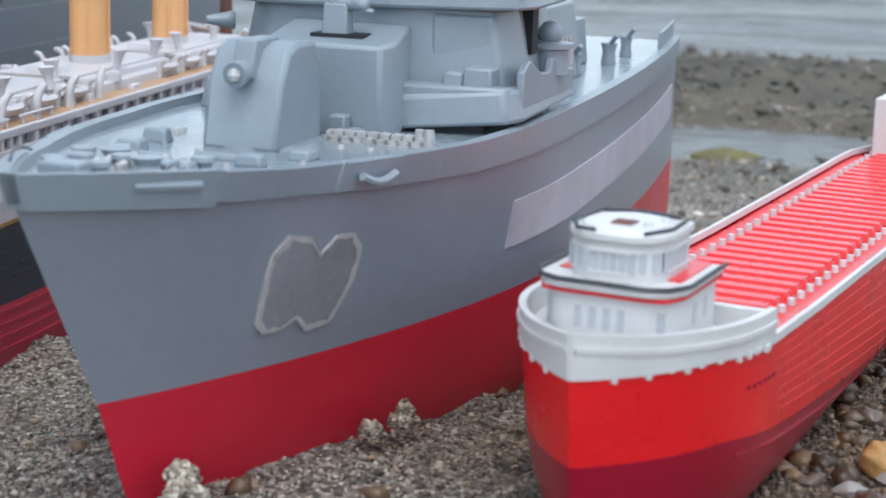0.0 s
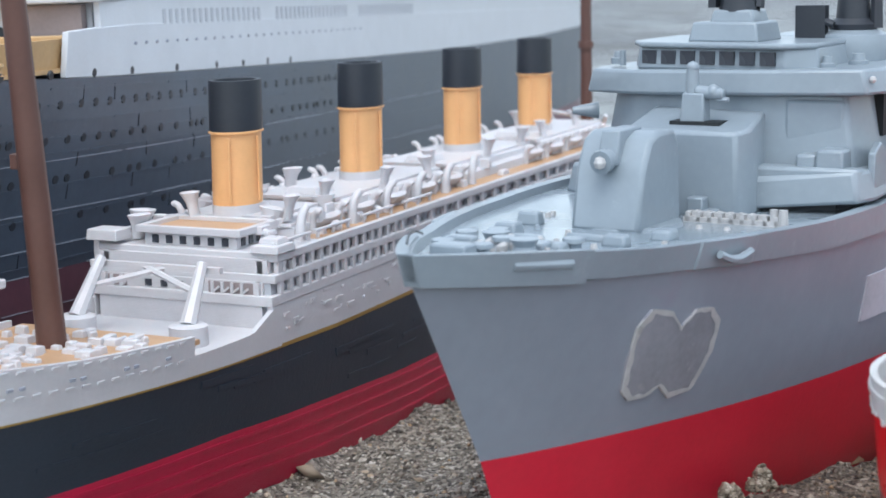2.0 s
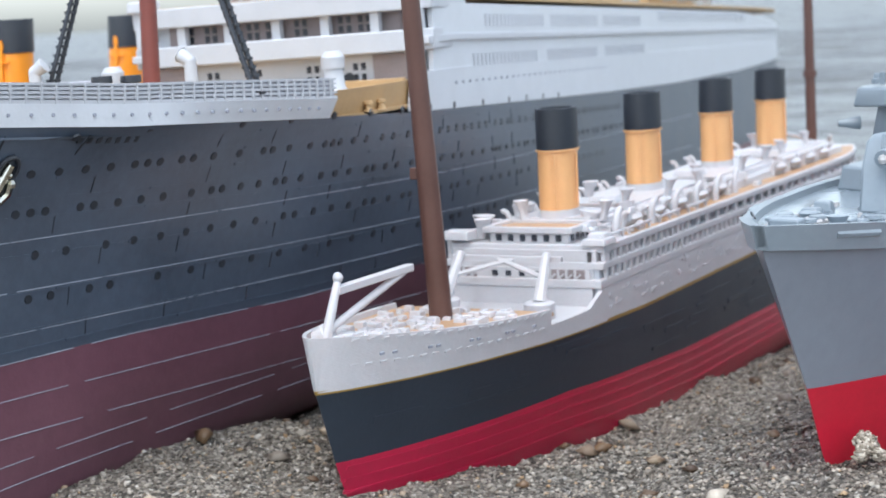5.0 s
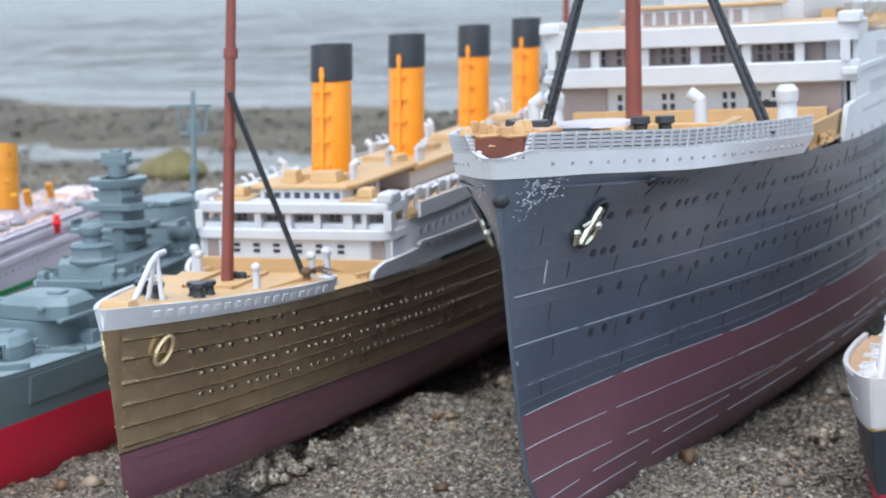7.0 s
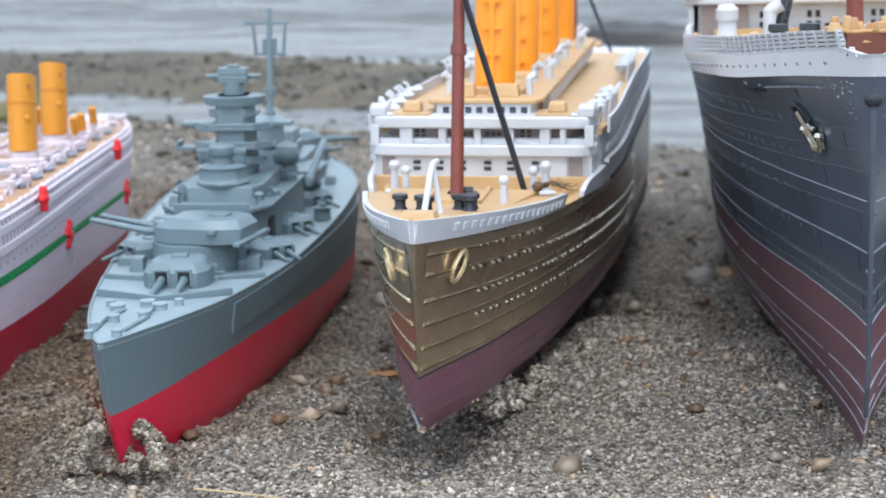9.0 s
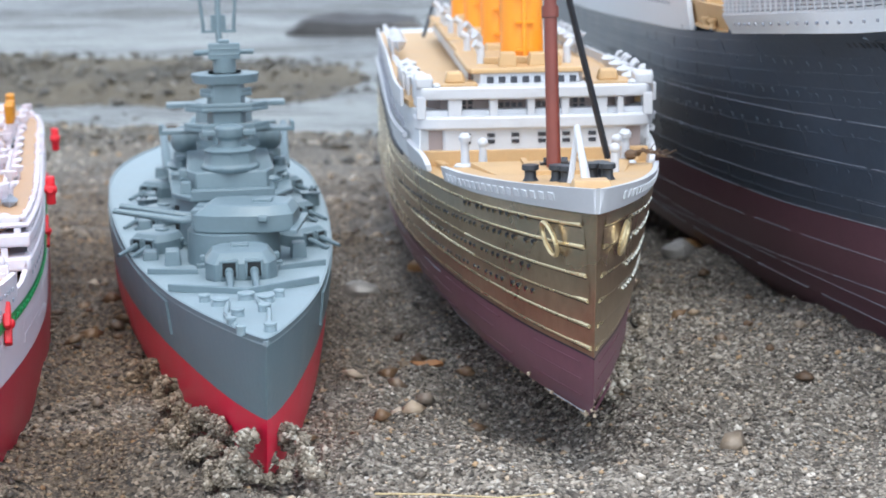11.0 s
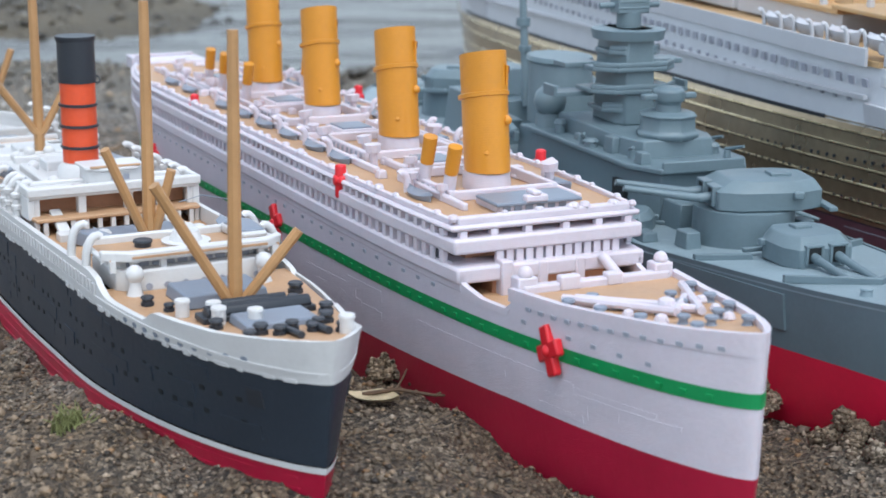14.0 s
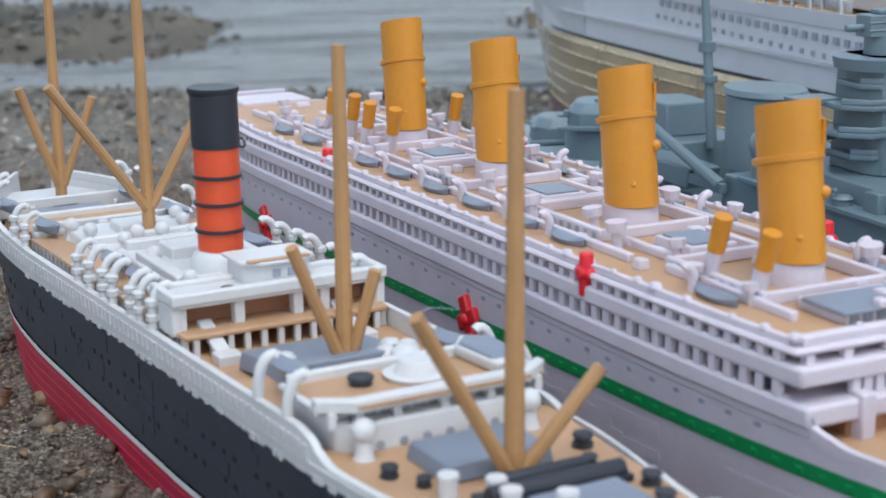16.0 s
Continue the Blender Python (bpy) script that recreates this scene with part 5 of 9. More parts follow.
# ---- grey warship ----
def grey_warship():
    e = ship("warship", 0.341, 0.075, 15, "grey plastic warship model with red bottom and taped bow numbers")
    stem = line((-20, 70), (0, 33), (12, 25), (31, 16.5), (72, -8.5), (79, -11))
    h = Hull(560, 46, -20, 76, stem, 150, 210, 2.1, 1.75, 0.95, run=420, p_run=2.0, bilge=24, flat=0.3, stern=lambda z: 560)
    end = 402
    s1 = 0.72
    top = line((-12, 73.4), (29, 69), (99, 65), (240, 64), (400, 64))
    rt = line((-12, 78.2), (40, 73.8), (100, 71.8), (400, 70.5))
    wl = line((0, 32.2), (80, 31.4), (175, 30), (400, 23))
    part("bottom", h.band(lambda y: -20, wl, 8, 0, 0, s1), RED, e, "red underwater hull", smooth=True)
    hull = part("hull", h.band(wl, lambda y: top(y) + 0.2, 10, 0, 0, s1), GREY_HULL, e, "satin grey hull side", smooth=True)
    part("sheer_lip", h.rail(top, rt, -12, end, 3.2, 60, out=1.2), GREY, e, "rounded pale grey sheer lip", 1.3)
    xt = h.x(end, 60)
    part("transom", Mesh().add([(-h.x(end, 66), end, 68), (h.x(end, 66), end, 68), (h.x(end, 20), end, 18), (h.x(end, -10), end, -15), (-h.x(end, -10), end, -15), (-h.x(end, 20), end, 18)], [(0, 1, 2, 3, 4, 5)]), GREY_HULL, e)
    part("lip_patch", h.rail(lambda y: top(y) - 0.3, lambda y: rt(y) + 0.3, 52, 70, 1.0, 10, False, 1.7), GREY, e, "thicker chipped lip section", 0.6)
    part("bow_lip", h.rail(lambda y: top(y) - 0.9, lambda y: rt(y) + 0.4, -12, 24, 3.0, 40, out=1.7), GREY, e, "bulging bow lip", 1.4)
    part("lip_bump", Mesh().tube([(h.x(y, 74) + 0.9, y, rt(y) - 2.2) for y in (8, 11, 14, 17, 20)], 1.1, 8), GREY, e, smooth=True)
    part("lip_bump", Mesh().tube([(h.x(y, 72) + 2.6, y, top(y) + 3.0 - 1.4 * math.sin((y - 56) / 10 * 3.14)) for y in (56, 58, 60, 62, 64, 66)], 0.9, 7), GREY, e, smooth=True)
    zd = lambda y: rt(y) - 2.0
    part("deck", h.deck(zd, -6, end, 2.0), GREY_DECK, e, "glossy grey deck")
    # number patches and tape
    def patch(name, pts, mat, z_shift=0.0, out=0.45, label=""):
        m = Mesh()
        v = [(h.x(y, z) + out, y, z) for y, z in pts]
        c = (sum(p[0] for p in v) / len(v) + 0.2, sum(p[1] for p in v) / len(v), sum(p[2] for p in v) / len(v))
        n = len(v)
        m.add(v + [c], [(i, (i + 1) % n, n) for i in range(n)])
        w = [(h.x(y, z) - 0.2, y, z) for y, z in pts]
        m.add(v + w, [(i, n + i, n + (i + 1) % n, (i + 1) % n) for i in range(n)])
        return part(name, m, mat, hull, label)
    num = [(44, 42.3), (46.6, 39.5), (51.5, 39.6), (54.6, 41.2), (58.1, 38), (64.4, 38.4), (66.2, 42), (67.7, 47), (67.2, 54.2), (63.3, 57.6), (58.5, 58), (55.3, 54.4), (51.2, 58.6), (45.2, 60), (42.7, 56.3), (43, 48.8)]
    patch("number_patch", num, TAPE, label="clear glossy number sticker, worn blank")
    re, ring, inner = random.Random(12), [], []
    for (ya, za), (yb, zb) in zip(num, num[1:] + num[:1]):
        for k in range(3):
            y, z = lerp(ya, yb, k / 3) + re.uniform(-0.15, 0.15), lerp(za, zb, k / 3) + re.uniform(-0.15, 0.15)
            f = re.uniform(0.85, 0.93)
            ring.append((h.x(y, z) + 0.62, y, z))
            y, z = 55.2 + (y - 55.2) * f, 48.6 + (z - 48.6) * f
            inner.append((h.x(y, z) + 0.62, y, z))
    n = len(ring)
    under = [(x - 0.5, y, z) for x, y, z in ring]
    part("patch_edge", Mesh().add(ring + inner + under, [(i, (i + 1) % n, n + (i + 1) % n, n + i) for i in range(n)] + [(2 * n + i, 2 * n + (i + 1) % n, (i + 1) % n, i) for i in range(n)]), TAPE_EDGE, hull, "creased pale sticker edge")
    def strip_patch(y0, y1, zl, zh, mat, label):
        m, v, f, n = Mesh(), [], [], 18
        for i in range(n + 1):
            y = lerp(y0, y1, i / n)
            for z, o in ((zl(y), -0.2), (zl(y), 0.45), (zh(y), 0.45), (zh(y), -0.2)):
                v.append((h.x(y, z) + o, y, z))
        for i in range(n):
            for r in range(3):
                f.append((i * 4 + r, (i + 1) * 4 + r, (i + 1) * 4 + r + 1, i * 4 + r + 1))
        f += [(0, 1, 2, 3), (4 * n + 3, 4 * n + 2, 4 * n + 1, 4 * n)]
        part("tape_strip", m.add(v, f), mat, hull, label)
    strip_patch(129, 382, line((129, 42.5), (382, 42)), line((129, 54), (382, 54)), TAPE_STRIP, "long pale tape strip")
    rnd = random.Random(8)
    # foredeck fittings
    boll = bollard_data("bollard", GREY, 3.0, 2.3)
    for x, y in ((-8, 16), (2, 14), (-2, 30), (10, 38), (-14, 36), (-11, 44)):
        piece("bollard", boll, e, x, y, zd(y))
    part("foredeck_locker", Mesh().box(-4, 4, 4, 9, zd(6), zd(6) + 3.4).box(-12, -6, 24, 27, zd(25), zd(25) + 3).box(4, 8, 28, 33, zd(30), zd(30) + 2.4), GREY, e, "grey foredeck lockers", 0.5)
    ch = Mesh()
    for k in range(14):
        ch.ball((lerp(-3, 3, k / 13) + 0.8 * (k % 2), 10 + k * 1.9, zd(20) + 0.9), 1.15, 6)
        ch.ball((lerp(-8, -4, k / 13) + 0.8 * (k % 2), 12 + k * 1.8, zd(20) + 0.9), 1.0, 6)
    part("anchor_chain", ch, TAPE_EDGE, e, "pale anchor chain")
    part("capstan", Mesh().lathe(-6, 34, [(zd(34), 3), (zd(34) + 2, 2.2), (zd(34) + 3.5, 3)], 12).lathe(6, 24, [(zd(24), 3), (zd(24) + 2, 2.2), (zd(24) + 3.5, 3)], 12), GREY, e, "grey capstans", smooth=True)
    for k in range(46):
        x, y = rnd.uniform(-26, 34), rnd.uniform(14, 96)
        if abs(x) < h.x(y, 72) - 5 and not (abs(x) < 12 and y > 66):
            part("deck_stud", Mesh().lathe(x, y, [(zd(y) - 0.2, 0.9), (zd(y) + rnd.uniform(0.5, 1.5), 0.6)], 7), TAPE_EDGE if k % 3 else GREY, e)
    for x, y, w, l, hh in ((-9, 26, 3, 4, 2.6), (8, 34, 2.4, 5, 2.2), (-6, 48, 4, 3, 1.6), (13, 52, 3, 4, 2.4), (-15, 56, 3, 5, 2.8), (18, 66, 2.5, 6, 2.2), (4, 56, 5, 2, 1.4), (-19, 74, 3, 4, 3.0)):
        part("deck_locker", Mesh().box(x - w, x + w, y - l / 2, y + l / 2, zd(y) - 0.2, zd(y) + hh, 0.5, 0.5), GREY, e, bevel=0.6)
    part("bow_wire", Mesh().tube([(h.x(y, 76) * -0.9, y, rt(y) + 1.2 + math.sin((y + 8) / 30 * 3.1) * 1.5) for y in (-4, 2, 8, 14, 20, 26)], 0.25, 5), BLACK, e, "thin dark bow wire")
    # gun turret
    prof = [(72.5, zd(80) - 0.3), (75.5, 84), (79.5, 90.6), (84, 92.2), (93, 92.0), (96, 88), (97, zd(80) - 0.3)]
    tur = Mesh()
    n = len(prof)
    for x0, x1, sgn in ((-8.2, 8.8, 1),):
        v = [(x0, y, z) for y, z in prof] + [(x1, y, z) for y, z in prof]
        tur.add(v, [(i, (i + 1) % n, n + (i + 1) % n, n + i) for i in range(n)] + [tuple(range(n - 1, -1, -1)), tuple(range(n, 2 * n))])
    t = part("gun_turret", tur, GREY, e, "rounded grey gun turret", 1.1)
    part("turret_slot", Mesh().box(-2.2, 2.6, 74.5, 90, 85, 93.0, 0, 2), GREY, t, bevel=0.5)
    part("gun_barrel", Mesh().rod((0.2, 80, 87), (0.2, 71.5, 86.2), 2.4, 2.0, 12).rod((0.2, 73.5, 86.4), (0.2, 71.2, 86.1), 2.7, 2.7, 12), GREY, t, "broken-off gun barrel", smooth=True)
    part("barrel_stub", Mesh().ball((0.2, 70.9, 86.1), 1.5, 8), TAPE_EDGE, t, "pale broken stub")
    part("turret_base", Mesh().lathe(0.5, 85, [(zd(80) - 0.5, 13), (zd(80) + 0.7, 12.6)], 20), GREY, e, smooth=True)
    # forward block with small gun
    def block(pts, lo, hi):
        """A moulded block: outline of (x, y) with a foot height and a top height at each corner, the top drawn in a little."""
        n = len(pts)
        cx, cy = sum(q[0] for q in pts) / n, sum(q[1] for q in pts) / n
        v = [(x, y, lo(x, y)) for x, y in pts] + [(cx + (x - cx) * 0.96, cy + (y - cy) * 0.96, hi(x, y)) for x, y in pts]
        return Mesh().add(v, [(i, (i + 1) % n, n + (i + 1) % n, n + i) for i in range(n)] + [tuple(range(n - 1, -1, -1)), tuple(range(n, 2 * n))])

    blk = part("gun_platform", block([(-8, 107), (18.6, 107), (20.6, 112), (17, 134), (-14, 134), (-12, 112)], lambda x, y: zd(110) - 0.5, lambda x, y: 89.8 + (y - 107) * 0.145), GREY, e, "grey platform block with sloping top", 0.9)
    # solid near-black block gives the slot its shade
    part("gun_well", Mesh().box(-1.4, 11.5, 113.5, 121, 89.4, 91.6), STEEL_DARK, e, "near-black block painting the shaded slot round the gun foot")
    part("small_gun", Mesh().box(0.6, 7.2, 114.6, 119.6, 90, 98.4, 0.5, 0.5).rod((3.2, 117, 97), (3.2, 117, 104.4), 1.9, 1.5, 10).ball((3.2, 117, 104.4), 1.6, 10).rod((4, 117, 98.6), (11.4, 117, 98.0), 1.7, 1.5, 10).ball((8.6, 117, 98.6), 2.0, 8).box(9.4, 12.6, 116, 118, 96.2, 97.4), GREY, e, "small grey gun mount", 0.5)
    fly = Mesh()
    for k in range(17):
        fly.box(10 + k * 1.35, 11 + k * 1.35, 96.5 + (k % 2), 99.5 + (k % 2), zd(98) + 0.2, zd(98) + 2.4)
    fly.box(9.5, 33, 96.5, 98, zd(98), zd(98) + 1.3).rod((33.5, 97.5, zd(98)), (33.5, 97.5, zd(98) + 4), 1.3, 1.1, 8).rod((31.3, 97.5, zd(98)), (31.3, 97.5, zd(98) + 4), 1.0, 1.0, 8)
    part("chain_rack", fly, TAPE_EDGE, e, "pale ribbed chain rack")
    part("deck_box", Mesh().box(8, 12, 102, 106, zd(100), zd(100) + 5).box(12, 15, 101, 106, zd(100), zd(100) + 2.2), GREY, e, "grey deck boxes", 0.4)
    # superstructure: a plinth that stands clear of the deck on the port side, and a tapering tower
    gap = lambda x, y: zd(130) + float(np.interp(x, (10, 45), (-0.4, 3.0)))
    part("skirt", block([(-40, 134), (-14, 119), (17, 118), (43.5, 121.5), (46, 128), (43.5, 184), (-41, 190)], gap, lambda x, y: 77.4 + float(np.interp(x, (15, 44), (0, 2.8)))), GREY, e, "grey lower superstructure standing clear of the deck", 1.0)
    # black instead of grey: the shade in the gap is put into the colour
    part("skirt_base", Mesh().prism([(-38, 138), (-14, 123), (16, 122), (36, 128), (38, 140), (36, 186), (-38, 188)], zd(130) - 1.2, zd(130) + 3.2), BLACK, e, "black block painting the shade under the superstructure")
    part("skirt_step", Mesh().prism([(14, 119.5), (43, 123), (44, 128), (14, 128)], 77, 80.6, 0.03), GREY, e, bevel=0.8)
    part("tower", Mesh().prism([(-33, 143), (-21, 131), (14, 127.5), (40, 130), (42.5, 140), (38, 186), (-34, 186)], 77.5, 98, 0.1), GREY, e, "grey tapering bridge tower", 1.2)
    part("tower_panel", block([(22, 127.0), (37, 128.8), (37, 132), (22, 131)], lambda x, y: 83.6, lambda x, y: 96.2), GREY, e, bevel=1.0).matrix_basis = pose(0, 0.0022, 0, 0, 0, 0)
    part("tower_box", Mesh().box(26.6, 32, 124.4, 131, 79.6, 83.4, 0.3, 0.3).box(31.8, 39, 123.6, 131, 79.6, 84.8, 0.3, 0.3), GREY, e, "grey lockers on the tower foot", 0.7)
    # no real gap here: a near-black block paints its shade
    part("tower_slot", Mesh().box(38, 41, 149, 154, 86, 97), STEEL_DARK, e, "near-black block painting the shaded gap behind the tower")
    part("bridge_wing", block([(-38, 148), (-35, 137), (-18, 129), (16, 126.4), (43, 128.6), (46, 136), (44, 170), (-36, 172)], lambda x, y: 96.8 + 0.02 * x, lambda x, y: 103.0 + 0.02 * x), GREY, e, "grey bridge wing bulwark", 0.8)
    part("wing_light", Mesh().ball((43.6, 130.4, 101.4), 0.9, 8), TAPE_EDGE, e, smooth=True)
    part("bridge_house", Mesh().prism([(-23, 142), (-19, 134), (22, 130.4), (29, 136), (29, 170), (-23, 170)], 102.6, 108.6, 0.04), GREY, e, "grey bridge house", 0.7)
    part("side_wall", Mesh().add([(45.4, 128, gap(45, 0)), (43.2, 182, gap(45, 0)), (43.2, 182, 80), (43.4, 172, 80.6), (43.5, 170, 83.8), (44, 158, 84.6), (44.1, 156, 81.6), (44.6, 146, 82.2), (45, 134, 86.2), (45.4, 128, 84)] + [(43.6, 128, gap(45, 0)), (41.4, 182, gap(45, 0)), (41.4, 182, 80), (41.6, 172, 80.6), (41.7, 170, 83.8), (42.2, 158, 84.6), (42.3, 156, 81.6), (42.8, 146, 82.2), (43.2, 134, 86.2), (43.6, 128, 84)], [tuple(range(10)), tuple(range(19, 9, -1))] + [(i, (i + 1) % 10, 10 + (i + 1) % 10, 10 + i) for i in range(10)]), GREY, e, "notched pale grey side screen", 0.4)
    part("aft_drum", Mesh().lathe(27, 168, [(102, 9), (107, 10), (110.4, 9.2), (111.6, 6)], 20).lathe(27, 168, [(80, 14), (96, 9.5), (103, 9)], 16), GREY, e, "rounded grey drum behind the bridge", smooth=True)
    wn2 = pane_data("bridge_window", 4.0, 3.4, GLASS, 0.4)
    for i in range(7):
        t_ = (i + 0.5) / 7
        piece("bridge_window", wn2, e, lerp(-18.5, 20, t_), lerp(134.4, 130.4, t_) - 0.05, 105.8, -96)
    for i in range(3):
        piece("bridge_window", wn2, e, 26.6, 141 + i * 7, 105.8, 0)
    part("bridge_roof", Mesh().prism([(-23, 141), (-18, 133), (21, 129), (28, 136), (28, 171), (-23, 171)], 108.2, 109.6), GREY, e, bevel=0.5)
    part("director", Mesh().box(-7, 12, 138, 156, 109.4, 114.5, 1, 1).box(-2, 10, 140, 152, 114, 117.5, 0.8, 0.8), GREY, e, "grey director block", 0.6)
    part("radar_post", Mesh().lathe(4, 146, [(117, 5.5), (119, 5.0), (126, 4.6), (150, 3.5)], 12).rod((9, 146, 118), (9.5, 150, 140), 1.6, 1.2, 8).box(-3, -1, 142, 150, 118, 124), BLACK, e, "black radar post", smooth=True)
    part("radar_post", Mesh().lathe(27, 168, [(111, 6), (113, 6.5), (114.5, 4.5), (135, 3)], 14).rod((33, 168, 112), (33, 168, 128), 1.8, 1.2, 8).box(14, 22, 160, 163, 109, 118).rod((14, 161, 117), (24, 161, 113), 1.0, 1.0, 8), BLACK, e, "black aerial base", smooth=True)
    for x, y, z, r in ((30, 138, 103, 2.0), (34, 150, 103, 2.6), (-30, 146, 103, 2.0), ):
        part("deck_drum", Mesh().lathe(x, y, [(z, r), (z + 1.6, r), (z + 1.8, r * 0.7), (z + 3.4, r * 0.6)], 12), GREY, e, smooth=True)
    part("wing_post", Mesh().rod((-26, 140, 103), (-26, 140, 107), 0.9, 0.8, 8), GREY, e)
    part("side_gun", Mesh().rod((-38, 150, 90), (-44, 146, 90), 2.4, 1.0, 10), GREY, e, "grey side sponson", smooth=True)
    part("sponson", Mesh().lathe(41, 166, [(80, 5.0), (86, 4.6), (86.4, 6), (87.6, 6), (88, 3)], 14).ball((41, 166, 90), 3.2, 10), GREY, e, "grey side mount with round top", smooth=True)
    part("raft_rack", Mesh().box(37, 41, 172, 190, 80, 85).box(41, 42, 174, 175.4, 80, 88).box(41, 42, 178, 179.4, 80, 88).box(41, 42, 182, 183.4, 80, 88), TAPE_EDGE, e, "pale railing stubs")
    part("aft_house", Mesh().box(-26, 26, 190, 262, zd(200) - 0.4, 92, 3, 3).box(-15, 15, 200, 240, 92, 108, 3, 4), GREY, e, "grey aft superstructure", 0.9)
    part("missile_bank", Mesh().box(-18, -6, 268, 300, zd(280), 84, 1, 2).box(6, 18, 268, 300, zd(280), 84, 1, 2).lathe(0, 318, [(zd(300), 10), (82, 9), (86, 5)], 14).rod((0, 314, 82), (0, 296, 84), 1.4, 1.2, 8), GREY, e, "grey aft deck mounts", 0.6)
    part("aft_rail", h.rail(lambda y: rt(y) - 0.2, lambda y: rt(y) + 6, 340, end, 1.0, 16, False, -1.5), GREY, e, "grey stern bulwark", 0.4)
    for x, y, s in ((22, 236, 3), (24, 256, 2.4), (-20, 244, 3), (25, 300, 2.6), (-24, 296, 2.6), (24, 330, 2.2)):
        part("deck_gear", Mesh().lathe(x, y, [(zd(y), s), (zd(y) + 4, s * 0.8), (zd(y) + 7, s * 1.1)], 10).rod((x, y, zd(y) + 6), (x + 4, y - 6, zd(y) + 10), 0.9, 0.8, 8), GREY, e, bevel=0.3)
    return e


# ---- red lake freighter ----
def lake_freighter():
    e = ship("freighter", 0.4318, 0.0735, 22.3, "small scarlet printed lake freighter with white bow cabins")
    stem = line((-10, 14), (10, 0), (30, -5.5), (49, -7.5), (58, -8.5))
    h = Hull(330, 21.5, 6, 52, stem, 46, 52, 2.7, 2.3, 0.92, run=50, bilge=24, flat=0.2, stern=lambda z: 330)
    low = line((-8, 32.6), (25, 33), (60, 28), (150, 17), (330, 8))
    dk = line((-8, 48.3), (14, 49), (38, 47.2), (70, 46), (136, 44.5), (330, 43.5))
    bottom = part("bottom", h.band(lambda y: -10, low, 6), MAROON, e, "dark red underwater hull", smooth=True)
    hull = part("hull", h.band(low, dk, 8), SCARLET, e, "glossy scarlet printed hull side", smooth=True)
    for side in (1, -1):
        for k in range(7):
            part("print_ridge", h.strip(lambda y, k=k: lerp(low(y), dk(y), 0.12 + k * 0.12), 0.5, 30, 320, 0.1, side, 20), SCARLET, hull)
        part("print_ridge", h.strip(lambda y: low(y) - 4, 0.6, 24, 320, 0.3, side, 20), MAROON, bottom)
        d2 = pane_data("relief_mark", 1.3, 0.7, MAROON, 0.25)
        for i in range(6):
            on_flank("relief_mark", d2, h, hull, 26 + i * 2.6, 41.5 - 0.15 * i, side, 0.05)
    wt = line((-9, 56.2), (0, 55.2), (36, 53.6))
    part("bow_bulwark", h.rail(lambda y: dk(y) - 0.3, wt, -9, 37, 1.5, 34, out=0.4), WHITE_CREAM, e, "white printed bow bulwark", 0.3)
    part("bulwark_band", h.rail(lambda y: wt(y) - 3.2, lambda y: wt(y) - 2.2, -9, 37, 1.0, 30, out=0.75), WHITE_CREAM, e, bevel=0.2)
    part("bow_deck", h.deck(lambda y: 49.5, -4, 36, 1.2), WHITE_CREAM, e, "white bow deck")
    part("bulkhead", Mesh().box(-20.5, 20.5, 34, 36, 43, 53.4), WHITE_CREAM, e, "white break bulkhead", 0.2)
    tooth = Mesh()
    rt2 = random.Random(17)
    y = -3.0
    while y < 34:
        w, d = rt2.uniform(0.8, 3.0), rt2.uniform(0.4, 1.3)
        for side in (1, -1):
            tooth.box(side * h.x(y, 47) - 0.9, side * h.x(y, 47) + 0.9, y, y + w, dk(y) - d, dk(y) + 0.2)
        y += w + rt2.uniform(0.5, 2.6)
    part("drip_edge", tooth, WHITE_CREAM, e, "ragged white paint edge")
    SQUASH[0] = lambda y, z: z if z < 61.2 else 61.2 + (z - 61.2) * 0.7
    before = set(bpy.data.objects)
    # lower cabin with rounded front
    def cabin(name, w, y0, y1, z0, z1, label, mat=WHITE_CREAM):
        r = 6
        pts = [(-w, y1), (-w, y0 + r), (-w + r * 0.35, y0 + r * 0.35), (-w + r, y0), (w - r, y0), (w - r * 0.35, y0 + r * 0.35), (w, y0 + r), (w, y1)]
        return part(name, Mesh().prism(pts, z0, z1), mat, e, label, 0.4), pts
    c1, p1 = cabin("lower_cabin", 14.5, 6, 30, 49, 60.2, "white lower cabin with window slots")
    r1, _ = cabin("cabin_roof", 15.6, 4.8, 31.5, 60.0, 61.4, "white cabin roof")
    part("roof_rim", Mesh().tube([(x * 1.03, y, 61.9) for x, y in [(-15.6, 31), (-15.6, 11), (-13, 6.5), (-9, 4.8), (9, 4.8), (13, 6.5), (15.6, 11), (15.6, 31)]], 0.55, 6), BLACK, e, "thin black roof edge line", smooth=True)
    part("red_line", Mesh().tube([(x * 1.02, y, 59.6) for x, y in [(-14.8, 31), (-14.8, 11), (-12.5, 6.2), (-8.6, 5.4), (8.6, 5.4), (12.5, 6.2), (14.8, 11), (14.8, 31)]], 0.35, 5), CROSS, e, "thin red line")
    part("red_roof", Mesh().box(-13, 13, 14, 31, 61.3, 61.8), SCARLET, e, "red cabin roof")
    c2, _ = cabin("wheelhouse", 10.2, 8, 25, 61.2, 71.2, "white round-cornered wheelhouse")
    cabin("wheelhouse_roof", 10.8, 7.4, 25.6, 71.0, 73.4, "white wheelhouse roof")
    part("roof_plate", Mesh().lathe(0, 16.5, [(73.3, 9), (74.2, 8.4)], 18), WHITE_CREAM, e, smooth=True)
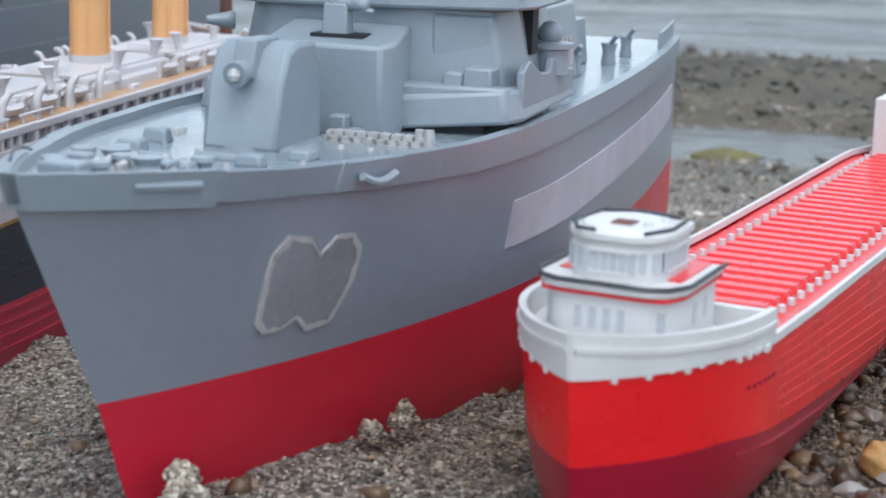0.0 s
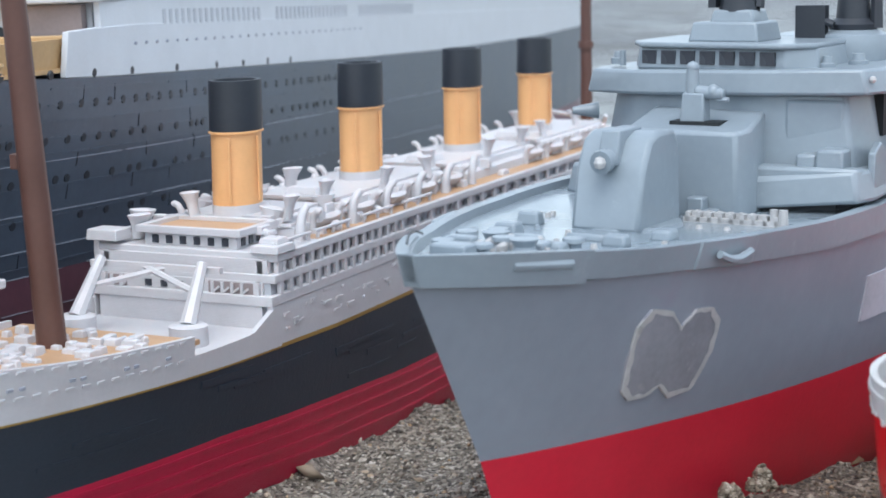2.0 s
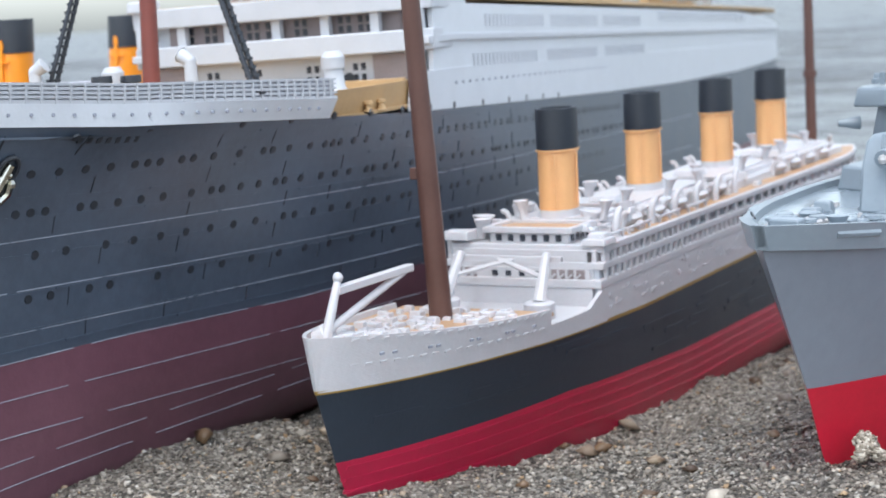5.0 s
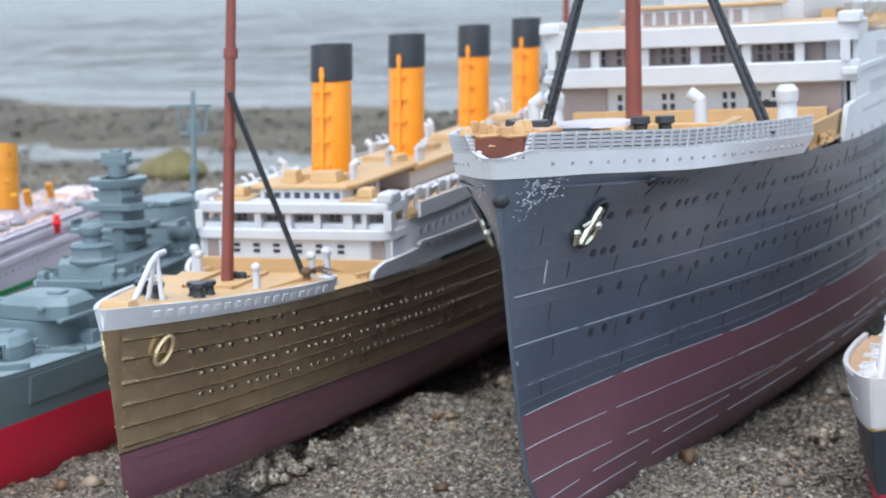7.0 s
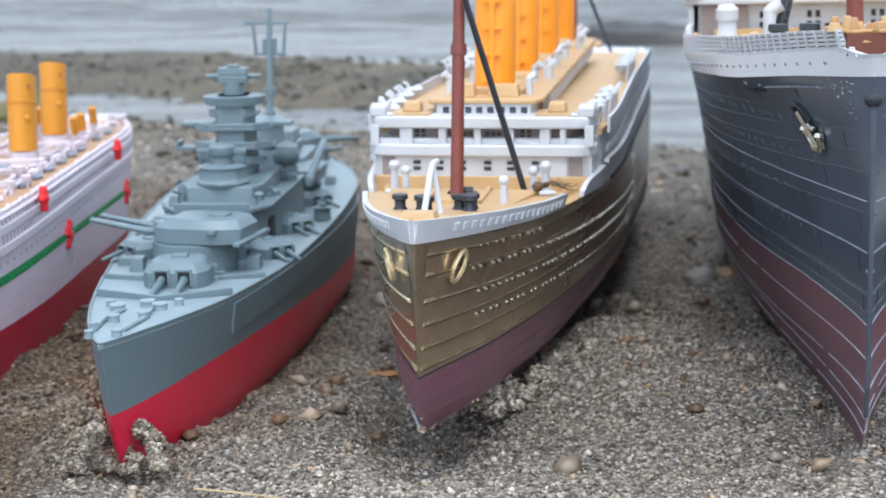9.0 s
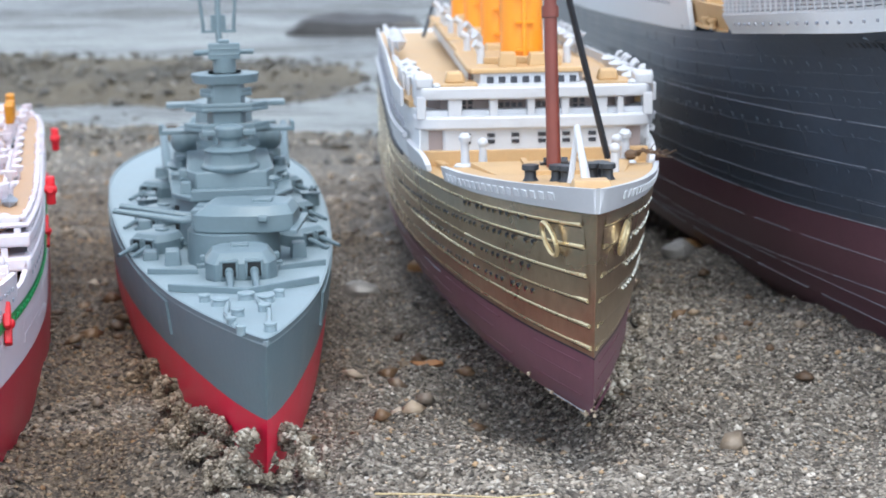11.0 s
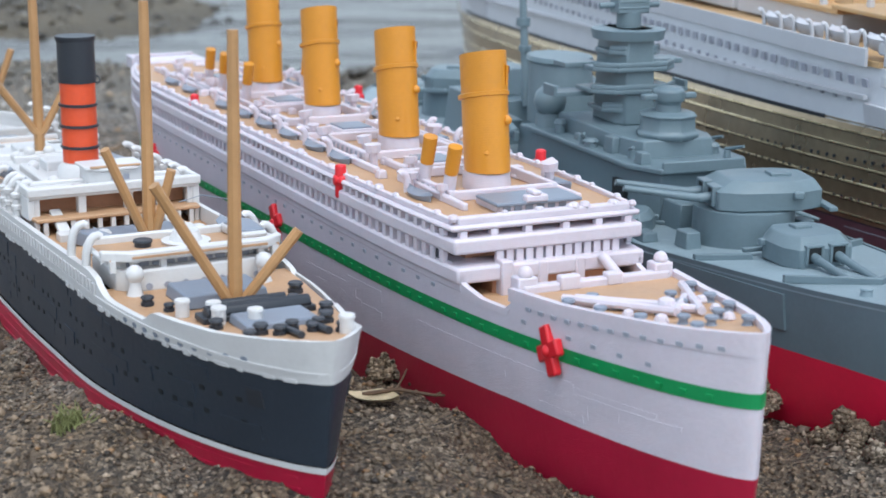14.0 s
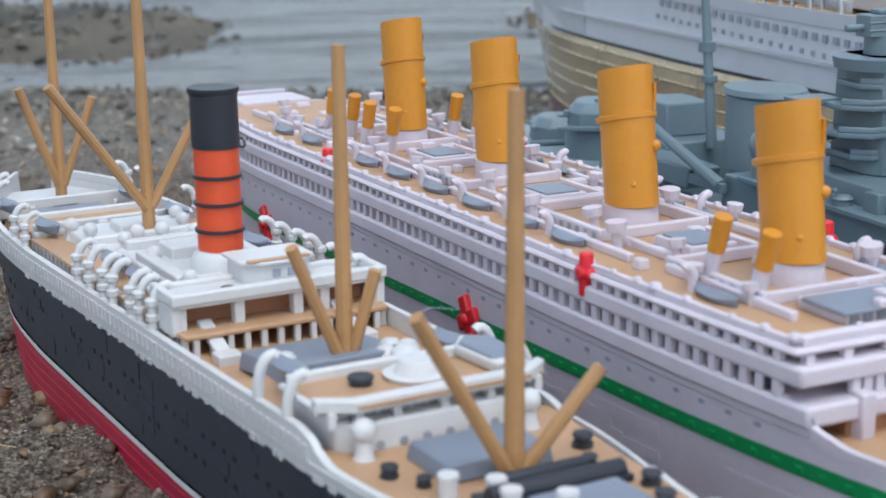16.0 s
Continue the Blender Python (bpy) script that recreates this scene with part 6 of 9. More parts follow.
    part("wheelhouse_line", Mesh().tube([(-9, 25, 74.0), (-10.2, 14, 74.0), (-7, 8.2, 73.9), (-3, 7.8, 73.8)], 0.45, 6), BLACK, e, "black roof edge line", smooth=True)
    part("wheelhouse_line", Mesh().tube([(9.6, 24, 73.9), (10.2, 15, 73.9), (7, 8.6, 73.9)], 0.45, 6), BLACK, e, smooth=True)
    part("wheelhouse_line", Mesh().tube([(-9, 25, 74.0), (0, 25.6, 74.4), (8, 25, 74)], 0.45, 6), BLACK, e, smooth=True)
    part("roof_knob", Mesh().lathe(5.5, 14, [(74, 1.1), (75.4, 1.0)], 8).lathe(6.5, 20, [(74, 0.9), (75, 0.8)], 8), WHITE_CREAM, e)
    part("roof_opening", Mesh().box(-2.2, 2.2, 13, 17, 74.1, 74.5), RUST, e, "brown roof opening")
    slot = pane_data("cabin_window", 1.5, 3.8, PANE_PALE, 0.12)
    for i in range(6):
        piece("cabin_window", slot, e, -4.6 + i * 1.85 - 0.0, 8.0, 66.4, -90)
    for sx in (-1, 1):
        for i in range(5):
            piece("cabin_window", slot, e, sx * 10.2, 13 + i * 2.3, 66.4, 0 if sx > 0 else 180)
        for k, (cx, cy, a) in enumerate(((sx * 6.6, 9.1, -90 + 20 * sx), (sx * 8.9, 10.8, -90 + 50 * sx))):
            piece("cabin_window", slot, e, cx, cy, 66.4, a)
    for i in range(4):
        piece("cabin_window", slot, e, -5 + i * 3.0, 6.0, 55.4, -90)
    for sx in (-1, 1):
        piece("cabin_window", slot, e, sx * 14.5, 18, 55.4, 0 if sx > 0 else 180)
        piece("cabin_window", slot, e, sx * 14.5, 24, 55.4, 0 if sx > 0 else 180)
        piece("cabin_window", slot, e, sx * 11.6, 7.6, 55.4, -90 + 35 * sx)
    part("wheelhouse_band", Mesh().prism([(-10.5, 25), (-10.5, 14), (-8.3, 10), (-4.2, 7.7), (4.2, 7.7), (8.3, 10), (10.5, 14), (10.5, 25)], 63.4, 64.0).prism([(-10.5, 25), (-10.5, 14), (-8.3, 10), (-4.2, 7.7), (4.2, 7.7), (8.3, 10), (10.5, 14), (10.5, 25)], 68.6, 69.2), WHITE_CREAM, e)
    for o in set(bpy.data.objects) - before:
        o.matrix_basis = Matrix.Diagonal((0.85, 1, 1, 1)) @ o.matrix_basis
    SQUASH[0] = None
    # hatch deck
    part("cargo_deck", h.deck(lambda y: dk(y) - 1.0, 30, 320, 1.0), SCARLET, e, "scarlet cargo deck")
    slat = Mesh().box(-13.5, 13.5, -2.6, 2.6, 0, 1.5, 0.6, 0.8).data("hatch_cover", SCARLET, free=True)
    stud = Mesh().lathe(0, 0, [(0, 0.9), (1.5, 0.8)], 8).data("deck_stud", WHITE_CREAM, free=True)
    for i in range(36):
        y = 42 + i * 7.6
        piece("hatch_cover", slat, e, 0, y, dk(y) - 0.9)
        for sx in (-1, 1):
            piece("deck_stud", stud, e, sx * 15.2, y + 2, dk(y) - 1.0)
    part("deck_rail", h.rail(lambda y: dk(y) - 0.5, lambda y: dk(y) + 1.2, 36, 322, 1.0, 30, False, 0.2), WHITE_CREAM, e, "white deck edge rail")
    part("aft_cabin", Mesh().box(-15, 15, 292, 322, 43, 62).box(-9, 9, 298, 316, 62, 72), WHITE_CREAM, e, "white aft cabin", 0.5)
    return e


# ---- grey-green battleship ----
def turret(parent, x, y, z, turn, mat, guns=2, scale=1.0, label="", long=26.0, tip=0.8, stretch_by=(1, 1, 1)):
    """An angular twin turret whose barrels point along -y before it is turned."""
    t = new("gun_turret")
    t.parent = parent
    t.matrix_local = pose(x / 1000, y / 1000, z / 1000, 0, 0, turn) @ Matrix.Diagonal((scale * stretch_by[0], scale * stretch_by[1], scale * stretch_by[2], 1))
    if label:
        t["label"] = label
    house = Mesh()
    base = [(-9, -9), (9, -9), (12, -4), (12, 8), (8, 14), (-8, 14), (-12, 8), (-12, -4)]
    house.prism(base, 0, 6.0)
    top = [(-7, -5.5), (7, -5.5), (9.4, -1), (9.4, 8), (6, 12.5), (-6, 12.5), (-9.4, 8), (-9.4, -1)]
    n = 8
    house.add([(a, b, 6.0) for a, b in base] + [(a, b, 9.4) for a, b in top], [(i, (i + 1) % n, n + (i + 1) % n, n + i) for i in range(n)] + [tuple(range(n, 2 * n))])
    part("turret_house", house, mat, t, bevel=0.5)
    part("range_finder", Mesh().box(-3, 3, 4, 8.5, 9.0, 10.4).box(-13.6, 13.6, 6.4, 8.6, 4.2, 6.4), mat, t, bevel=0.4)
    part("rear_rail", Mesh().box(-15, 15, 13.6, 15.4, 0.4, 1.9), mat, t, bevel=0.3)
    for k in range(guns):
        gx = (k - (guns - 1) / 2) * 8.4
        part("gun_port", Mesh().box(gx - 2.2, gx + 2.2, -9.3, -6, 1.8, 6.6), STEEL_DARK, t, "dark gun port")
        part("port_frame", Mesh().box(gx - 3.1, gx - 2.2, -9.7, -6, 1.2, 7.2).box(gx + 2.2, gx + 3.1, -9.7, -6, 1.2, 7.2).box(gx - 3.1, gx + 3.1, -9.7, -6, 6.6, 7.4), mat, t, bevel=0.2)
        part("gun_barrel", Mesh().rod((gx, -6, 4.0), (gx, -12, 3.2), 1.6, 1.5, 10).rod((gx, -12, 3.2), (gx, -9 - long, tip), 1.35, 1.0, 10), mat, t, smooth=True)
    return t


def battleship():
    e = ship("battleship", -0.0601, -0.045, -9.6, "grey-green battleship model with red bottom half buried in grit")
    stem = line((-18, 70), (0, 27), (8, 18.5), (24, 10), (46, 1.8), (50, 0.8))
    h = Hull(455, 41, -18, 46, stem, 300, 330, 2.0, 1.8, 0.82, run=150, p_run=2.2, bilge=18, flat=0.3)
    dk = line((-2, 45.8), (23, 44.3), (77, 39.9), (142, 36.4), (260, 35.8), (455, 36.5))
    wl = line((0, 24), (60, 23), (110, 21), (170, 17.5), (245, 12.5), (455, 5))
    bottom = part("bottom", h.band(lambda y: -18, wl, 8), RED_BIS, e, "bright red underwater hull", smooth=True)
    hull = part("hull", h.band(wl, dk, 8), STEEL, e, "grey-green hull side", smooth=True)
    part("deck", h.deck(lambda y: dk(y) - 0.1, 0.5, 448, 0.0), STEEL_DECK, e, "worn light grey-green deck")
    part("deck_edge", h.rail(lambda y: dk(y) - 0.8, lambda y: dk(y) + 0.35, -1, 450, 0.8, 60, out=0.15), STEEL, e, "raised deck edge", 0.2)
    for side in (1, -1):
        part("armour_belt", h.strip(line((84, 27.5), (400, 18)), 11.0 - 1.5, 86, 380, 0.7, side, 30), STEEL, hull)
    # breakwaters and foredeck gear
    part("breakwater", Mesh().add(*vee(0, 76, h.x(87, 39) - 0.8, 87, dk(80) - 0.2, 2.0)), STEEL, e, "raised breakwater ridge", 0.2)
    for side in (1, -1):
        part("breakwater_arm", Mesh().add(*arm_of(side * 12, 116, side * (h.x(121, 38) - 0.8), 121, dk(119) - 0.4, 1.9)), STEEL, e, bevel=0.2)
    for x, y, r in ((-3, 38, 1.8), (4, 44, 1.8), (-7, 58, 2.4), (5, 60, 2.4), (0, 66, 2.4), (-11, 66, 1.6), (9, 68, 1.5), (-5, 24, 1.3), (4, 14, 1.6), (-3, 12, 1.2)):
        part("deck_gear", Mesh().lathe(x, y, [(dk(y) - 0.2, r), (dk(y) + 1.3, r * 0.9), (dk(y) + 1.6, r * 1.05), (dk(y) + 2.0, r)], 10), STEEL_DECK, e, smooth=True)
    part("anchor_chain", Mesh().tube([(-4, 20, dk(20) + 0.5), (-6, 40, dk(40) + 0.5), (-5, 58, dk(58) + 0.5)], 0.7, 6).tube([(4, 20, dk(20) + 0.5), (5, 40, dk(40) + 0.5), (3, 60, dk(60) + 0.5)], 0.7, 6), STEEL_DECK, e, "grey anchor chains")
    # turrets
    turret(e, 0, 108, dk(108), 0, STEEL, label="forward twin gun turret with open ports", scale=0.86, long=24)
    part("barbette", Mesh().lathe(-1, 141, [(dk(148) - 1, 14.6), (46.6, 14.2), (46.8, 13)], 20), STEEL, e, "round grey barbette", smooth=True)
    turret(e, 0.2, 141, 46.9, -101, STEEL, label="raised twin turret trained to the side", long=19, tip=7.0, stretch_by=(1.0, 1.34, 0.88))
    part("deck_cabinet", Mesh().box(-13, 13, 156, 168, dk(160) - 0.5, 44, 0.5, 0.5), STEEL, e, bevel=0.4)
    # superstructure
    part("superstructure", Mesh().prism([(-13, 168), (13, 168), (18, 178), (20, 262), (-20, 262), (-18, 178)], dk(170) - 0.5, 51, 0.03), STEEL, e, "grey-green superstructure", 0.5)
    part("superstructure_roof", Mesh().prism([(-14, 166), (14, 166), (20, 177), (22, 250), (-22, 250), (-20, 177)], 51, 52.6), STEEL, e, bevel=0.4)
    part("deck_bulwark", Mesh().box(-13.5, 13.5, 166, 167.4, 52, 54.6), STEEL, e, "grey bulwark", 0.3)
    part("second_level", Mesh().prism([(-12, 182), (12, 182), (15, 190), (15, 240), (-15, 240), (-15, 190)], 52, 58, 0.03), STEEL, e, bevel=0.5)
    part("conning_tower", Mesh().lathe(0, 190, [(57.5, 9.5), (59, 10.2), (60, 9), (64, 8.6), (64.6, 9.4), (65.6, 7)], 8).lathe(0, 190, [(65, 4), (68, 3.8), (69, 5), (72, 5), (73, 3.4)], 10).box(-9, 9, 188.6, 191.4, 69.2, 71), STEEL, e, "stepped conning tower with range finder", 0.4)
    tw = part("tower", Mesh().prism([(-5, 209), (5, 209), (7, 213), (7, 229), (-7, 229), (-7, 213)], 58, 88, 0.1), STEEL, e, "tall bridge tower", 0.5)
    for z, w, d in ((62, 11, 9), (68, 15, 11), (75, 14.5, 11), (80, 9, 9)):
        part("tower_platform", Mesh().prism([(-w, 214), (-w * 0.6, 219 - d), (w * 0.6, 219 - d), (w, 214), (w, 219 + d * 0.6), (-w, 219 + d * 0.6)], z, z + 1.5).prism([(-w * 1.0, 214), (-w * 0.6, 219 - d), (w * 0.6, 219 - d), (w, 214), (w * 0.94, 214.8), (w * 0.55, 220 - d), (-w * 0.55, 220 - d), (-w * 0.94, 214.8)], z + 1.4, z + 3.0), STEEL, tw, bevel=0.3)
    part("top_drum", Mesh().lathe(0, 219, [(82, 5.5), (84.2, 5.5), (84.6, 11.4), (87.6, 12), (88, 9)], 16).lathe(0, 219, [(87.6, 4), (93, 4)], 12), STEEL, tw, smooth=True)
    part("top_range_finder", Mesh().box(-5.5, 5.5, 215.5, 222, 92.6, 98.2).rod((-10.5, 219, 95), (10.5, 219, 95), 1.0, 1.0, 8).box(-2, 2, 217, 221, 98.2, 99.4).box(-5.7, 5.7, 215.3, 216, 94, 94.7).box(-5.7, 5.7, 215.3, 216, 96, 96.7), STEEL, tw, "ribbed top range finder", 0.3)
    for side in (1, -1):
        part("platform_wing", Mesh().box(side * 17 - 7, side * 17 + 7, 222, 231, 66, 67.4).box(side * 23.4 - 0.6, side * 23.4 + 0.6, 222, 231, 67, 69.5).box(side * 15 - 6, side * 15 + 6, 221, 230, 75.5, 77), STEEL, tw, bevel=0.2)
        part("director_dome", Mesh().lathe(side * 15, 245, [(52, 5), (57, 4.5)], 12).ball((side * 15, 245, 61), 5.6, 12), STEEL, e, "round director dome", smooth=True)
        for y, s in ((150, 0.62), (200, 0.62), (262, 0.62)):
            tt = turret(e, 22 if side > 0 else -26, y + 14, dk(y) - 0.2, side * 40, STEEL, scale=s, label="small twin side turret", long=14)
        part("side_crane", Mesh().box(side * 22 - 1, side * 22 + 1, 256, 290, 46, 49).rod((side * 22, 258, 48), (side * 24, 296, 60), 2.0, 1.5, 8), STEEL, e, "grey deck crane", 0.3)
        part("boat", Mesh().prism([(side * 18 - 5, 275), (side * 18 + 5, 275), (side * 18 + 6, 300), (side * 18, 312), (side * 18 - 6, 300)], 44, 50, -0.1), STEEL, e, bevel=0.5)
        part("flak_mount", Mesh().lathe(side * 30, 238, [(36, 3.5), (40, 3.2), (41, 4.2)], 10).rod((side * 30, 236, 42), (side * 30, 229, 44), 0.8, 0.7, 6).rod((side * 31.6, 236, 42), (side * 31.6, 229, 44), 0.8, 0.7, 6), STEEL, e, smooth=True)
        part("door_recess", Mesh().box(side * 18.4 - 0.8, side * 18.4 + 0.8, 180, 188, dk(180), 46.5), STEEL_DARK, e, "dark hangar opening")
    funn = Mesh().lathe(0, 268, [(50, 12), (70, 10.5), (71, 11.5), (72.5, 11), (72.5, 9)], 18, 1.25, 0.15)
    part("funnel", funn, STEEL, e, "short grey funnel", smooth=True)
    part("mast", Mesh().rod((0, 300, 50), (0, 309, 116), 1.7, 1.1, 10).lathe(0, 304.5, [(79, 2.6), (82, 2.6)], 10).lathe(0, 302.5, [(70, 2.4), (72, 2.4)], 10), STEEL, e, "grey pole mast with platform", smooth=True)
    part("mast_top", Mesh().box(-7, 7, 306, 309, 96, 97).rod((-6, 307.5, 97), (-7, 307.5, 109), 0.7, 0.7, 6).rod((6, 307.5, 97), (7, 307.5, 109), 0.7, 0.7, 6).box(-11, 9, 307, 308.5, 109, 110.2).box(-3, 3, 306.5, 309, 97, 103), STEEL, e, "mast platform frame")
    part("aft_house", Mesh().box(-16, 16, 300, 345, dk(300) - 0.5, 52, 1.5, 2).box(-9, 9, 312, 335, 52, 62, 1, 2).lathe(0, 340, [(52, 6), (60, 6), (61, 3)], 12), STEEL, e, "grey aft superstructure", 0.5)
    turret(e, 0, 372, 46, 150, STEEL, scale=1.0, label="aft twin turret", long=36)
    part("barbette", Mesh().lathe(0, 372, [(dk(370) - 1, 14), (46, 13.5)], 18), STEEL, e, smooth=True)
    turret(e, 0, 405, dk(405), 165, STEEL, scale=0.95, label="aft twin turret", long=34)
    for x, y in ((-27, 150), (-25, 190), (22, 176), (-30, 205), (-31, 222), (-29, 262), (26, 282), (-26, 320), (22, 330), (-20, 138), (19, 142), (-22, 176), (-30, 240)):
        part("deck_locker", Mesh().box(x - 2.5, x + 2.5, y - 3.5, y + 3.5, dk(y) - 0.2, dk(y) + random.uniform(2, 5), 0.4, 0.4), STEEL, e, bevel=0.4)
    # clutter of the printed midships
    rnd = random.Random(41)
    for k in range(44):
        y, side = rnd.uniform(172, 330), rnd.choice((1, -1))
        x = side * rnd.uniform(9, 19)
        z = 52.5 if y < 250 else dk(y) - 0.2
        if abs(y - 245) < 9 or (190 < y < 232 and abs(x) < 15):
            continue
        r, t = rnd.uniform(1.0, 2.4), rnd.uniform(1.5, 5.5)
        if k % 3 == 0:
            part("deck_fitting", Mesh().lathe(x, y, [(z, r), (z + t * 0.6, r * 0.9), (z + t * 0.7, r * 1.2), (z + t, r * 0.8)], 9), STEEL, e, smooth=True)
        elif k % 3 == 1:
            part("deck_fitting", Mesh().box(x - r, x + r, y - r * 1.4, y + r * 1.4, z, z + t, 0.3, 0.3), STEEL, e, bevel=0.3)
        else:
            part("light_gun", Mesh().lathe(x, y, [(z, 1.3), (z + 2.4, 1.0)], 8).rod((x, y + 1, z + 2.6), (x + side * 2.4, y - 5.5, z + 4.4), 0.7, 0.5, 6), STEEL, e, "small light gun", smooth=True)
    swing(e, 1.5, 2.5, only=("bottom", "hull", "deck", "deck_edge", "breakwater", "breakwater_arm"))
    return e


def vee(x, y0, half, y1, z, height):
    """A V-shaped ridge that opens aft."""
    v, f = [], []
    for sx in (1, -1):
        o = len(v)
        a, b = (x, y0), (x + sx * half, y1)
        for px, py in (a, (a[0], a[1] + 1.8), (b[0], b[1] + 1.2), b):
            v += [(px, py, z), (px, py, z + height)]
        f += [tuple(o + i for i in q) for q in ((0, 1, 7, 6), (2, 4, 5, 3), (1, 3, 5, 7), (0, 2, 3, 1), (6, 7, 5, 4))]
    return v, f


def arm_of(xa, ya, xb, yb, z, height):
    """A low straight ridge between two places."""
    v = [(xa, ya, z), (xb, yb, z), (xb, yb + 1.6, z), (xa, ya + 1.6, z)]
    return v + [(a, b, z + height) for a, b, _ in v], [(3, 2, 1, 0), (4, 5, 6, 7), (0, 1, 5, 4), (1, 2, 6, 5), (2, 3, 7, 6), (3, 0, 4, 7)]


# ---- white hospital liner ----
def hospital_liner():
    e = ship("hospital_ship", -0.1367, -0.053, -13.3, "white printed hospital liner with green stripe, red crosses and ochre funnels")
    stem = line((-14, 26), (0, 8), (10, 2.5), (25, 0.6), (56, 0))
    h = Hull(442, 28, -14, 54, stem, 160, 200, 2.2, 2.0, 0.65, run=110, p_run=2.3, bilge=14, flat=0.4)
    wl = line((0, 25.4), (63, 24.4), (114, 22), (176, 19), (442, 9))
    g0 = line((0, 40), (62, 37.6), (154, 35.9), (258, 32.4), (442, 27))
    g1 = line((0, 43.2), (62, 40.8), (154, 38.9), (258, 35.0), (442, 29.5))
    top = line((-2, 51.0), (52, 47.8), (63.5, 47.5), (66, 43.8), (82, 43.4), (92, 46.5), (442, 48))
    bottom = part("bottom", h.band(lambda y: -14, wl, 8), BURGUNDY, e, "dark red underwater hull", smooth=True)
    hull = part("hull", h.band(wl, top, 10), WHITE_PRINT, e, "white printed hull side", smooth=True)
    part("green_stripe", h.band(g0, g1, 2, 0.25), GREEN, hull, "bright green stripe")
    dot = pane_data("porthole", 1.5, 0.9, PORT_GREY, 0.25)
    gd = pane_data("porthole", 1.6, 1.0, GREEN, 0.45)
    for side in (1, -1):
        for i in range(60):
            y = 8 + i * 5.6
            on_flank("porthole", gd, h, hull, y, (g0(y) + g1(y)) / 2 - 0.2, side, 0.2)
        for i in range(46):
            y = 22 + i * 7.5
            if not 60 < y < 94:
                on_flank("porthole", dot, h, hull, y, 44.4 - 0.01 * y, side)
        for k in range(26):
            y = random.uniform(6, 300)
            part("print_ridge", h.strip(lambda yy, u=random.uniform(0.05, 0.7): lerp(wl(yy), g0(yy), u), random.uniform(0.8, 3.2), y, y + random.uniform(6, 34), random.uniform(0.04, 0.12), side, 6), WHITE_PRINT, hull)
        # crosses along the stripe
        for y, z in ((50, 39.8), (201, 36), (335, 31)):
            c = Mesh()
            x = side * (h.x(y, z) + 0.5)
            c.box(x - 1.0, x + 1.0, y - 1.8, y + 1.8, z - 5.6, z + 5.6).box(x - 1.0, x + 1.0, y - 4.6, y + 4.6, z - 1.9, z + 1.9).ball((x + side * 0.6, y, z), 1.6, 8)
            ct, st = math.cos(0.46), math.sin(0.46)
            c.v = [(p, y + (q - y) * ct + (r - z) * st, z - (q - y) * st + (r - z) * ct) for p, q, r in c.v]
            part("red_cross", c, CROSS, hull, "raised red cross, a little askew", 0.5)
    # forecastle
    rt = line((-1, 55.6), (16, 53.6), (47, 50.8), (65, 50.2))
    part("forecastle_bulwark", h.rail(lambda y: top(min(y, 63)) - 0.3, rt, -1, 65, 1.7, 48, out=0.15), WHITE_PRINT, e, "white forecastle bulwark", 0.5)
    zf = lambda y: rt(y) - 1.3
    for side in (1, -1):
        for i in range(13):
            on_flank("porthole", dot, h, e, 6 + i * 4.3, rt(6 + i * 4.3) - 3.4, side, 0.2)
    part("forecastle_deck", h.deck(zf, 1.5, 65, 1.4), TAN_PRINT, e, "tan forecastle deck")
    boll = bollard_data("bollard", SLATE, 2.0, 1.35)
    rnd = random.Random(11)
    for x, y in ((-6, 14), (6, 14), (-4, 22), (5, 23), (-11, 27), (11, 28), (-3, 32), (4, 35), (-14, 38), (13, 38), (-8, 42), (7, 44), (-16, 48), (16, 50), (0, 18), (-9, 50)):
        piece("bollard", boll, e, x, y, zf(y))
    for a, b in (((-15, 52), (-2, 28)), ((15, 52), (3, 26)), ((-2, 28), (8, 40))):
        part("deck_boom", Mesh().rod((*a, zf(a[1]) + 1.2), (*b, zf(b[1]) + 1.3), 0.95, 0.95, 8), WHITE_PRINT, e, "white deck boom", smooth=True)
    for k in range(9):
        y = 16 + k * 4.4
        x = (h.x(y, 50) - 5.5) * (1 if k % 2 else -1)
        part("deck_lump", Mesh().ball((x, y, zf(y) + 0.5), rnd.uniform(1.0, 1.7), 8), WHITE_PRINT, e, smooth=True)
    part("deck_boom", Mesh().tube([(-13, 50, zf(50) + 0.9), (-6, 40, zf(40) + 1.2), (-1, 33, zf(33) + 1.5), (4, 29, zf(29) + 1.0)], 1.5, 8, 0.9).ball((-1, 33, zf(33) + 1.3), 2.4, 8), WHITE_PRINT, e, "lumpy white deck boom", smooth=True)
    part("breakwater", Mesh().box(-18.8, 18.8, 62.5, 65.2, zf(66) - 6, zf(66) + 1.8).box(-20.2, -15.2, 63, 67, zf(66) - 6, zf(66) + 3.6).box(15, 19.8, 63, 67, zf(66) - 6, zf(66) + 3.6).ball((-17.6, 64.8, zf(66) + 4.2), 1.9, 8).box(-10, -5, 62, 64.5, zf(66), zf(66) + 3.4).box(2, 6, 62, 64.8, zf(66), zf(66) + 2.8).ball((17.4, 64.8, zf(66) + 4.2), 1.9, 8), WHITE_PRINT, e, "white lumpy breakwater fittings", 0.4)
    part("well_deck", h.deck(lambda y: 42.9, 62, 96, 1.2), TAN_PRINT, e, "tan well deck")
    part("well_bulwark", h.rail(lambda y: top(y) - 0.4, line((64, 45.2), (76, 45.0), (84, 46.6), (90, 50.5)), 64.5, 91, 1.4, 16, False, 0.1), WHITE_PRINT, e, bevel=0.3)
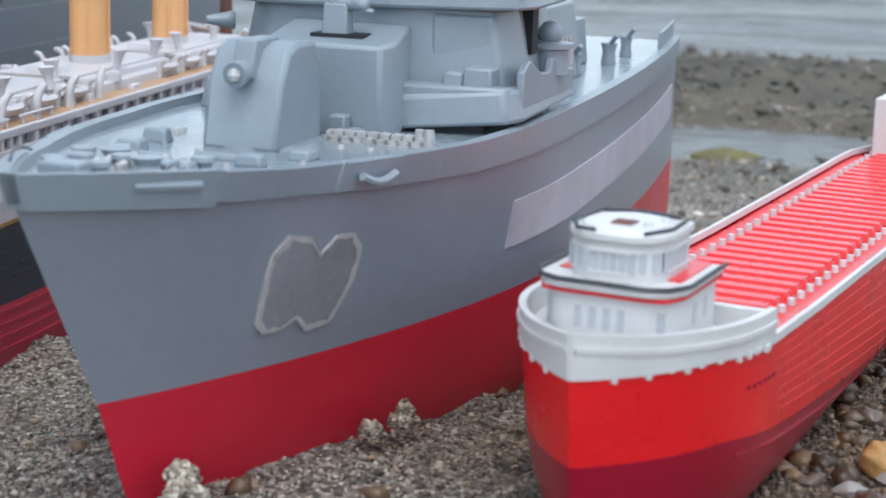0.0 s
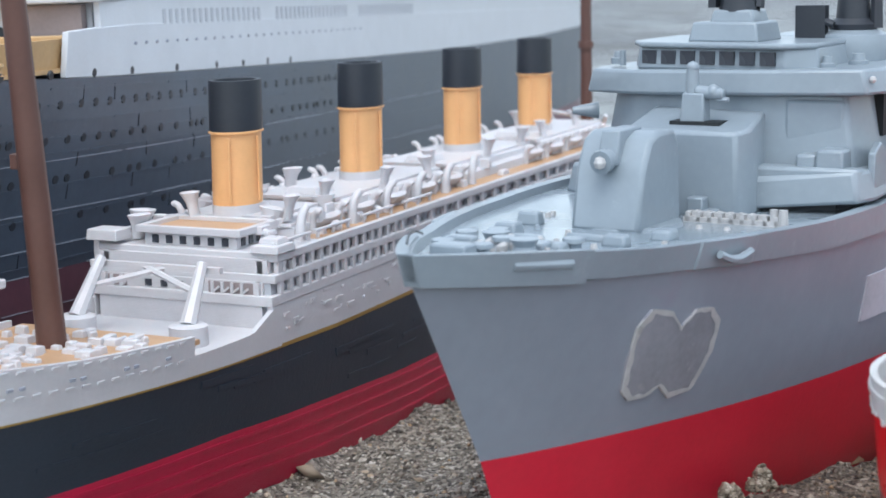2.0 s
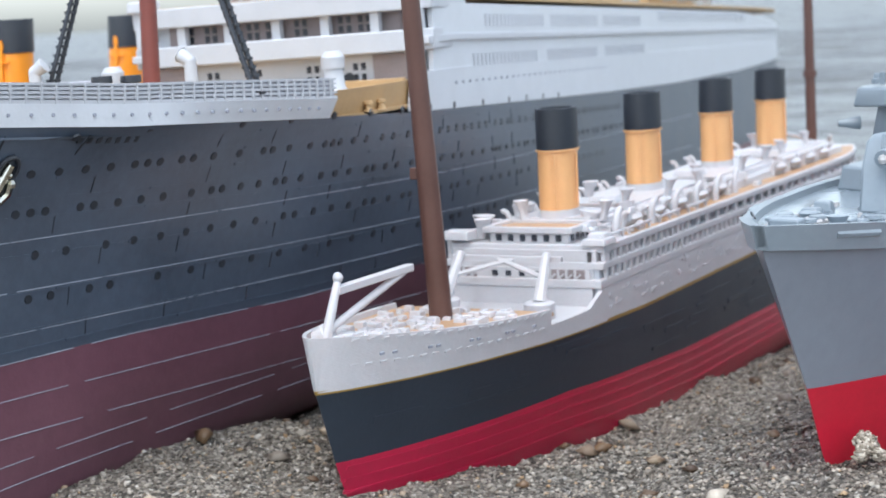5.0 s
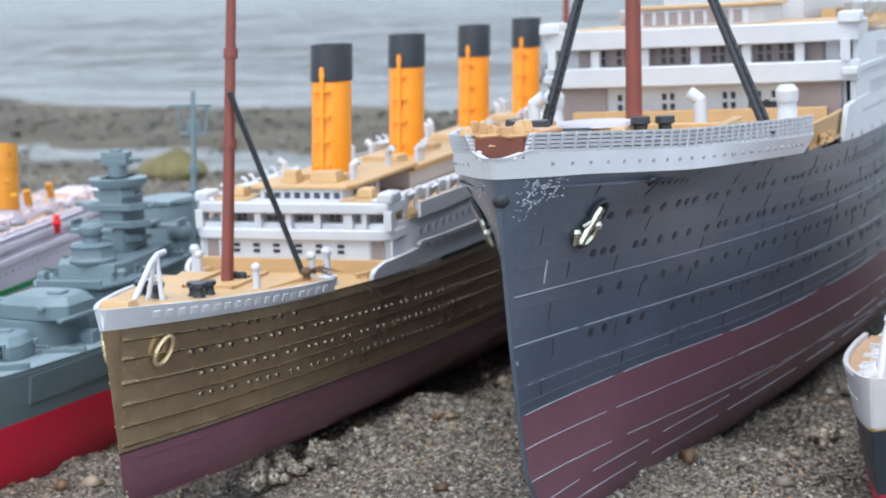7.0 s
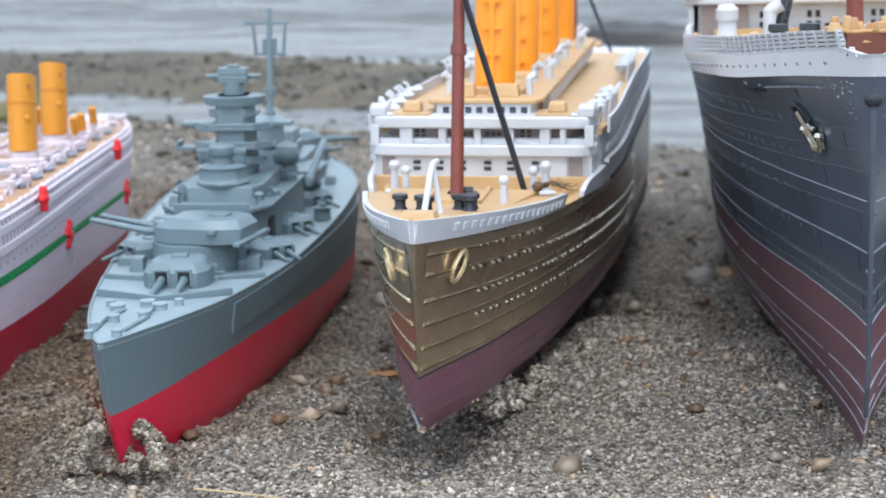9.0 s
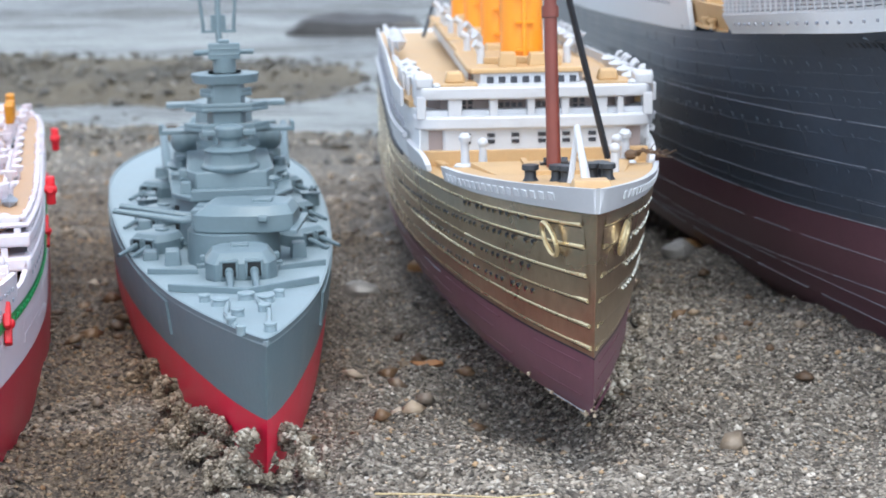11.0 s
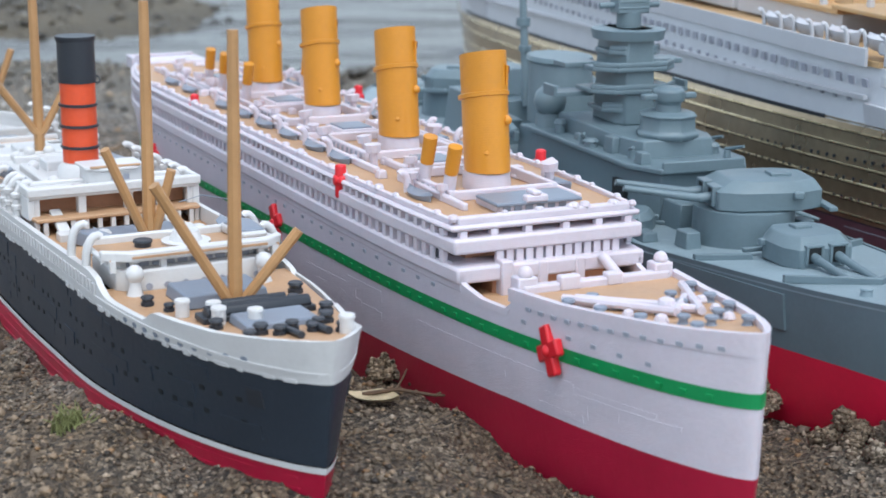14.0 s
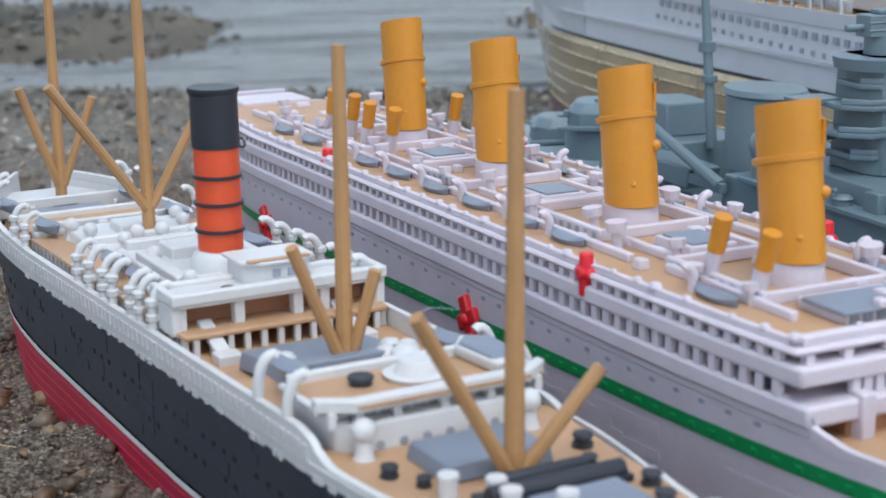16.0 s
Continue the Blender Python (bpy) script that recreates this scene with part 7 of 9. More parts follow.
    # solid block whose darker tan paints the shade of the opening
    part("well_house", Mesh().box(-15, 15, 86, 92, 42.6, 50), INNER, e, "well deck opening, its shade given as darker tan")
    part("front_post", Mesh().box(-14, -11, 83, 86.4, 42.6, 51).box(-4, -1.4, 83.6, 86.4, 42.6, 50).box(6, 8.6, 83.6, 86.4, 42.6, 50).rod((16, 76, 42.9), (13, 84, 50), 1.6, 1.4, 8), WHITE_PRINT, e, bevel=0.4)
    # upperworks, settled onto their own levels
    levels = [46, 50.6, 53, 55.2, 57.2, 59.4, 61, 62.8, 66, 80], [44.5, 46.7, 49.8, 53.0, 56.0, 57.8, 59.2, 60.8, 63.8, 77.8]
    SQUASH[0] = lambda y, z: float(np.interp(z, *levels)) - 0.012 * max(0, y - 130)
    out = h.outline(88, 410, 50, 0.2, 40)
    inner = [(x * 0.86, lerp(90, 410, (y - 88) / 322)) for x, y in out]
    # shade behind the rails is painted in with the darker tan
    part("house_core", Mesh().prism([(x * 0.9, y + 3) for x, y in inner], 46, 60), INNER, e, "tan inner deck wall, darkened in colour for shade")
    part("side_wall", h.rail(lambda y: top(y) - 0.4, lambda y: 52.0, 84, 432, 1.4, 50, False, 0.25), WHITE_PRINT, e, "white hull side wall", 0.3)
    for z0, z1, y0 in ((49.6, 53.2, 84), (55.1, 57.8, 85.5), (59.6, 61.2, 87)):
        ring = [(x, y) for x, y in h.outline(y0, 405, 50, -0.9, 40)]
        part("deck_ledge", Mesh().prism(ring, z0, z1), WHITE_PRINT, e, "white deck band", 0.7)
    post = Mesh().box(-0.4, 0.9, -0.9, 0.9, -1.5, 1.6).data("rail_post", WHITE_PRINT, free=True)
    for side in (1, -1):
        for i in range(72):
            y = 92 + i * 4.2
            on_flank("rail_post", post, h, e, y, 54.2, side, -0.4)
            on_flank("rail_post", post, h, e, y, 58.4, side, -0.4)
    for i in range(13):
        piece("rail_post", post, e, -13 + i * 2.6, 87.0, 54.0, -90)
    for x in (-14, -5, 5, 14, 22, -22):
        part("pillar", Mesh().box(x - 0.9, x + 0.9, 87.2, 89, 57, 59.6), WHITE_PRINT, e)
    dw = pane_data("side_window", 1.6, 2.2, GLASS, 0.3)
    for side in (1, -1):
        on_flank("side_window", dw, h, e, 92, 54.2, side, -0.3)
        on_flank("side_window", dw, h, e, 95, 54.2, side, -0.3)
    # top decks
    part("boat_deck", Mesh().prism(h.outline(90, 400, 50, 1.2, 30), 61, 61.6), TAN_PRINT, e, "tan boat deck")
    for side in (1, -1):
        rim = Mesh()
        for i in range(30):
            y0, y1 = 90 + i * 10.3, 100.3 + i * 10.3
            xa, xb = side * (h.x(y0, 50) - 1), side * (h.x(y1, 50) - 1)
            rim.add([(xa - 0.7, y0, 61), (xa + 0.7, y0, 61), (xb + 0.7, y1, 61), (xb - 0.7, y1, 61), (xa - 0.7, y0, 62.8), (xa + 0.7, y0, 62.8), (xb + 0.7, y1, 62.8), (xb - 0.7, y1, 62.8)], [(3, 2, 1, 0), (4, 5, 6, 7), (0, 1, 5, 4), (1, 2, 6, 5), (2, 3, 7, 6), (3, 0, 4, 7)])
        part("top_rail", rim, WHITE_PRINT, e, "white top rail", 0.3)
    lumps = random.Random(57)
    lump = Mesh().ball((0, 0, 0), 1.0, 8, 0.8).data("rail_lump", WHITE_PRINT, True, True)
    for side in (1, -1):
        for k in range(34):
            y = 91 + k * 8.6 + lumps.uniform(-3, 3)
            piece("rail_lump", lump, e, side * (h.x(y, 50) - 1), y, 62.8, 0, 0, 0, lumps.uniform(0.6, 1.5))
    for k in range(10):
        piece("rail_lump", lump, e, lumps.uniform(-21, 21), 89.2, 63.2, 0, 0, 0, lumps.uniform(0.8, 1.7))
    part("front_rail", Mesh().box(-23, 23, 88, 90.4, 60.8, 63.2), WHITE_PRINT, e, bevel=0.5)
    part("bridge", Mesh().box(-10, 10, 94, 97, 61.5, 63.6).box(-10, 10, 106, 108, 61.5, 63.6).box(-10.5, -8.5, 95, 107, 61.5, 63.6).box(8.5, 10.5, 95, 107, 61.5, 63.6), WHITE_PRINT, e, "white open bridge house", 0.3)
    part("bridge_roof", Mesh().box(-11.5, 11.5, 93, 105, 63.5, 64.5), SLATE, e, "slate-grey bridge roof", 0.3)
    part("bridge_telegraph", Mesh().box(-3, 3, 92.6, 95, 64.2, 66.0).box(-1.2, 1.2, 92.6, 97, 65.8, 67), WHITE_PRINT, e, bevel=0.4)
    bw = pane_data("window", 1.9, 1.5, SLATE, 0.25)
    for i in range(6):
        piece("window", bw, e, -7.5 + i * 3, 94, 62.6, -90)
    rslot = pane_data("rail_slot", 1.2, 1.5, PORT_GREY, 0.25)
    for y0, y1, w in ((110, 142, 14), (168, 202, 13), (232, 262, 13), (292, 326, 14)):
        part("funnel_house_rail", Mesh().box(-w - 1, -w + 0.6, y0, y1, 61.5, 64.6).box(w - 0.6, w + 1, y0, y1, 61.5, 64.6).box(-w, w, y0, y0 + 1.5, 61.5, 64.4).box(-w, w, y1 - 1.5, y1, 61.5, 64.4), WHITE_PRINT, e, "white rail round the funnel deck", 0.4)
        for sx in (-1, 1):
            for i in range(int((y1 - y0) / 3.4)):
                piece("rail_slot", rslot, e, sx * (w + 1), y0 + 2.4 + i * 3.4, 63.0, 0 if sx > 0 else 180)
        part("hatch", Mesh().box(-6, 6, y1 + 4, y1 + 18, 61.4, 64.2, 0.3, 0.3), WHITE_PRINT, e, bevel=0.3)
        part("hatch_glass", Mesh().box(-4.6, 4.6, y1 + 5.4, y1 + 16.6, 64.1, 64.6), SLATE, e, "slate-grey skylight")
    SQUASH[0], settled = None, SQUASH[0]
    for y, lean in ((122.5, 0.13), (181, 0.13), (245, 0.11), (303, 0.10)):
        zb, zt = 60.6 - (y - 122) * 0.01, 93.5 - (y - 122) * 0.006
        f = funnel(e, 0, y, zb, zt, 5.65, OCHRE, None, 1, 1.25, lean, base=WHITE_PRINT, base_h=3.6, bands=((zb + 22.4, 1.5, OCHRE),), label="ochre printed funnel with raised band", tilt=0.24)
        part("funnel_cap", with_points(Mesh().lathe(0, y + lean * (zt - zb - 1), [(zt - 1.4, 5.2), (zt - 0.5, 5.0)], 18, 1.25), [(a, b, c - 0.24 * (b - y - lean * (zt - zb))) for a, b, c in Mesh().lathe(0, y + lean * (zt - zb - 1), [(zt - 1.4, 5.2), (zt - 0.5, 5.0)], 18, 1.25).v]), OCHRE, f)
        part("funnel_lug", Mesh().ball((3.2, y + 1.6 - 5.9, zb + 17), 1.3, 10).ball((-2.6, y + 1.2 - 6.2, zb + 9), 0.9, 8), OCHRE, f, smooth=True)
        part("funnel_seam", Mesh().box(3.3, 3.9, y + 3.2 - 6.3, y + 3.2 - 4.6, zb + 24.6, zb + 30.6), OCHRE, f)
        part("funnel_notch", Mesh().box(3.5, 4.3, y + 3.6 - 6.5, y + 3.6 - 5.0, zb + 28.6, zb + 30.4), RUST, f, "small dark notch")
    SQUASH[0] = settled
    # leaning ventilators with ochre tops
    for x, y in ((-15, 113), (-15, 128), (-13, 285), (-14, 300), (-12, 316), (-13, 330), (13, 285), (13, 300), (12, 330)):
        v = part("ventilator", Mesh().tube([(x, y + 0.8, 61), (x, y + 0.1, 64), (x, y - 1.5, 69.2)], 1.75, 10, 1.6), WHITE_PRINT, e, "white ventilator with ochre cowl", smooth=True)
        part("cowl", Mesh().tube([(x, y - 1.4, 68.8), (x, y - 2.2, 71.2), (x, y - 2.9, 73.2), (x, y - 3.7, 75.8)], 1.75, 10, 1.85), OCHRE, v, "ochre cowl", smooth=True)
    for side in (1, -1):
        for y in (150, 290):
            x = side * (h.x(y, 50) + 1.6)
            keep_rule, SQUASH[0] = SQUASH[0], None
            zc = 62.6 - 0.012 * max(0, y - 130)
            part("red_cross", Mesh().tube([(x, y, zc - 8.6), (x, y, zc - 4), (x, y, zc + 0.4)], 1.6, 8).tube([(x, y - 2.8, zc - 3.6), (x, y, zc - 3.9), (x, y + 2.8, zc - 3.6)], 1.5, 8).rod((x - 1.9, y, zc - 3.8), (x + 1.9, y, zc - 3.8), 1.5, 1.5, 10), CROSS, e, "raised red cross on the rail", 0.8)
            SQUASH[0] = keep_rule
    cup = Mesh().lathe(0, 0, [(0, 1.1), (3.4, 1.0), (3.6, 1.9), (5.6, 2.2), (5.7, 1.5)], 9).data("ventilator", WHITE_PRINT, True, True)
    for k in range(34):
        y = 112 + k * 8.2
        side = 1 if k % 2 else -1
        piece("ventilator", cup, e, side * rnd.uniform(9, 19), y, 61.4, 0, rnd.uniform(-8, 8), rnd.uniform(-8, 8), rnd.uniform(0.75, 1.1))
    boat = boat_data("lifeboat", SLATE, 13, 2.4, 2.2)
    dav = davit_data("davit", WHITE_PRINT, 5.2, 1.0, 2.4)
    for side in (1, -1):
        for y in (118, 172, 192, 214, 236, 258, 278, 318, 340):
            piece("lifeboat", boat, e, side * 19.5, y, 60.4)
            piece("davit", dav, e, side * 19.5, y + 7.5, 61.3, 0 if side > 0 else 180)
    for k in range(60):
        x, y = rnd.uniform(-19, 19), rnd.uniform(106, 390)
        part("deck_fitting", Mesh().box(x - rnd.uniform(1, 2.6), x + rnd.uniform(1, 2.6), y - 1.4, y + 1.8, 61.4, 61.6 + rnd.uniform(1.0, 2.6), 0.3, 0.3), WHITE_PRINT, e, bevel=0.4)
    for y0, y1 in ((206, 228), (266, 290), (330, 352)):
        part("deck_rim", Mesh().box(-12, 12, y0, y0 + 1.4, 61.4, 63.6).box(-12, -10.6, y0, y1, 61.4, 63.4).box(10.6, 12, y0, y1, 61.4, 63.4), WHITE_PRINT, e, "white hatch rim", 0.3)
    for side in (1, -1):
        for y0, y1, xx in ((100, 140, 15.5), (146, 164, 10), (150, 232, 17.5), (240, 300, 16.5), (305, 380, 15)):
            part("deck_rail", Mesh().box(side * xx - 0.8, side * xx + 0.8, y0, y1, 61.4, 63.6), WHITE_PRINT, e, bevel=0.4)
    part("aft_house", Mesh().prism(h.outline(392, 425, 50, 2, 10), 50, 60).box(-12, 12, 398, 416, 60, 63), WHITE_PRINT, e, "white stern house", 0.5)
    part("stern_bulwark", h.rail(lambda y: top(y) - 0.3, lambda y: 53, 400, 440, 1.5, 14, False), WHITE_PRINT, e, bevel=0.4)
    part("stern_deck", h.deck(lambda y: 50.5, 396, 438, 1), TAN_PRINT, e)
    SQUASH[0] = None
    part("stern_rail", Mesh().box(-14, 14, 428, 430, 52, 57).box(-14, -12, 420, 430, 52, 57), WHITE_PRINT, e, bevel=0.4)
    swing(e, 0.8, 0.4, but=("funnel", "ventilator", "red_cross", "bridge", "bridge_roof"))
    return e


# ---- small black steamer ----
def steamer():
    e = ship("steamship", -0.2172, -0.027, -17.0, "small black printed steamship with white upperworks and four tan masts")
    stem = line((-16, 22), (0, 7), (10, 3), (22, 0.8), (42, -2.6), (54, -4.8))
    h = Hull(335, 26, -16, 52, stem, 82, 105, 2.4, 2.0, 0.95, run=80, p_run=2.3, bilge=14, flat=0.35, flare=1.4, q_top=0.68)
    wl = line((0, 21.4), (60, 20.8), (140, 18.2), (240, 18.5), (290, 22), (335, 30))
    w1 = line((0, 23), (60, 22.4), (140, 19.8), (240, 20.1), (290, 23.6), (335, 31.6))
    top = line((-4, 41.6), (30, 42.2), (60, 42.4), (140, 40.6), (240, 37.6), (335, 38.5))

    def lean(m, rail=None):
        """The print is slimmer, and its rail lower, on the port bow."""
        out = []
        for x, y, z in m.v:
            if x > 0:
                x *= float(np.interp(y, (0, 30, 100, 200), (1, 0.87, 0.88, 1)))
                if rail and z > rail(y) - 1.2:
                    z -= float(np.interp(y, (3, 22, 88, 105), (0, 3.0, 3.0, 0)))
            out.append((x, y, z))
        m.v = out
        return m

    part("bottom", lean(h.band(lambda y: -16, wl, 8)), BURGUNDY, e, "dark red underwater hull", smooth=True)
    for k in range(4):
        for side in (1, -1):
            part("print_ridge", lean(h.strip(lambda y, k=k: wl(y) - 2.2 - k * 2.6, 0.6, 6, 300, 0.25, side, 24)), BURGUNDY, e)
    part("white_line", lean(h.band(wl, lambda y: w1(y) - 0.2, 1, 0.35)), WHITE_CREAM, e, "white waterline stripe")
    hull = part("hull", lean(h.band(w1, top, 8)), NAVY_PRINT, e, "blue-black printed hull side", smooth=True)
    dot, pale = pane_data("porthole", 1.5, 1.1, STEEL_DARK, 0.15), disc_data("porthole", 0.85, SLATE, 8, 0.12)
    for side in (1, -1):
        for u in (0.35, 0.62):
            for i in range(56):
                y = 16 + i * 5.2
                if (i * 7 + int(u * 10)) % 9 > 1 and (side < 0 or y > 200):
                    on_flank("porthole", dot, h, hull, y, lerp(w1(y), top(y), u), side)
        part("hawse", lean(h.strip(lambda y: 34, 4, 10, 13.5, 0.35, side, 2)), BLACK, hull)
    rnd = random.Random(8)
    for k in range(46):
        y, u = rnd.uniform(8, 250), rnd.uniform(0.1, 0.75)
        zz = lerp(w1(y), top(y), u)
        part("hull_plate", h.strip(lambda yy, zz=zz: zz, rnd.uniform(2.2, 4.6), y, y + rnd.uniform(4, 15), rnd.uniform(0.12, 0.3), -1, 5), NAVY_PRINT, hull)
    rt0 = line((-6, 51.2), (19, 48.8), (46, 48.0), (80, 48.6), (132, 47.0), (240, 43.8), (335, 45.5))
    rt = line((-6, 51.2), (19, 48.8), (40, 48.1), (42.5, 46.4), (44.5, 45.4), (64, 45.2), (68, 46.4), (71, 48.4), (76, 49.2), (132, 47.2), (240, 43.8), (335, 45.5))
    part("white_sheer", lean(h.rail(lambda y: top(y) - 0.2, rt, -5, 326, 1.5, 150, out=0.25), rt), WHITE_CREAM, e, "white upper hull with riveted panels", 0.3)
    part("sheer_band", lean(h.rail(lambda y: top(y) + 1.6, lambda y: top(y) + 2.3, -5, 326, 0.8, 60, out=0.55)), WHITE_CREAM, e)
    # ragged lower edge of the white paint
    rd, y = random.Random(29), 2.0
    while y < 240:
        w, d = rd.uniform(1.0, 3.4), rd.uniform(0.2, 1.0)
        part("paint_run", h.strip(lambda yy, d=d: top(yy) - d, d + 0.4, y, y + w, rd.uniform(0.25, 0.5), -1, 2), WHITE_CREAM, e)
        y += w + rd.uniform(0.6, 5)
    panel = pane_data("hull_panel", 1.9, 2.6, WHITE_CREAM, 0.3)
    for side in (1, -1):
        for i in range(84):
            y = 72 + i * 3.0
            if side < 0 or y > 200:
                on_flank("hull_panel", panel, h, e, y, (top(y) + rt(y)) / 2 + 0.4, side, 0.3)
        for i in range(10 if side < 0 else 0):
            on_flank("porthole", pale, h, e, 12 + i * 4.6, rt0(12 + i * 4.6) - 5.0, side, 0.3).scale = (0.6, 1.2, 0.85)
    zf = lambda y: rt0(y) - float(np.interp(y, (0, 20, 50), (1.8, 2.2, 3.8)))
    part("fore_deck", lean(h.deck(zf, -2, 74, 1.3)), TAN_PRINT, e, "tan fore deck")
    blk = Mesh().lathe(0, 0, [(0, 1.9), (1.0, 1.9), (1.1, 1.5), (2.0, 1.5), (2.1, 2.0), (2.7, 1.7)], 9).data("winch", BLACK, True, True)
    for x, y in ((9, 12), (-10, 16), (14, 32), (12, 46), (-15, 52), (-18, 58), (16, 54), (-12, 30), (4, 16), (-3, 17), (7, 20), (1, 20), (-6, 20), (10, 23)):
        piece("winch", blk, e, x, y, zf(y), 0, 0, 0, random.uniform(0.66, 0.95))
    part("winch_drum", Mesh().rod((-12, 37, zf(36) + 1.9), (12, 37, zf(36) + 1.9), 1.8, 1.8, 8).box(-13, 13, 35, 41, zf(36), zf(36) + 1.4).rod((-8, 41, zf(40) + 2.6), (8, 41, zf(40) + 2.6), 1.3, 1.3, 8), BLACK, e, "black winch drum", 0.2)
    part("chain_gear", Mesh().rod((5, 20, zf(20) + 0.8), (5.5, 11, zf(11) + 0.8), 1.0, 0.9, 8).rod((-1, 20, zf(20) + 0.8), (-1, 10, zf(10) + 0.9), 0.8, 0.8, 8), BLACK, e, "black chain gear")
    part("hatch", Mesh().box(-8, 9, 23, 34, zf(28) - 0.3, zf(28) + 1.8, 0.4, 0.4).box(-12, 8, 50, 64, zf(56), zf(56) + 3.2, 0.5, 0.5), SLATE, e, "slate-grey hatches", 0.4)
    cap = Mesh().lathe(0, 0, [(0, 2.0), (4.4, 2.0), (4.5, 2.3), (5.2, 2.1)], 10).data("deck_drum", WHITE_CREAM, True, True)
    for x, y in ((-14, 46), (-9, 40), (-10, 34), (9, 10), (-4, 28)):
        piece("deck_drum", cap, e, x, y, zf(y) - 0.2, 0, 0, 0, 0.8)
    knob = Mesh().lathe(0, 0, [(0, 2.0), (1.4, 1.5), (3.4, 1.3)], 12).ball((0, 0, 4.9), 2.15, 16).data("ventilator", WHITE_CREAM, True, True)
    for x, y in ((-18, 67), (13, 66)):
        piece("ventilator", knob, e, x, y, zf(62))
    # upperworks, settled onto their own levels
    fore = [40, 44, 50, 57, 60.6, 75], [40, 44, 47.6, 51.6, 54, 66]
    mid = [40, 47, 53.2, 60, 64.6, 67.6, 80], [38, 43, 47, 52, 55.5, 58.6, 70]
    SQUASH[0] = lambda y, z: float(np.interp(z, *(fore if y < 112 else mid))) - 0.05 * max(0, y - 190)
    part("front_house", Mesh().prism([(-21, 72), (-17, 69), (15, 69), (18, 72), (19, 88), (-22, 88)], zf(70) - 0.5, 53.5), WHITE_CREAM, e, "white forward house with portholes", 0.5)
    part("front_step", Mesh().box(-23, 20, 67, 72, zf(66) - 1, 43.8, 0.5, 1.2), WHITE_CREAM, e, bevel=0.5)
    ph = disc_data("porthole", 0.9, PORT_GREY, 8)
    for i in range(7):
        piece("porthole", ph, e, -14 + i * 4.4, 69.0, 46.6, -90)
    gw = pane_data("window", 2.2, 2.4, PORT_GREY, 0.25)
    for i in range(11):
        piece("window", gw, e, -17 + i * 3.1, 72.8, 55.2, -90)
    part("upper_house", Mesh().prism([(-20, 73), (17, 73), (18, 87), (-21, 87)], 53, 57), WHITE_CREAM, e, bevel=0.3)
    for x in (-22, -17, -10, -1, 8, 14, 17.5):
        part("pillar", Mesh().box(x - 0.7, x + 0.7, 70, 71.5, 53, 57.4), WHITE_CREAM, e)
    part("bridge_rail", Mesh().prism([(-24, 72), (-18, 68.6), (15, 68.6), (20, 72), (20, 74.5), (15, 71.2), (-18, 71.2), (-24, 74.5)], 57, 60.6).box(-24, -22.6, 72, 88, 57, 58.4).box(18.6, 20, 72, 88, 57, 58.4), WHITE_CREAM, e, "white bridge bulwark with tan cap", 0.4)
    part("rail_cap", Mesh().box(-18, 15, 68.2, 69.2, 58.4, 59.2), TAN_PRINT, e)
    part("bridge_deck", Mesh().box(-22.5, 19, 71, 88, 56.8, 57.8), TAN_PRINT, e, "tan bridge deck")
    part("deck_pot", Mesh().lathe(-1, 80.5, [(57.6, 5.6), (58.8, 6), (59, 4), (62, 3), (62.3, 2)], 14), WHITE_CREAM, e, "white round deck pot", smooth=True)
    part("deck_lid", Mesh().lathe(-11.5, 81, [(57.6, 2), (59.4, 2), (59.5, 2.4), (60.3, 2.2)], 12), BLACK, e, "small black lid")
    part("ball_vent", Mesh().lathe(3, 92, [(46, 1.6), (56, 1.6)], 8).ball((3, 92, 58), 2.9, 10), WHITE_CREAM, e, smooth=True)
    boat = boat_data("lifeboat", SLATE, 15, 3.2, 3.2)
    dav = davit_data("davit", WHITE_CREAM, 9.8, 1.05, 3.6)
    part("lifeboat_hull", Mesh().prism([(11, 74), (17, 74), (18, 86), (14, 91), (10, 86)], 57.8, 61.2, -0.08), WHITE_CREAM, e, "white lifeboat", 0.6)
    part("boat_cover", Mesh().prism([(11, 75), (17, 75), (17.8, 86), (14, 90), (10.2, 86)], 61.1, 61.9, 0.08), SLATE, e, "slate-grey boat cover", 0.4)
    for side in (1, -1):
        piece("lifeboat", boat, e, side * 16.5, 99, 52.0, 0, 0, 0, 0.8)
        for y in (81, 93.6):
            piece("davit", dav, e, h.x(y, 46) * 0.88 - 0.8 if side > 0 else 0.8 - h.x(y, 46), y, 47.6 if side < 0 else 45, 180 if side > 0 else 0)
    part("well_deck", h.deck(lambda y: 47, 84, 330, 2), TAN_PRINT, e, "tan main deck")
    part("hatch", Mesh().box(-16, 10, 104, 126, 47, 53, 0.5, 0.5), SLATE, e, "slate-grey hatch", 0.4)
    # midships house
    post = Mesh().box(-0.6, 0.6, -0.6, 0.6, 0, 4.2).data("rail_post", WHITE_CREAM, free=True)
    # wall under the promenade, painted in the shade-darkened tan
    part("main_house", Mesh().box(-19, 19, 148, 250, 47, 53), INNER, e, "tan main deck wall, darkened in colour for shade")
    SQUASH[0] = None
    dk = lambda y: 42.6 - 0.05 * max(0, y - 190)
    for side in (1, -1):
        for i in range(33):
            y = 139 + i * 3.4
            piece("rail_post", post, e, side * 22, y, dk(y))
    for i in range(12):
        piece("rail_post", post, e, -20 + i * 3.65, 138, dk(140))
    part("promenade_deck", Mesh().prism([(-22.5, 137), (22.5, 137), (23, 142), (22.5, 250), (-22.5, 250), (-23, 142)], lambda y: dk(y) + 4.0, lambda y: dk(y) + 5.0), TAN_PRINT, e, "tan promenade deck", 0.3)
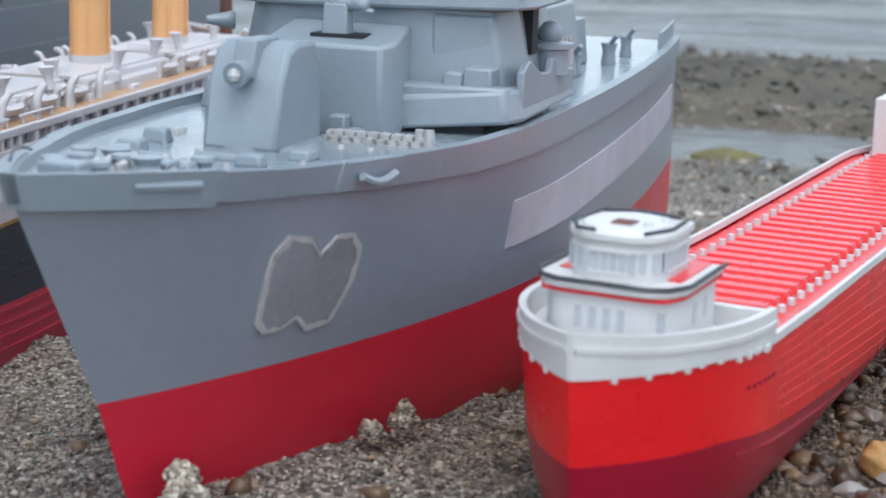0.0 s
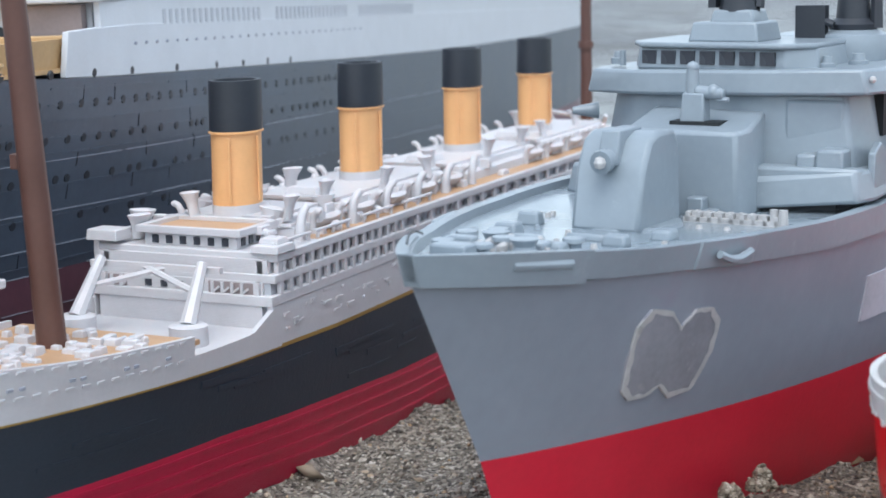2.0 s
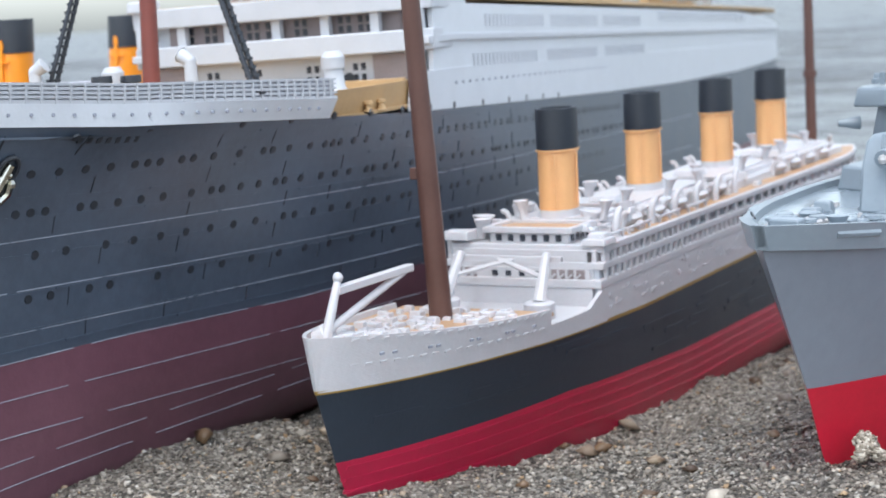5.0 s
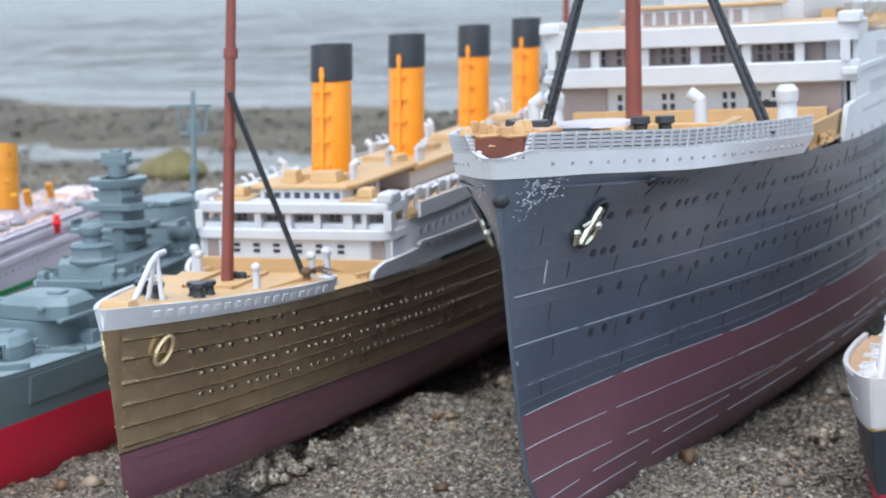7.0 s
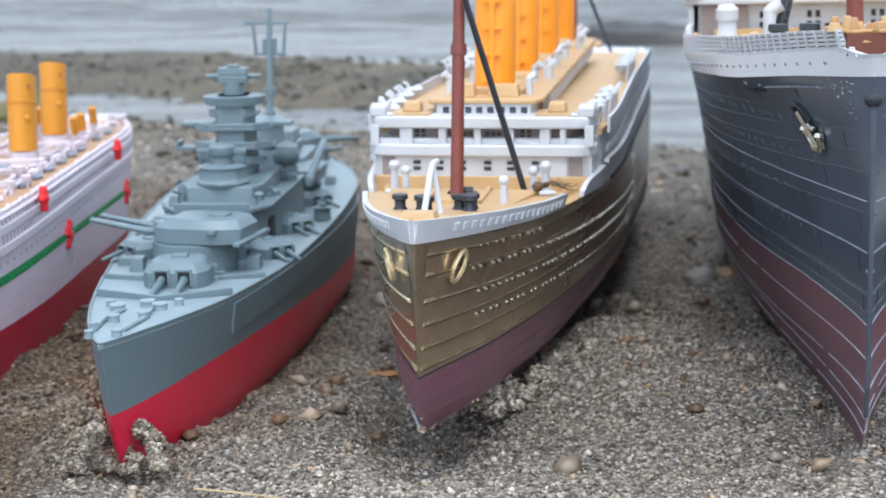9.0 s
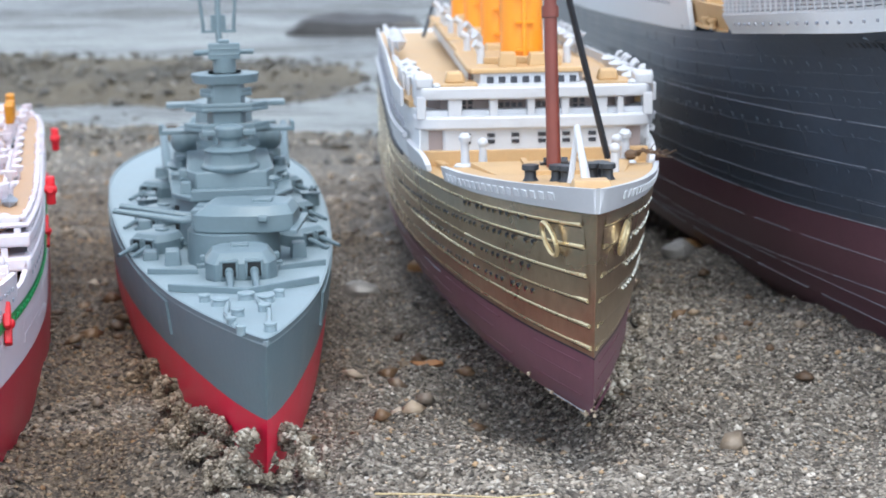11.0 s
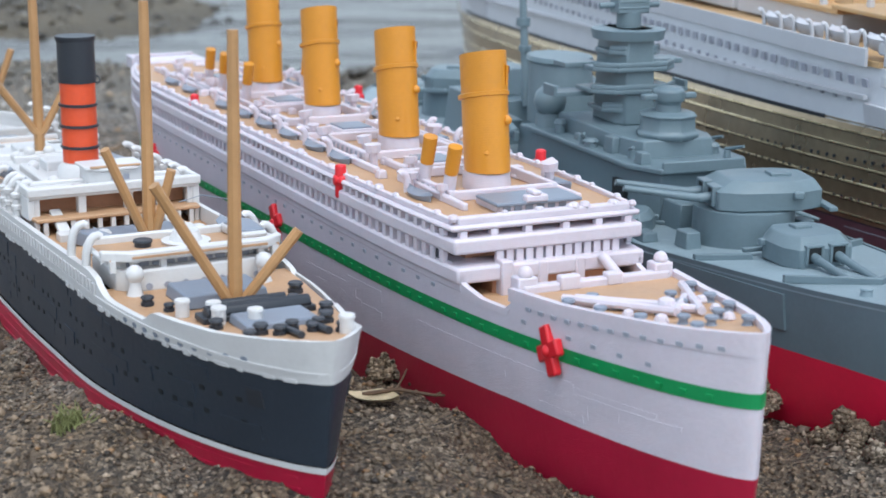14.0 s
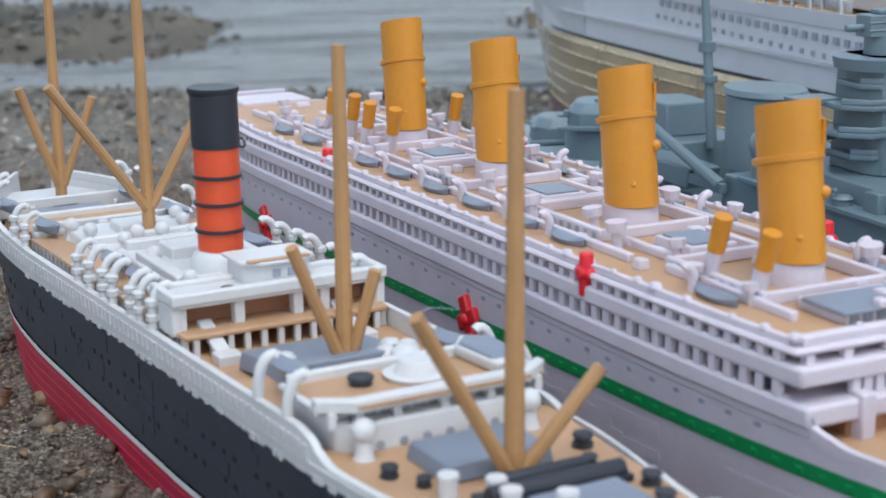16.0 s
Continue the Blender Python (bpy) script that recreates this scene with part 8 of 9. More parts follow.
    # solid block in shade-darkened tan where the front stands open
    part("bridge_front", Mesh().box(-21, 21, 147, 155, 47.4, 52.4), INNER, e, "bridge front block in tan darkened for shade")
    for x in (-21.5, -9, 4, 10, 21.5):
        part("pillar", Mesh().box(x - 1.1, x + 1.1, 141.4, 144, 47.4, 52.6), WHITE_CREAM, e, bevel=0.2)
    roof = part("bridge_roof", Mesh().prism([(-23.6, 140.5), (23.6, 140.5), (23.6, 155), (-23.6, 155)], 52.2, 53.3), WHITE_CREAM, e, "white bridge roof tray", 0.3)
    for x0, x1, y0, y1, z1 in ((-24, 24, 140, 142, 55.4), (-24, -22.2, 142, 153.5, 55.4), (22.2, 24, 142, 153.5, 55.4), (-24, 24, 153.5, 155.2, 54.4)):
        part("roof_edge", Mesh().box(x0, x1, y0, y1, 52.8, z1), WHITE_CREAM, roof, bevel=0.5)
    for side in (1, -1):
        part("side_cheek", Mesh().box(side * 22.8 - 1, side * 22.8 + 1, 141, 150, 46.6, 52.6), WHITE_CREAM, e, bevel=0.3)
    part("wheelhouse", Mesh().prism([(-5, 149), (-2, 146.5), (7, 146.5), (10, 149), (10, 158), (-5, 158)], 52.8, 57.4), WHITE_CREAM, e, "small white wheelhouse", 0.4)
    part("wheelhouse_roof", Mesh().prism([(-6, 148.6), (-2.4, 145.6), (7.4, 145.6), (11, 148.6), (11, 159), (-6, 159)], 57.3, 58.2), WHITE_CREAM, e, "white wheelhouse roof", 0.3)
    part("roof_strip", Mesh().box(-5, 9, 145.9, 147.4, 58.2, 58.7), TAN_PRINT, e, "tan strip on the wheelhouse roof", 0.2)
    small = pane_data("window", 1.7, 1.6, PORT_GREY, 0.25)
    for x in (1.4, 4.8):
        piece("window", small, e, x, 146.5, 55.4, -90)
    for x, y in ((-10, 145), (12.8, 143.6)):
        part("roof_lid", Mesh().lathe(x, y, [(53.2, 1.6), (54.3, 1.6), (54.5, 1.2)], 10), BLACK, e, "small black roof lid")
    part("funnel_deck", Mesh().box(-14, 14, 157, 208, 47, 49.6, 0.4, 0.4), WHITE_CREAM, e, "white funnel deck", 0.5)
    part("aft_roof", Mesh().box(-15, 15, 210, 246, 44, 47.4, 0.4, 0.4), WHITE_CREAM, e, "white aft deck roof", 0.5)
    for x0, x1, y0, y1, z1 in ((-13, -9.5, 168, 196, 51.6), (10, 13.5, 170, 198, 51.6), (-12, 12, 204, 207.5, 51.8), (-6, 6, 190, 200, 52.4), (-14, 14, 222, 225, 49.4), (-5, 7, 230, 240, 49.6), (-10, -3, 162.5, 166, 52.2)):
        part("deck_locker", Mesh().box(x0, x1, y0, y1, 44, z1, 0.3, 0.3), WHITE_CREAM, e, bevel=0.5)
    f = funnel(e, 0, 174, 54.6, 90.5, 5.0, FUNNEL_RED, BLACK, 0.65, 1.05, 0.02, base=WHITE_CREAM, base_h=0.6, bands=((59.6, 0.9, BLACK), (65.6, 0.9, BLACK), (71.6, 0.9, BLACK)), label="orange-red funnel with black top and rings", n=22)
    part("funnel_skirt", Mesh().lathe(0, 174, [(49, 7.2), (53.8, 6.5), (54.9, 5.4)], 20), WHITE_CREAM, f, smooth=True)
    part("top_ring", Mesh().lathe(0, 174.7, [(89.4, 5.3), (90.2, 5.7), (91.0, 5.6), (91, 4.4)], 20), BLACK, f, smooth=True)
    part("funnel_loop", Mesh().tube([(5.1 + 0.9 * math.cos(t), 172.5 + 0.9 * math.sin(t), 78.6 + 1.0 * math.sin(t)) for t in np.linspace(0, 6.3, 9)], 0.3, 5), BLACK, f, "small wire loop")
    # davits that curl inboard, boats between them
    arm = davit_data("davit", WHITE_CREAM, 9.2, 1.0, 4.0)
    ring = Mesh().lathe(0, 0, [(-0.3, 1.0), (0, 1.45), (1.1, 1.5), (1.5, 1.0)], 8).data("davit_collar", WHITE_CREAM, True, True)
    for side in (1, -1):
        for y in (149.5, 157.5, 163, 175.5, 182, 192, 201, 246, 256, 286, 296):
            d = piece("davit", arm, e, side * (h.x(y, 46) - 1.2), y, rt(y) - 0.3, 180 if side > 0 else 0, 0, 0, 1.0 if y < 215 else 0.9)
            for zz in (2.0, 5.2):
                piece("davit_collar", ring, d, 0, 0, zz)
        for y in (158, 178, 196, 251, 291):
            piece("lifeboat", boat, e, side * 17.5, y, dk(y) + 5.4, random.uniform(-4, 4), 0, 0, 0.86)
        for x, y in ((9, 214.5), (14, 242), (9.5, 191.6), (10, 167), (3, 222), (12, 232)):
            piece("ventilator", knob, e, side * x, y, dk(y) + 4.6, 0, random.uniform(-6, 6), 0, 0.84)
    for k in range(40):
        y = random.uniform(164, 318)
        x, zz = random.uniform(-19, 19), dk(y) + (4.8 if y < 250 else 2.0)
        part("deck_fitting", Mesh().box(x - random.uniform(0.8, 2.0), x + random.uniform(0.8, 2.0), y - 1.3, y + 1.5, zz - 1, zz + random.uniform(0.8, 3.2), 0.3, 0.3), WHITE_CREAM, e, bevel=0.5)
    for y, w, z0, z1 in ((250, 21, 1.0, 6.2), (256, 20, 3.0, 7.2), (276, 20, 2, 6.6), (300, 19, 2, 6.8)):
        part("aft_bulwark", Mesh().box(-w, w, y, y + 1.8, dk(y) + z0, dk(y) + z1), WHITE_CREAM, e, "white aft bulwark", 0.4)
    part("aft_promenade", Mesh().prism([(-20, 257), (20, 257), (19, 276), (-19, 276)], lambda y: dk(y) + 4, lambda y: dk(y) + 5), TAN_PRINT, e, "tan aft deck")
    part("aft_hatch", Mesh().box(-10, 10, 279, 294, dk(285), dk(285) + 4.6), SLATE, e, "slate-grey aft hatch", 0.3)
    part("aft_deckhouse", Mesh().box(-15, 15, 303, 321, dk(310), dk(310) + 6, 1, 1), WHITE_CREAM, e, "white aft deckhouse", 0.5)
    part("stern_rail", h.rail(lambda y: rt(y) - 0.3, lambda y: rt(y) + 2.2, 296, 326, 1.4, 14, False, 0.0), WHITE_CREAM, e, "white stern rail", 0.4)
    # stairs, cable drums and posts in the well
    for x in (-16, 13.5):
        part("stair", Mesh().add([(x - 1.6, 132, 43), (x + 1.6, 132, 43), (x + 1.6, 144, 47.4), (x - 1.6, 144, 47.4), (x - 1.6, 132, 44.4), (x + 1.6, 132, 44.4), (x + 1.6, 144, 48.8), (x - 1.6, 144, 48.8)], [(3, 2, 1, 0), (4, 5, 6, 7), (0, 1, 5, 4), (1, 2, 6, 5), (2, 3, 7, 6), (3, 0, 4, 7)]).box(x - 2.6, x + 2.6, 129, 133.5, 42, 45), WHITE_CREAM, e, "white deck stair", 0.3)
    for x, y in ((6, 106), (11.5, 107.5), (9, 110), (-12, 112)):
        part("deck_drum", Mesh().ball((x, y, 47.6), 2.5, 10, 0.9).lathe(x, y, [(42, 1.4), (46, 1.4)], 8), WHITE_CREAM, e, smooth=True)
    part("back_rail", Mesh().box(-22.4, 19.4, 86.6, 88.3, 50.6, 53.9), WHITE_CREAM, e, "white rail behind the forward house", 0.4)
    # masts with paired booms
    for mx, y, z0, up, z1, booms in ((-1.0, 48, 43.6, 0, 106, ((-20, 74.5), (13, 61.5))), (-0.6, 110, 45, 0, 106.5, ((-12.5, 71), (4.5, 64.5))), (1.3, 226, 45, 8.5, 116, ((-23, 87), (15, 79))), (1.3, 303, 40.5, 5, 110, ((-10, 76), (11, 72)))):
        m = part("mast", Mesh().rod((mx, y, z0), (max(mx, 0.1), y + 1.0, z1), 1.75, 1.25, 9), SPAR, e, "tan pole mast", smooth=True)
        for bx, bz in booms:
            part("boom", Mesh().rod((mx + math.copysign(0.8, bx), y - 0.5, z0 + 1.2 + up), (bx, y - 3.5, bz), 1.25, 1.25, 8), SPAR, m, "tan boom", smooth=True)
        part("mast_step", Mesh().box(mx - 4, mx + 4, y - 3, y + 3, z0 - 0.5, z0 + 1.2), BLACK, m, bevel=0.3)
    part("hair", Mesh().tube([(14, 92, 59), (6, 88, 61.5), (-1, 85, 61)], 0.12, 4), SLATE, e, "fine stray fibre")
    part("rudder", Mesh().box(-1, 1, 322, 332, 6, 34), BURGUNDY, e, "dark red rudder post")
    return e


# ---- beach, water ----
SHORE_U = (0.8, 1.0, 1.14, 1.26, 1.36, 1.46, 1.75, 2.0, 2.3, 4.0)
SHORE_Z = (-0.05, -0.058, -0.0668, -0.0765, -0.08, -0.064, -0.059, -0.064, -0.105, -0.3)


def ground_height(x, y):
    """Height of the beach in metres."""
    u = y + 0.29 * np.clip(x + 0.15, -3, 3)
    slope = np.where(u < 1.0, -0.062 * np.clip(y - 0.02, 0, None), np.interp(u, SHORE_U, SHORE_Z))
    mix = np.clip((u - 0.8) / 0.2, 0, 1)
    slope = np.maximum(-0.062 * np.clip(y - 0.02, 0, None), -0.056) * (1 - mix) + np.interp(u, SHORE_U, SHORE_Z) * mix
    rise = 0.016 / (1 + np.exp(-np.clip((x - 0.33) / 0.03, -40, 40))) * np.exp(-np.clip(y - 0.1, 0, None) / 0.25)
    left = 0.0125 / (1 + np.exp(np.clip((x + 0.16) / 0.02, -40, 40))) * np.exp(-np.clip(y - 0.2, 0, None) / 0.2)
    wash = 0.03 * np.exp(-np.clip((x - 0.02) / 0.2, -6, 6) ** 2) * np.clip((u - 1.3) / 0.25, 0, 1)
    return 0.004 + slope + rise + left - wash


def mound(x, y, spots):
    z = 0
    for cx, cy, r, hgt in spots:
        z = z + hgt * np.exp(-((x - cx) ** 2 + (y - cy) ** 2) / (2 * r * r))
    return z


MOUNDS = ((-0.085, 0.0, 0.010, 0.006), (-0.066, -0.036, 0.008, 0.005), (0.034, 0.06, 0.013, 0.005), (0.044, 0.1, 0.015, 0.008), (0.054, 0.15, 0.018, 0.009), (0.066, 0.21, 0.02, 0.009), (0.074, 0.27, 0.022, 0.009), (0.165, 0.12, 0.018, 0.007), (0.185, 0.2, 0.024, 0.008), (0.2, 0.28, 0.024, 0.008),
          (-0.03, 0.0, 0.02, 0.004), (0.09, 0.1, 0.03, 0.006), (0.18, 0.06, 0.03, 0.004), (0.28, 0.12, 0.02, 0.004), (-0.19, 0.03, 0.02, 0.003), (-0.16, -0.08, 0.03, 0.003), (0.004, 0.064, 0.016, -0.013), (0.012, 0.03, 0.012, -0.010), (0.02, 0.006, 0.009, -0.006), (-0.004, 0.095, 0.014, -0.006), (0.03, 0.14, 0.02, 0.004),
          (0.095, 0.16, 0.026, 0.005), (0.105, 0.25, 0.03, 0.007), (0.115, 0.36, 0.04, 0.009), (-0.01, 0.085, 0.018, -0.005), (-0.022, 0.14, 0.018, -0.005), (-0.03, 0.19, 0.02, -0.004))


def smooth_noise(x, y, cell, seed):
    """Value noise on arrays."""
    rs = np.random.RandomState(seed)
    g = rs.rand(257, 257)
    u, v = x / cell + 61.3, y / cell + 37.7
    i, j = np.floor(u).astype(int), np.floor(v).astype(int)
    fu, fv = u - i, v - j
    fu, fv = fu * fu * (3 - 2 * fu), fv * fv * (3 - 2 * fv)
    p = lambda a, b: g[a % 257, b % 257]
    return (p(i, j) * (1 - fu) + p(i + 1, j) * fu) * (1 - fv) + (p(i, j + 1) * (1 - fu) + p(i + 1, j + 1) * fu) * fv - 0.5


def surface(x, y):
    z = ground_height(x, y) + mound(x, y, MOUNDS)
    z = z + 0.006 * smooth_noise(x, y, 0.06, 1) + 0.0044 * smooth_noise(x, y, 0.017, 2) + 0.0034 * smooth_noise(x, y, 0.006, 3)
    return z


def damp(n, l, co, colour):
    """Browner, darker tone where the beach is damp and silted, in a patch with a broken edge."""
    sep, nz = n.new("ShaderNodeSeparateXYZ"), n.new("ShaderNodeTexNoise")
    nz.inputs["Scale"].default_value, nz.inputs["Detail"].default_value = 22, 3
    l.new(co.outputs["Object"], sep.inputs[0])
    l.new(co.outputs["Object"], nz.inputs["Vector"])
    both = None
    for region in ((("X", 0.02, -0.12), ("X", -1.1, -0.5), ("Y", -0.16, -0.04), ("Y", 0.95, 0.6)), (("X", 0.37, 0.43), ("X", 1.0, 0.7), ("Y", 0.6, 0.3), ("Y", -0.35, -0.1))):
        fac = nz.outputs["Fac"]
        for axis, lo, hi in region:
            r, mul = n.new("ShaderNodeMapRange"), n.new("ShaderNodeMath")
            r.inputs["From Min"].default_value, r.inputs["From Max"].default_value = lo, hi
            l.new(sep.outputs[axis], r.inputs["Value"])
            mul.operation = "MULTIPLY"
            l.new(fac, mul.inputs[0])
            l.new(r.outputs[0], mul.inputs[1])
            fac = mul.outputs[0]
        if both:
            most = n.new("ShaderNodeMath")
            most.operation = "MAXIMUM"
            l.new(both, most.inputs[0])
            l.new(fac, most.inputs[1])
            fac = most.outputs[0]
        both = fac
    edge = n.new("ShaderNodeMapRange")
    edge.inputs["From Min"].default_value, edge.inputs["From Max"].default_value = 0.15, 0.5
    l.new(both, edge.inputs["Value"])
    mix = n.new("ShaderNodeMix")
    mix.data_type, mix.blend_type = "RGBA", "MULTIPLY"
    l.new(edge.outputs[0], mix.inputs["Factor"])
    l.new(colour, mix.inputs["A"])
    mix.inputs["B"].default_value = rgb("c3b29e")
    return mix.outputs["Result"]


def grit_material(name, stops, rough=0.75, wet=0.0):
    m = bpy.data.materials.new(name)
    m.use_nodes = True
    n, l = m.node_tree.nodes, m.node_tree.links
    b = n["Principled BSDF"]
    geo = n.new("ShaderNodeNewGeometry")
    ramp = n.new("ShaderNodeValToRGB")
    ramp.color_ramp.interpolation = "LINEAR"
    e = ramp.color_ramp.elements
    while len(e) < len(stops):
        e.new(0.5)
    for el, (p, c) in zip(e, stops):
        el.position, el.color = p, rgb(c)
    l.new(geo.outputs["Random Per Island"], ramp.inputs[0])
    co, nz = n.new("ShaderNodeTexCoord"), n.new("ShaderNodeTexNoise")
    nz.inputs["Scale"].default_value = 1400
    l.new(co.outputs["Object"], nz.inputs["Vector"])
    big = n.new("ShaderNodeTexNoise")
    big.inputs["Scale"].default_value, big.inputs["Detail"].default_value = 9, 4
    l.new(co.outputs["Object"], big.inputs["Vector"])
    mr = n.new("ShaderNodeMapRange")
    mr.inputs["From Min"].default_value, mr.inputs["From Max"].default_value = 0.3, 0.7
    mr.inputs["To Min"].default_value, mr.inputs["To Max"].default_value = 0.62, 1.18
    l.new(big.outputs["Fac"], mr.inputs["Value"])
    mix = n.new("ShaderNodeMix")
    mix.data_type, mix.blend_type = "RGBA", "MULTIPLY"
    mix.inputs["Factor"].default_value = 1.0
    l.new(ramp.outputs[0], mix.inputs["A"])
    l.new(mr.outputs[0], mix.inputs["B"])
    l.new(damp(n, l, co, mix.outputs["Result"]), b.inputs["Base Color"])
    b.inputs["Roughness"].default_value = rough
    b.inputs["Coat Weight"].default_value = wet
    bp = n.new("ShaderNodeBump")
    bp.inputs["Strength"].default_value, bp.inputs["Distance"].default_value = 0.4, 0.0004
    l.new(nz.outputs["Fac"], bp.inputs["Height"])
    l.new(bp.outputs[0], b.inputs["Normal"])
    return m


def bed_material():
    """Coarse damp sand under the loose grains."""
    m = bpy.data.materials.new("damp_coarse_sand")
    m.use_nodes = True
    n, l = m.node_tree.nodes, m.node_tree.links
    b = n["Principled BSDF"]
    co = n.new("ShaderNodeTexCoord")
    vo, v2, big = n.new("ShaderNodeTexVoronoi"), n.new("ShaderNodeTexVoronoi"), n.new("ShaderNodeTexNoise")
    vo.inputs["Scale"].default_value, v2.inputs["Scale"].default_value = 950, 90
    big.inputs["Scale"].default_value, big.inputs["Detail"].default_value = 7, 5
    for t in (vo, v2, big):
        l.new(co.outputs["Object"], t.inputs["Vector"])
    sep = n.new("ShaderNodeSeparateColor")
    l.new(vo.outputs["Color"], sep.inputs[0])
    ramp = n.new("ShaderNodeValToRGB")
    e = ramp.color_ramp.elements
    for _ in range(3):
        e.new(0.5)
    for el, (p, c) in zip(e, ((0.0, "3e3a35"), (0.35, "6f675d"), (0.65, "8d857a"), (0.88, "a89f93"), (1.0, "cfc9bf"))):
        el.position, el.color = p, rgb(c)
    l.new(sep.outputs[0], ramp.inputs[0])
    mr = n.new("ShaderNodeMapRange")
    mr.inputs["From Min"].default_value, mr.inputs["From Max"].default_value = 0.3, 0.7
    mr.inputs["To Min"].default_value, mr.inputs["To Max"].default_value = 0.55, 1.05
    l.new(big.outputs["Fac"], mr.inputs["Value"])
    mix = n.new("ShaderNodeMix")
    mix.data_type, mix.blend_type = "RGBA", "MULTIPLY"
    mix.inputs["Factor"].default_value = 1.0
    l.new(ramp.outputs[0], mix.inputs["A"])
    l.new(mr.outputs[0], mix.inputs["B"])
    # wet brown sand where the lake reaches
    sepxy = n.new("ShaderNodeSeparateXYZ")
    l.new(co.outputs["Object"], sepxy.inputs[0])
    wet = n.new("ShaderNodeMapRange")
    wet.inputs["From Min"].default_value, wet.inputs["From Max"].default_value = 0.8, 1.25
    l.new(sepxy.outputs["Y"], wet.inputs["Value"])
    brown = n.new("ShaderNodeMix")
    brown.data_type = "RGBA"
    l.new(wet.outputs[0], brown.inputs["Factor"])
    l.new(damp(n, l, co, mix.outputs["Result"]), brown.inputs["A"])
    soil = n.new("ShaderNodeValToRGB")
    soil.color_ramp.elements[0].color, soil.color_ramp.elements[1].color = rgb("3f392d"), rgb("695f4c")
    soil.color_ramp.elements[0].position, soil.color_ramp.elements[1].position = 0.3, 0.7
    l.new(big.outputs["Fac"], soil.inputs[0])
    l.new(soil.outputs[0], brown.inputs["B"])
    l.new(brown.outputs["Result"], b.inputs["Base Color"])
    b.inputs["Roughness"].default_value = 0.7
    bp = n.new("ShaderNodeBump")
    bp.inputs["Strength"].default_value, bp.inputs["Distance"].default_value = 0.9, 0.0012
    l.new(vo.outputs["Distance"], bp.inputs["Height"])
    l.new(bp.outputs[0], b.inputs["Normal"])
    return m


def grid_sheet(name, xs, ys, zfun, mat):
    X, Y = np.meshgrid(xs, ys)
    Z = zfun(X, Y)
    nx, ny = len(xs), len(ys)
    co = np.stack([X, Y, Z], -1).reshape(-1, 3)
    i = np.arange((ny - 1) * (nx - 1))
    a = (i // (nx - 1)) * nx + i % (nx - 1)
    faces = np.stack([a, a + 1, a + nx + 1, a + nx], -1)
    me = bpy.data.meshes.new(name)
    me.vertices.add(len(co))
    me.vertices.foreach_set("co", co.ravel())
    me.loops.add(faces.size)
    me.loops.foreach_set("vertex_index", faces.ravel().astype(np.int32))
    me.polygons.add(len(faces))
    me.polygons.foreach_set("loop_start", (np.arange(len(faces)) * 4).astype(np.int32))
    me.update(calc_edges=True)
    me.shade_smooth()
    me.materials.append(mat)
    return new(name, me)


def grains(name, cx, cy, size, mat, seed, flat=0.75, lift=0.15, cz=None):
    """Many small angular stones at the given places, as one mesh."""
    rs = np.random.RandomState(seed)
    n = len(cx)
    base = np.array([(1, 0, 0), (0.3, 0.95, 0), (-0.85, 0.5, 0), (-0.7, -0.7, 0), (0.4, -0.9, 0), (0.1, 0.05, 0.9), (0, 0, -0.8)])
    tri = np.array([(0, 1, 5), (1, 2, 5), (2, 3, 5), (3, 4, 5), (4, 0, 5), (1, 0, 6), (2, 1, 6), (3, 2, 6), (4, 3, 6), (0, 4, 6)])
    v = base[None] * (1 + rs.uniform(-0.35, 0.35, (n, 7, 3)))
    v[:, :, 2] *= flat
    a, t = rs.uniform(0, 6.283, n), rs.normal(0, 0.5, n)
    ct, st = np.cos(t)[:, None], np.sin(t)[:, None]
    y2, z2 = v[:, :, 1] * ct - v[:, :, 2] * st, v[:, :, 1] * st + v[:, :, 2] * ct
    ca, sa = np.cos(a)[:, None], np.sin(a)[:, None]
    x3, y3 = v[:, :, 0] * ca - y2 * sa, v[:, :, 0] * sa + y2 * ca
    s = size[:, None]
    z0 = surface(cx, cy) + size * lift if cz is None else cz
    co = np.stack([x3 * s + cx[:, None], y3 * s + cy[:, None], z2 * s + z0[:, None]], -1).reshape(-1, 3)
    faces = (tri[None] + (np.arange(n) * 7)[:, None, None]).reshape(-1, 3)
    me = bpy.data.meshes.new(name)
    me.vertices.add(len(co))
    me.vertices.foreach_set("co", co.ravel())
    me.loops.add(faces.size)
    me.loops.foreach_set("vertex_index", faces.ravel().astype(np.int32))
    me.polygons.add(len(faces))
    me.polygons.foreach_set("loop_start", (np.arange(len(faces)) * 3).astype(np.int32))
    me.update(calc_edges=True)
    me.materials.append(mat)
    return new(name, me)


def stretch(a, b, fine, n, grow=1.22):
    """Even steps from a to b, then ever longer ones out to the horizon on both sides."""
    mid = list(np.linspace(a, b, n))
    out, step = [], fine
    lo, hi = [], []
    x = a
    while x > -400:
        step *= grow
        x -= step
        lo.append(x)
    step, x = fine, b
    while x < 900:
        step *= grow
        x += step
        hi.append(x)
    return np.array(lo[::-1] + mid + hi)


def far_surface(x, y):
    return np.where((y < 3) & (np.abs(x) < 3), surface(x, y), ground_height(x, y)) * np.exp(-np.clip(y - 2, 0, 50) * 0.0)


BED = bed_material()
xs, ys = stretch(-0.6, 0.8, 0.004, 467), stretch(-0.4, 0.8, 0.004, 401)
tagged(grid_sheet("ground", xs, ys, lambda x, y: np.maximum(far_surface(x, y), -0.5), BED), "damp grey-brown coarse sand and gravel beach", "ground", kind="structure")

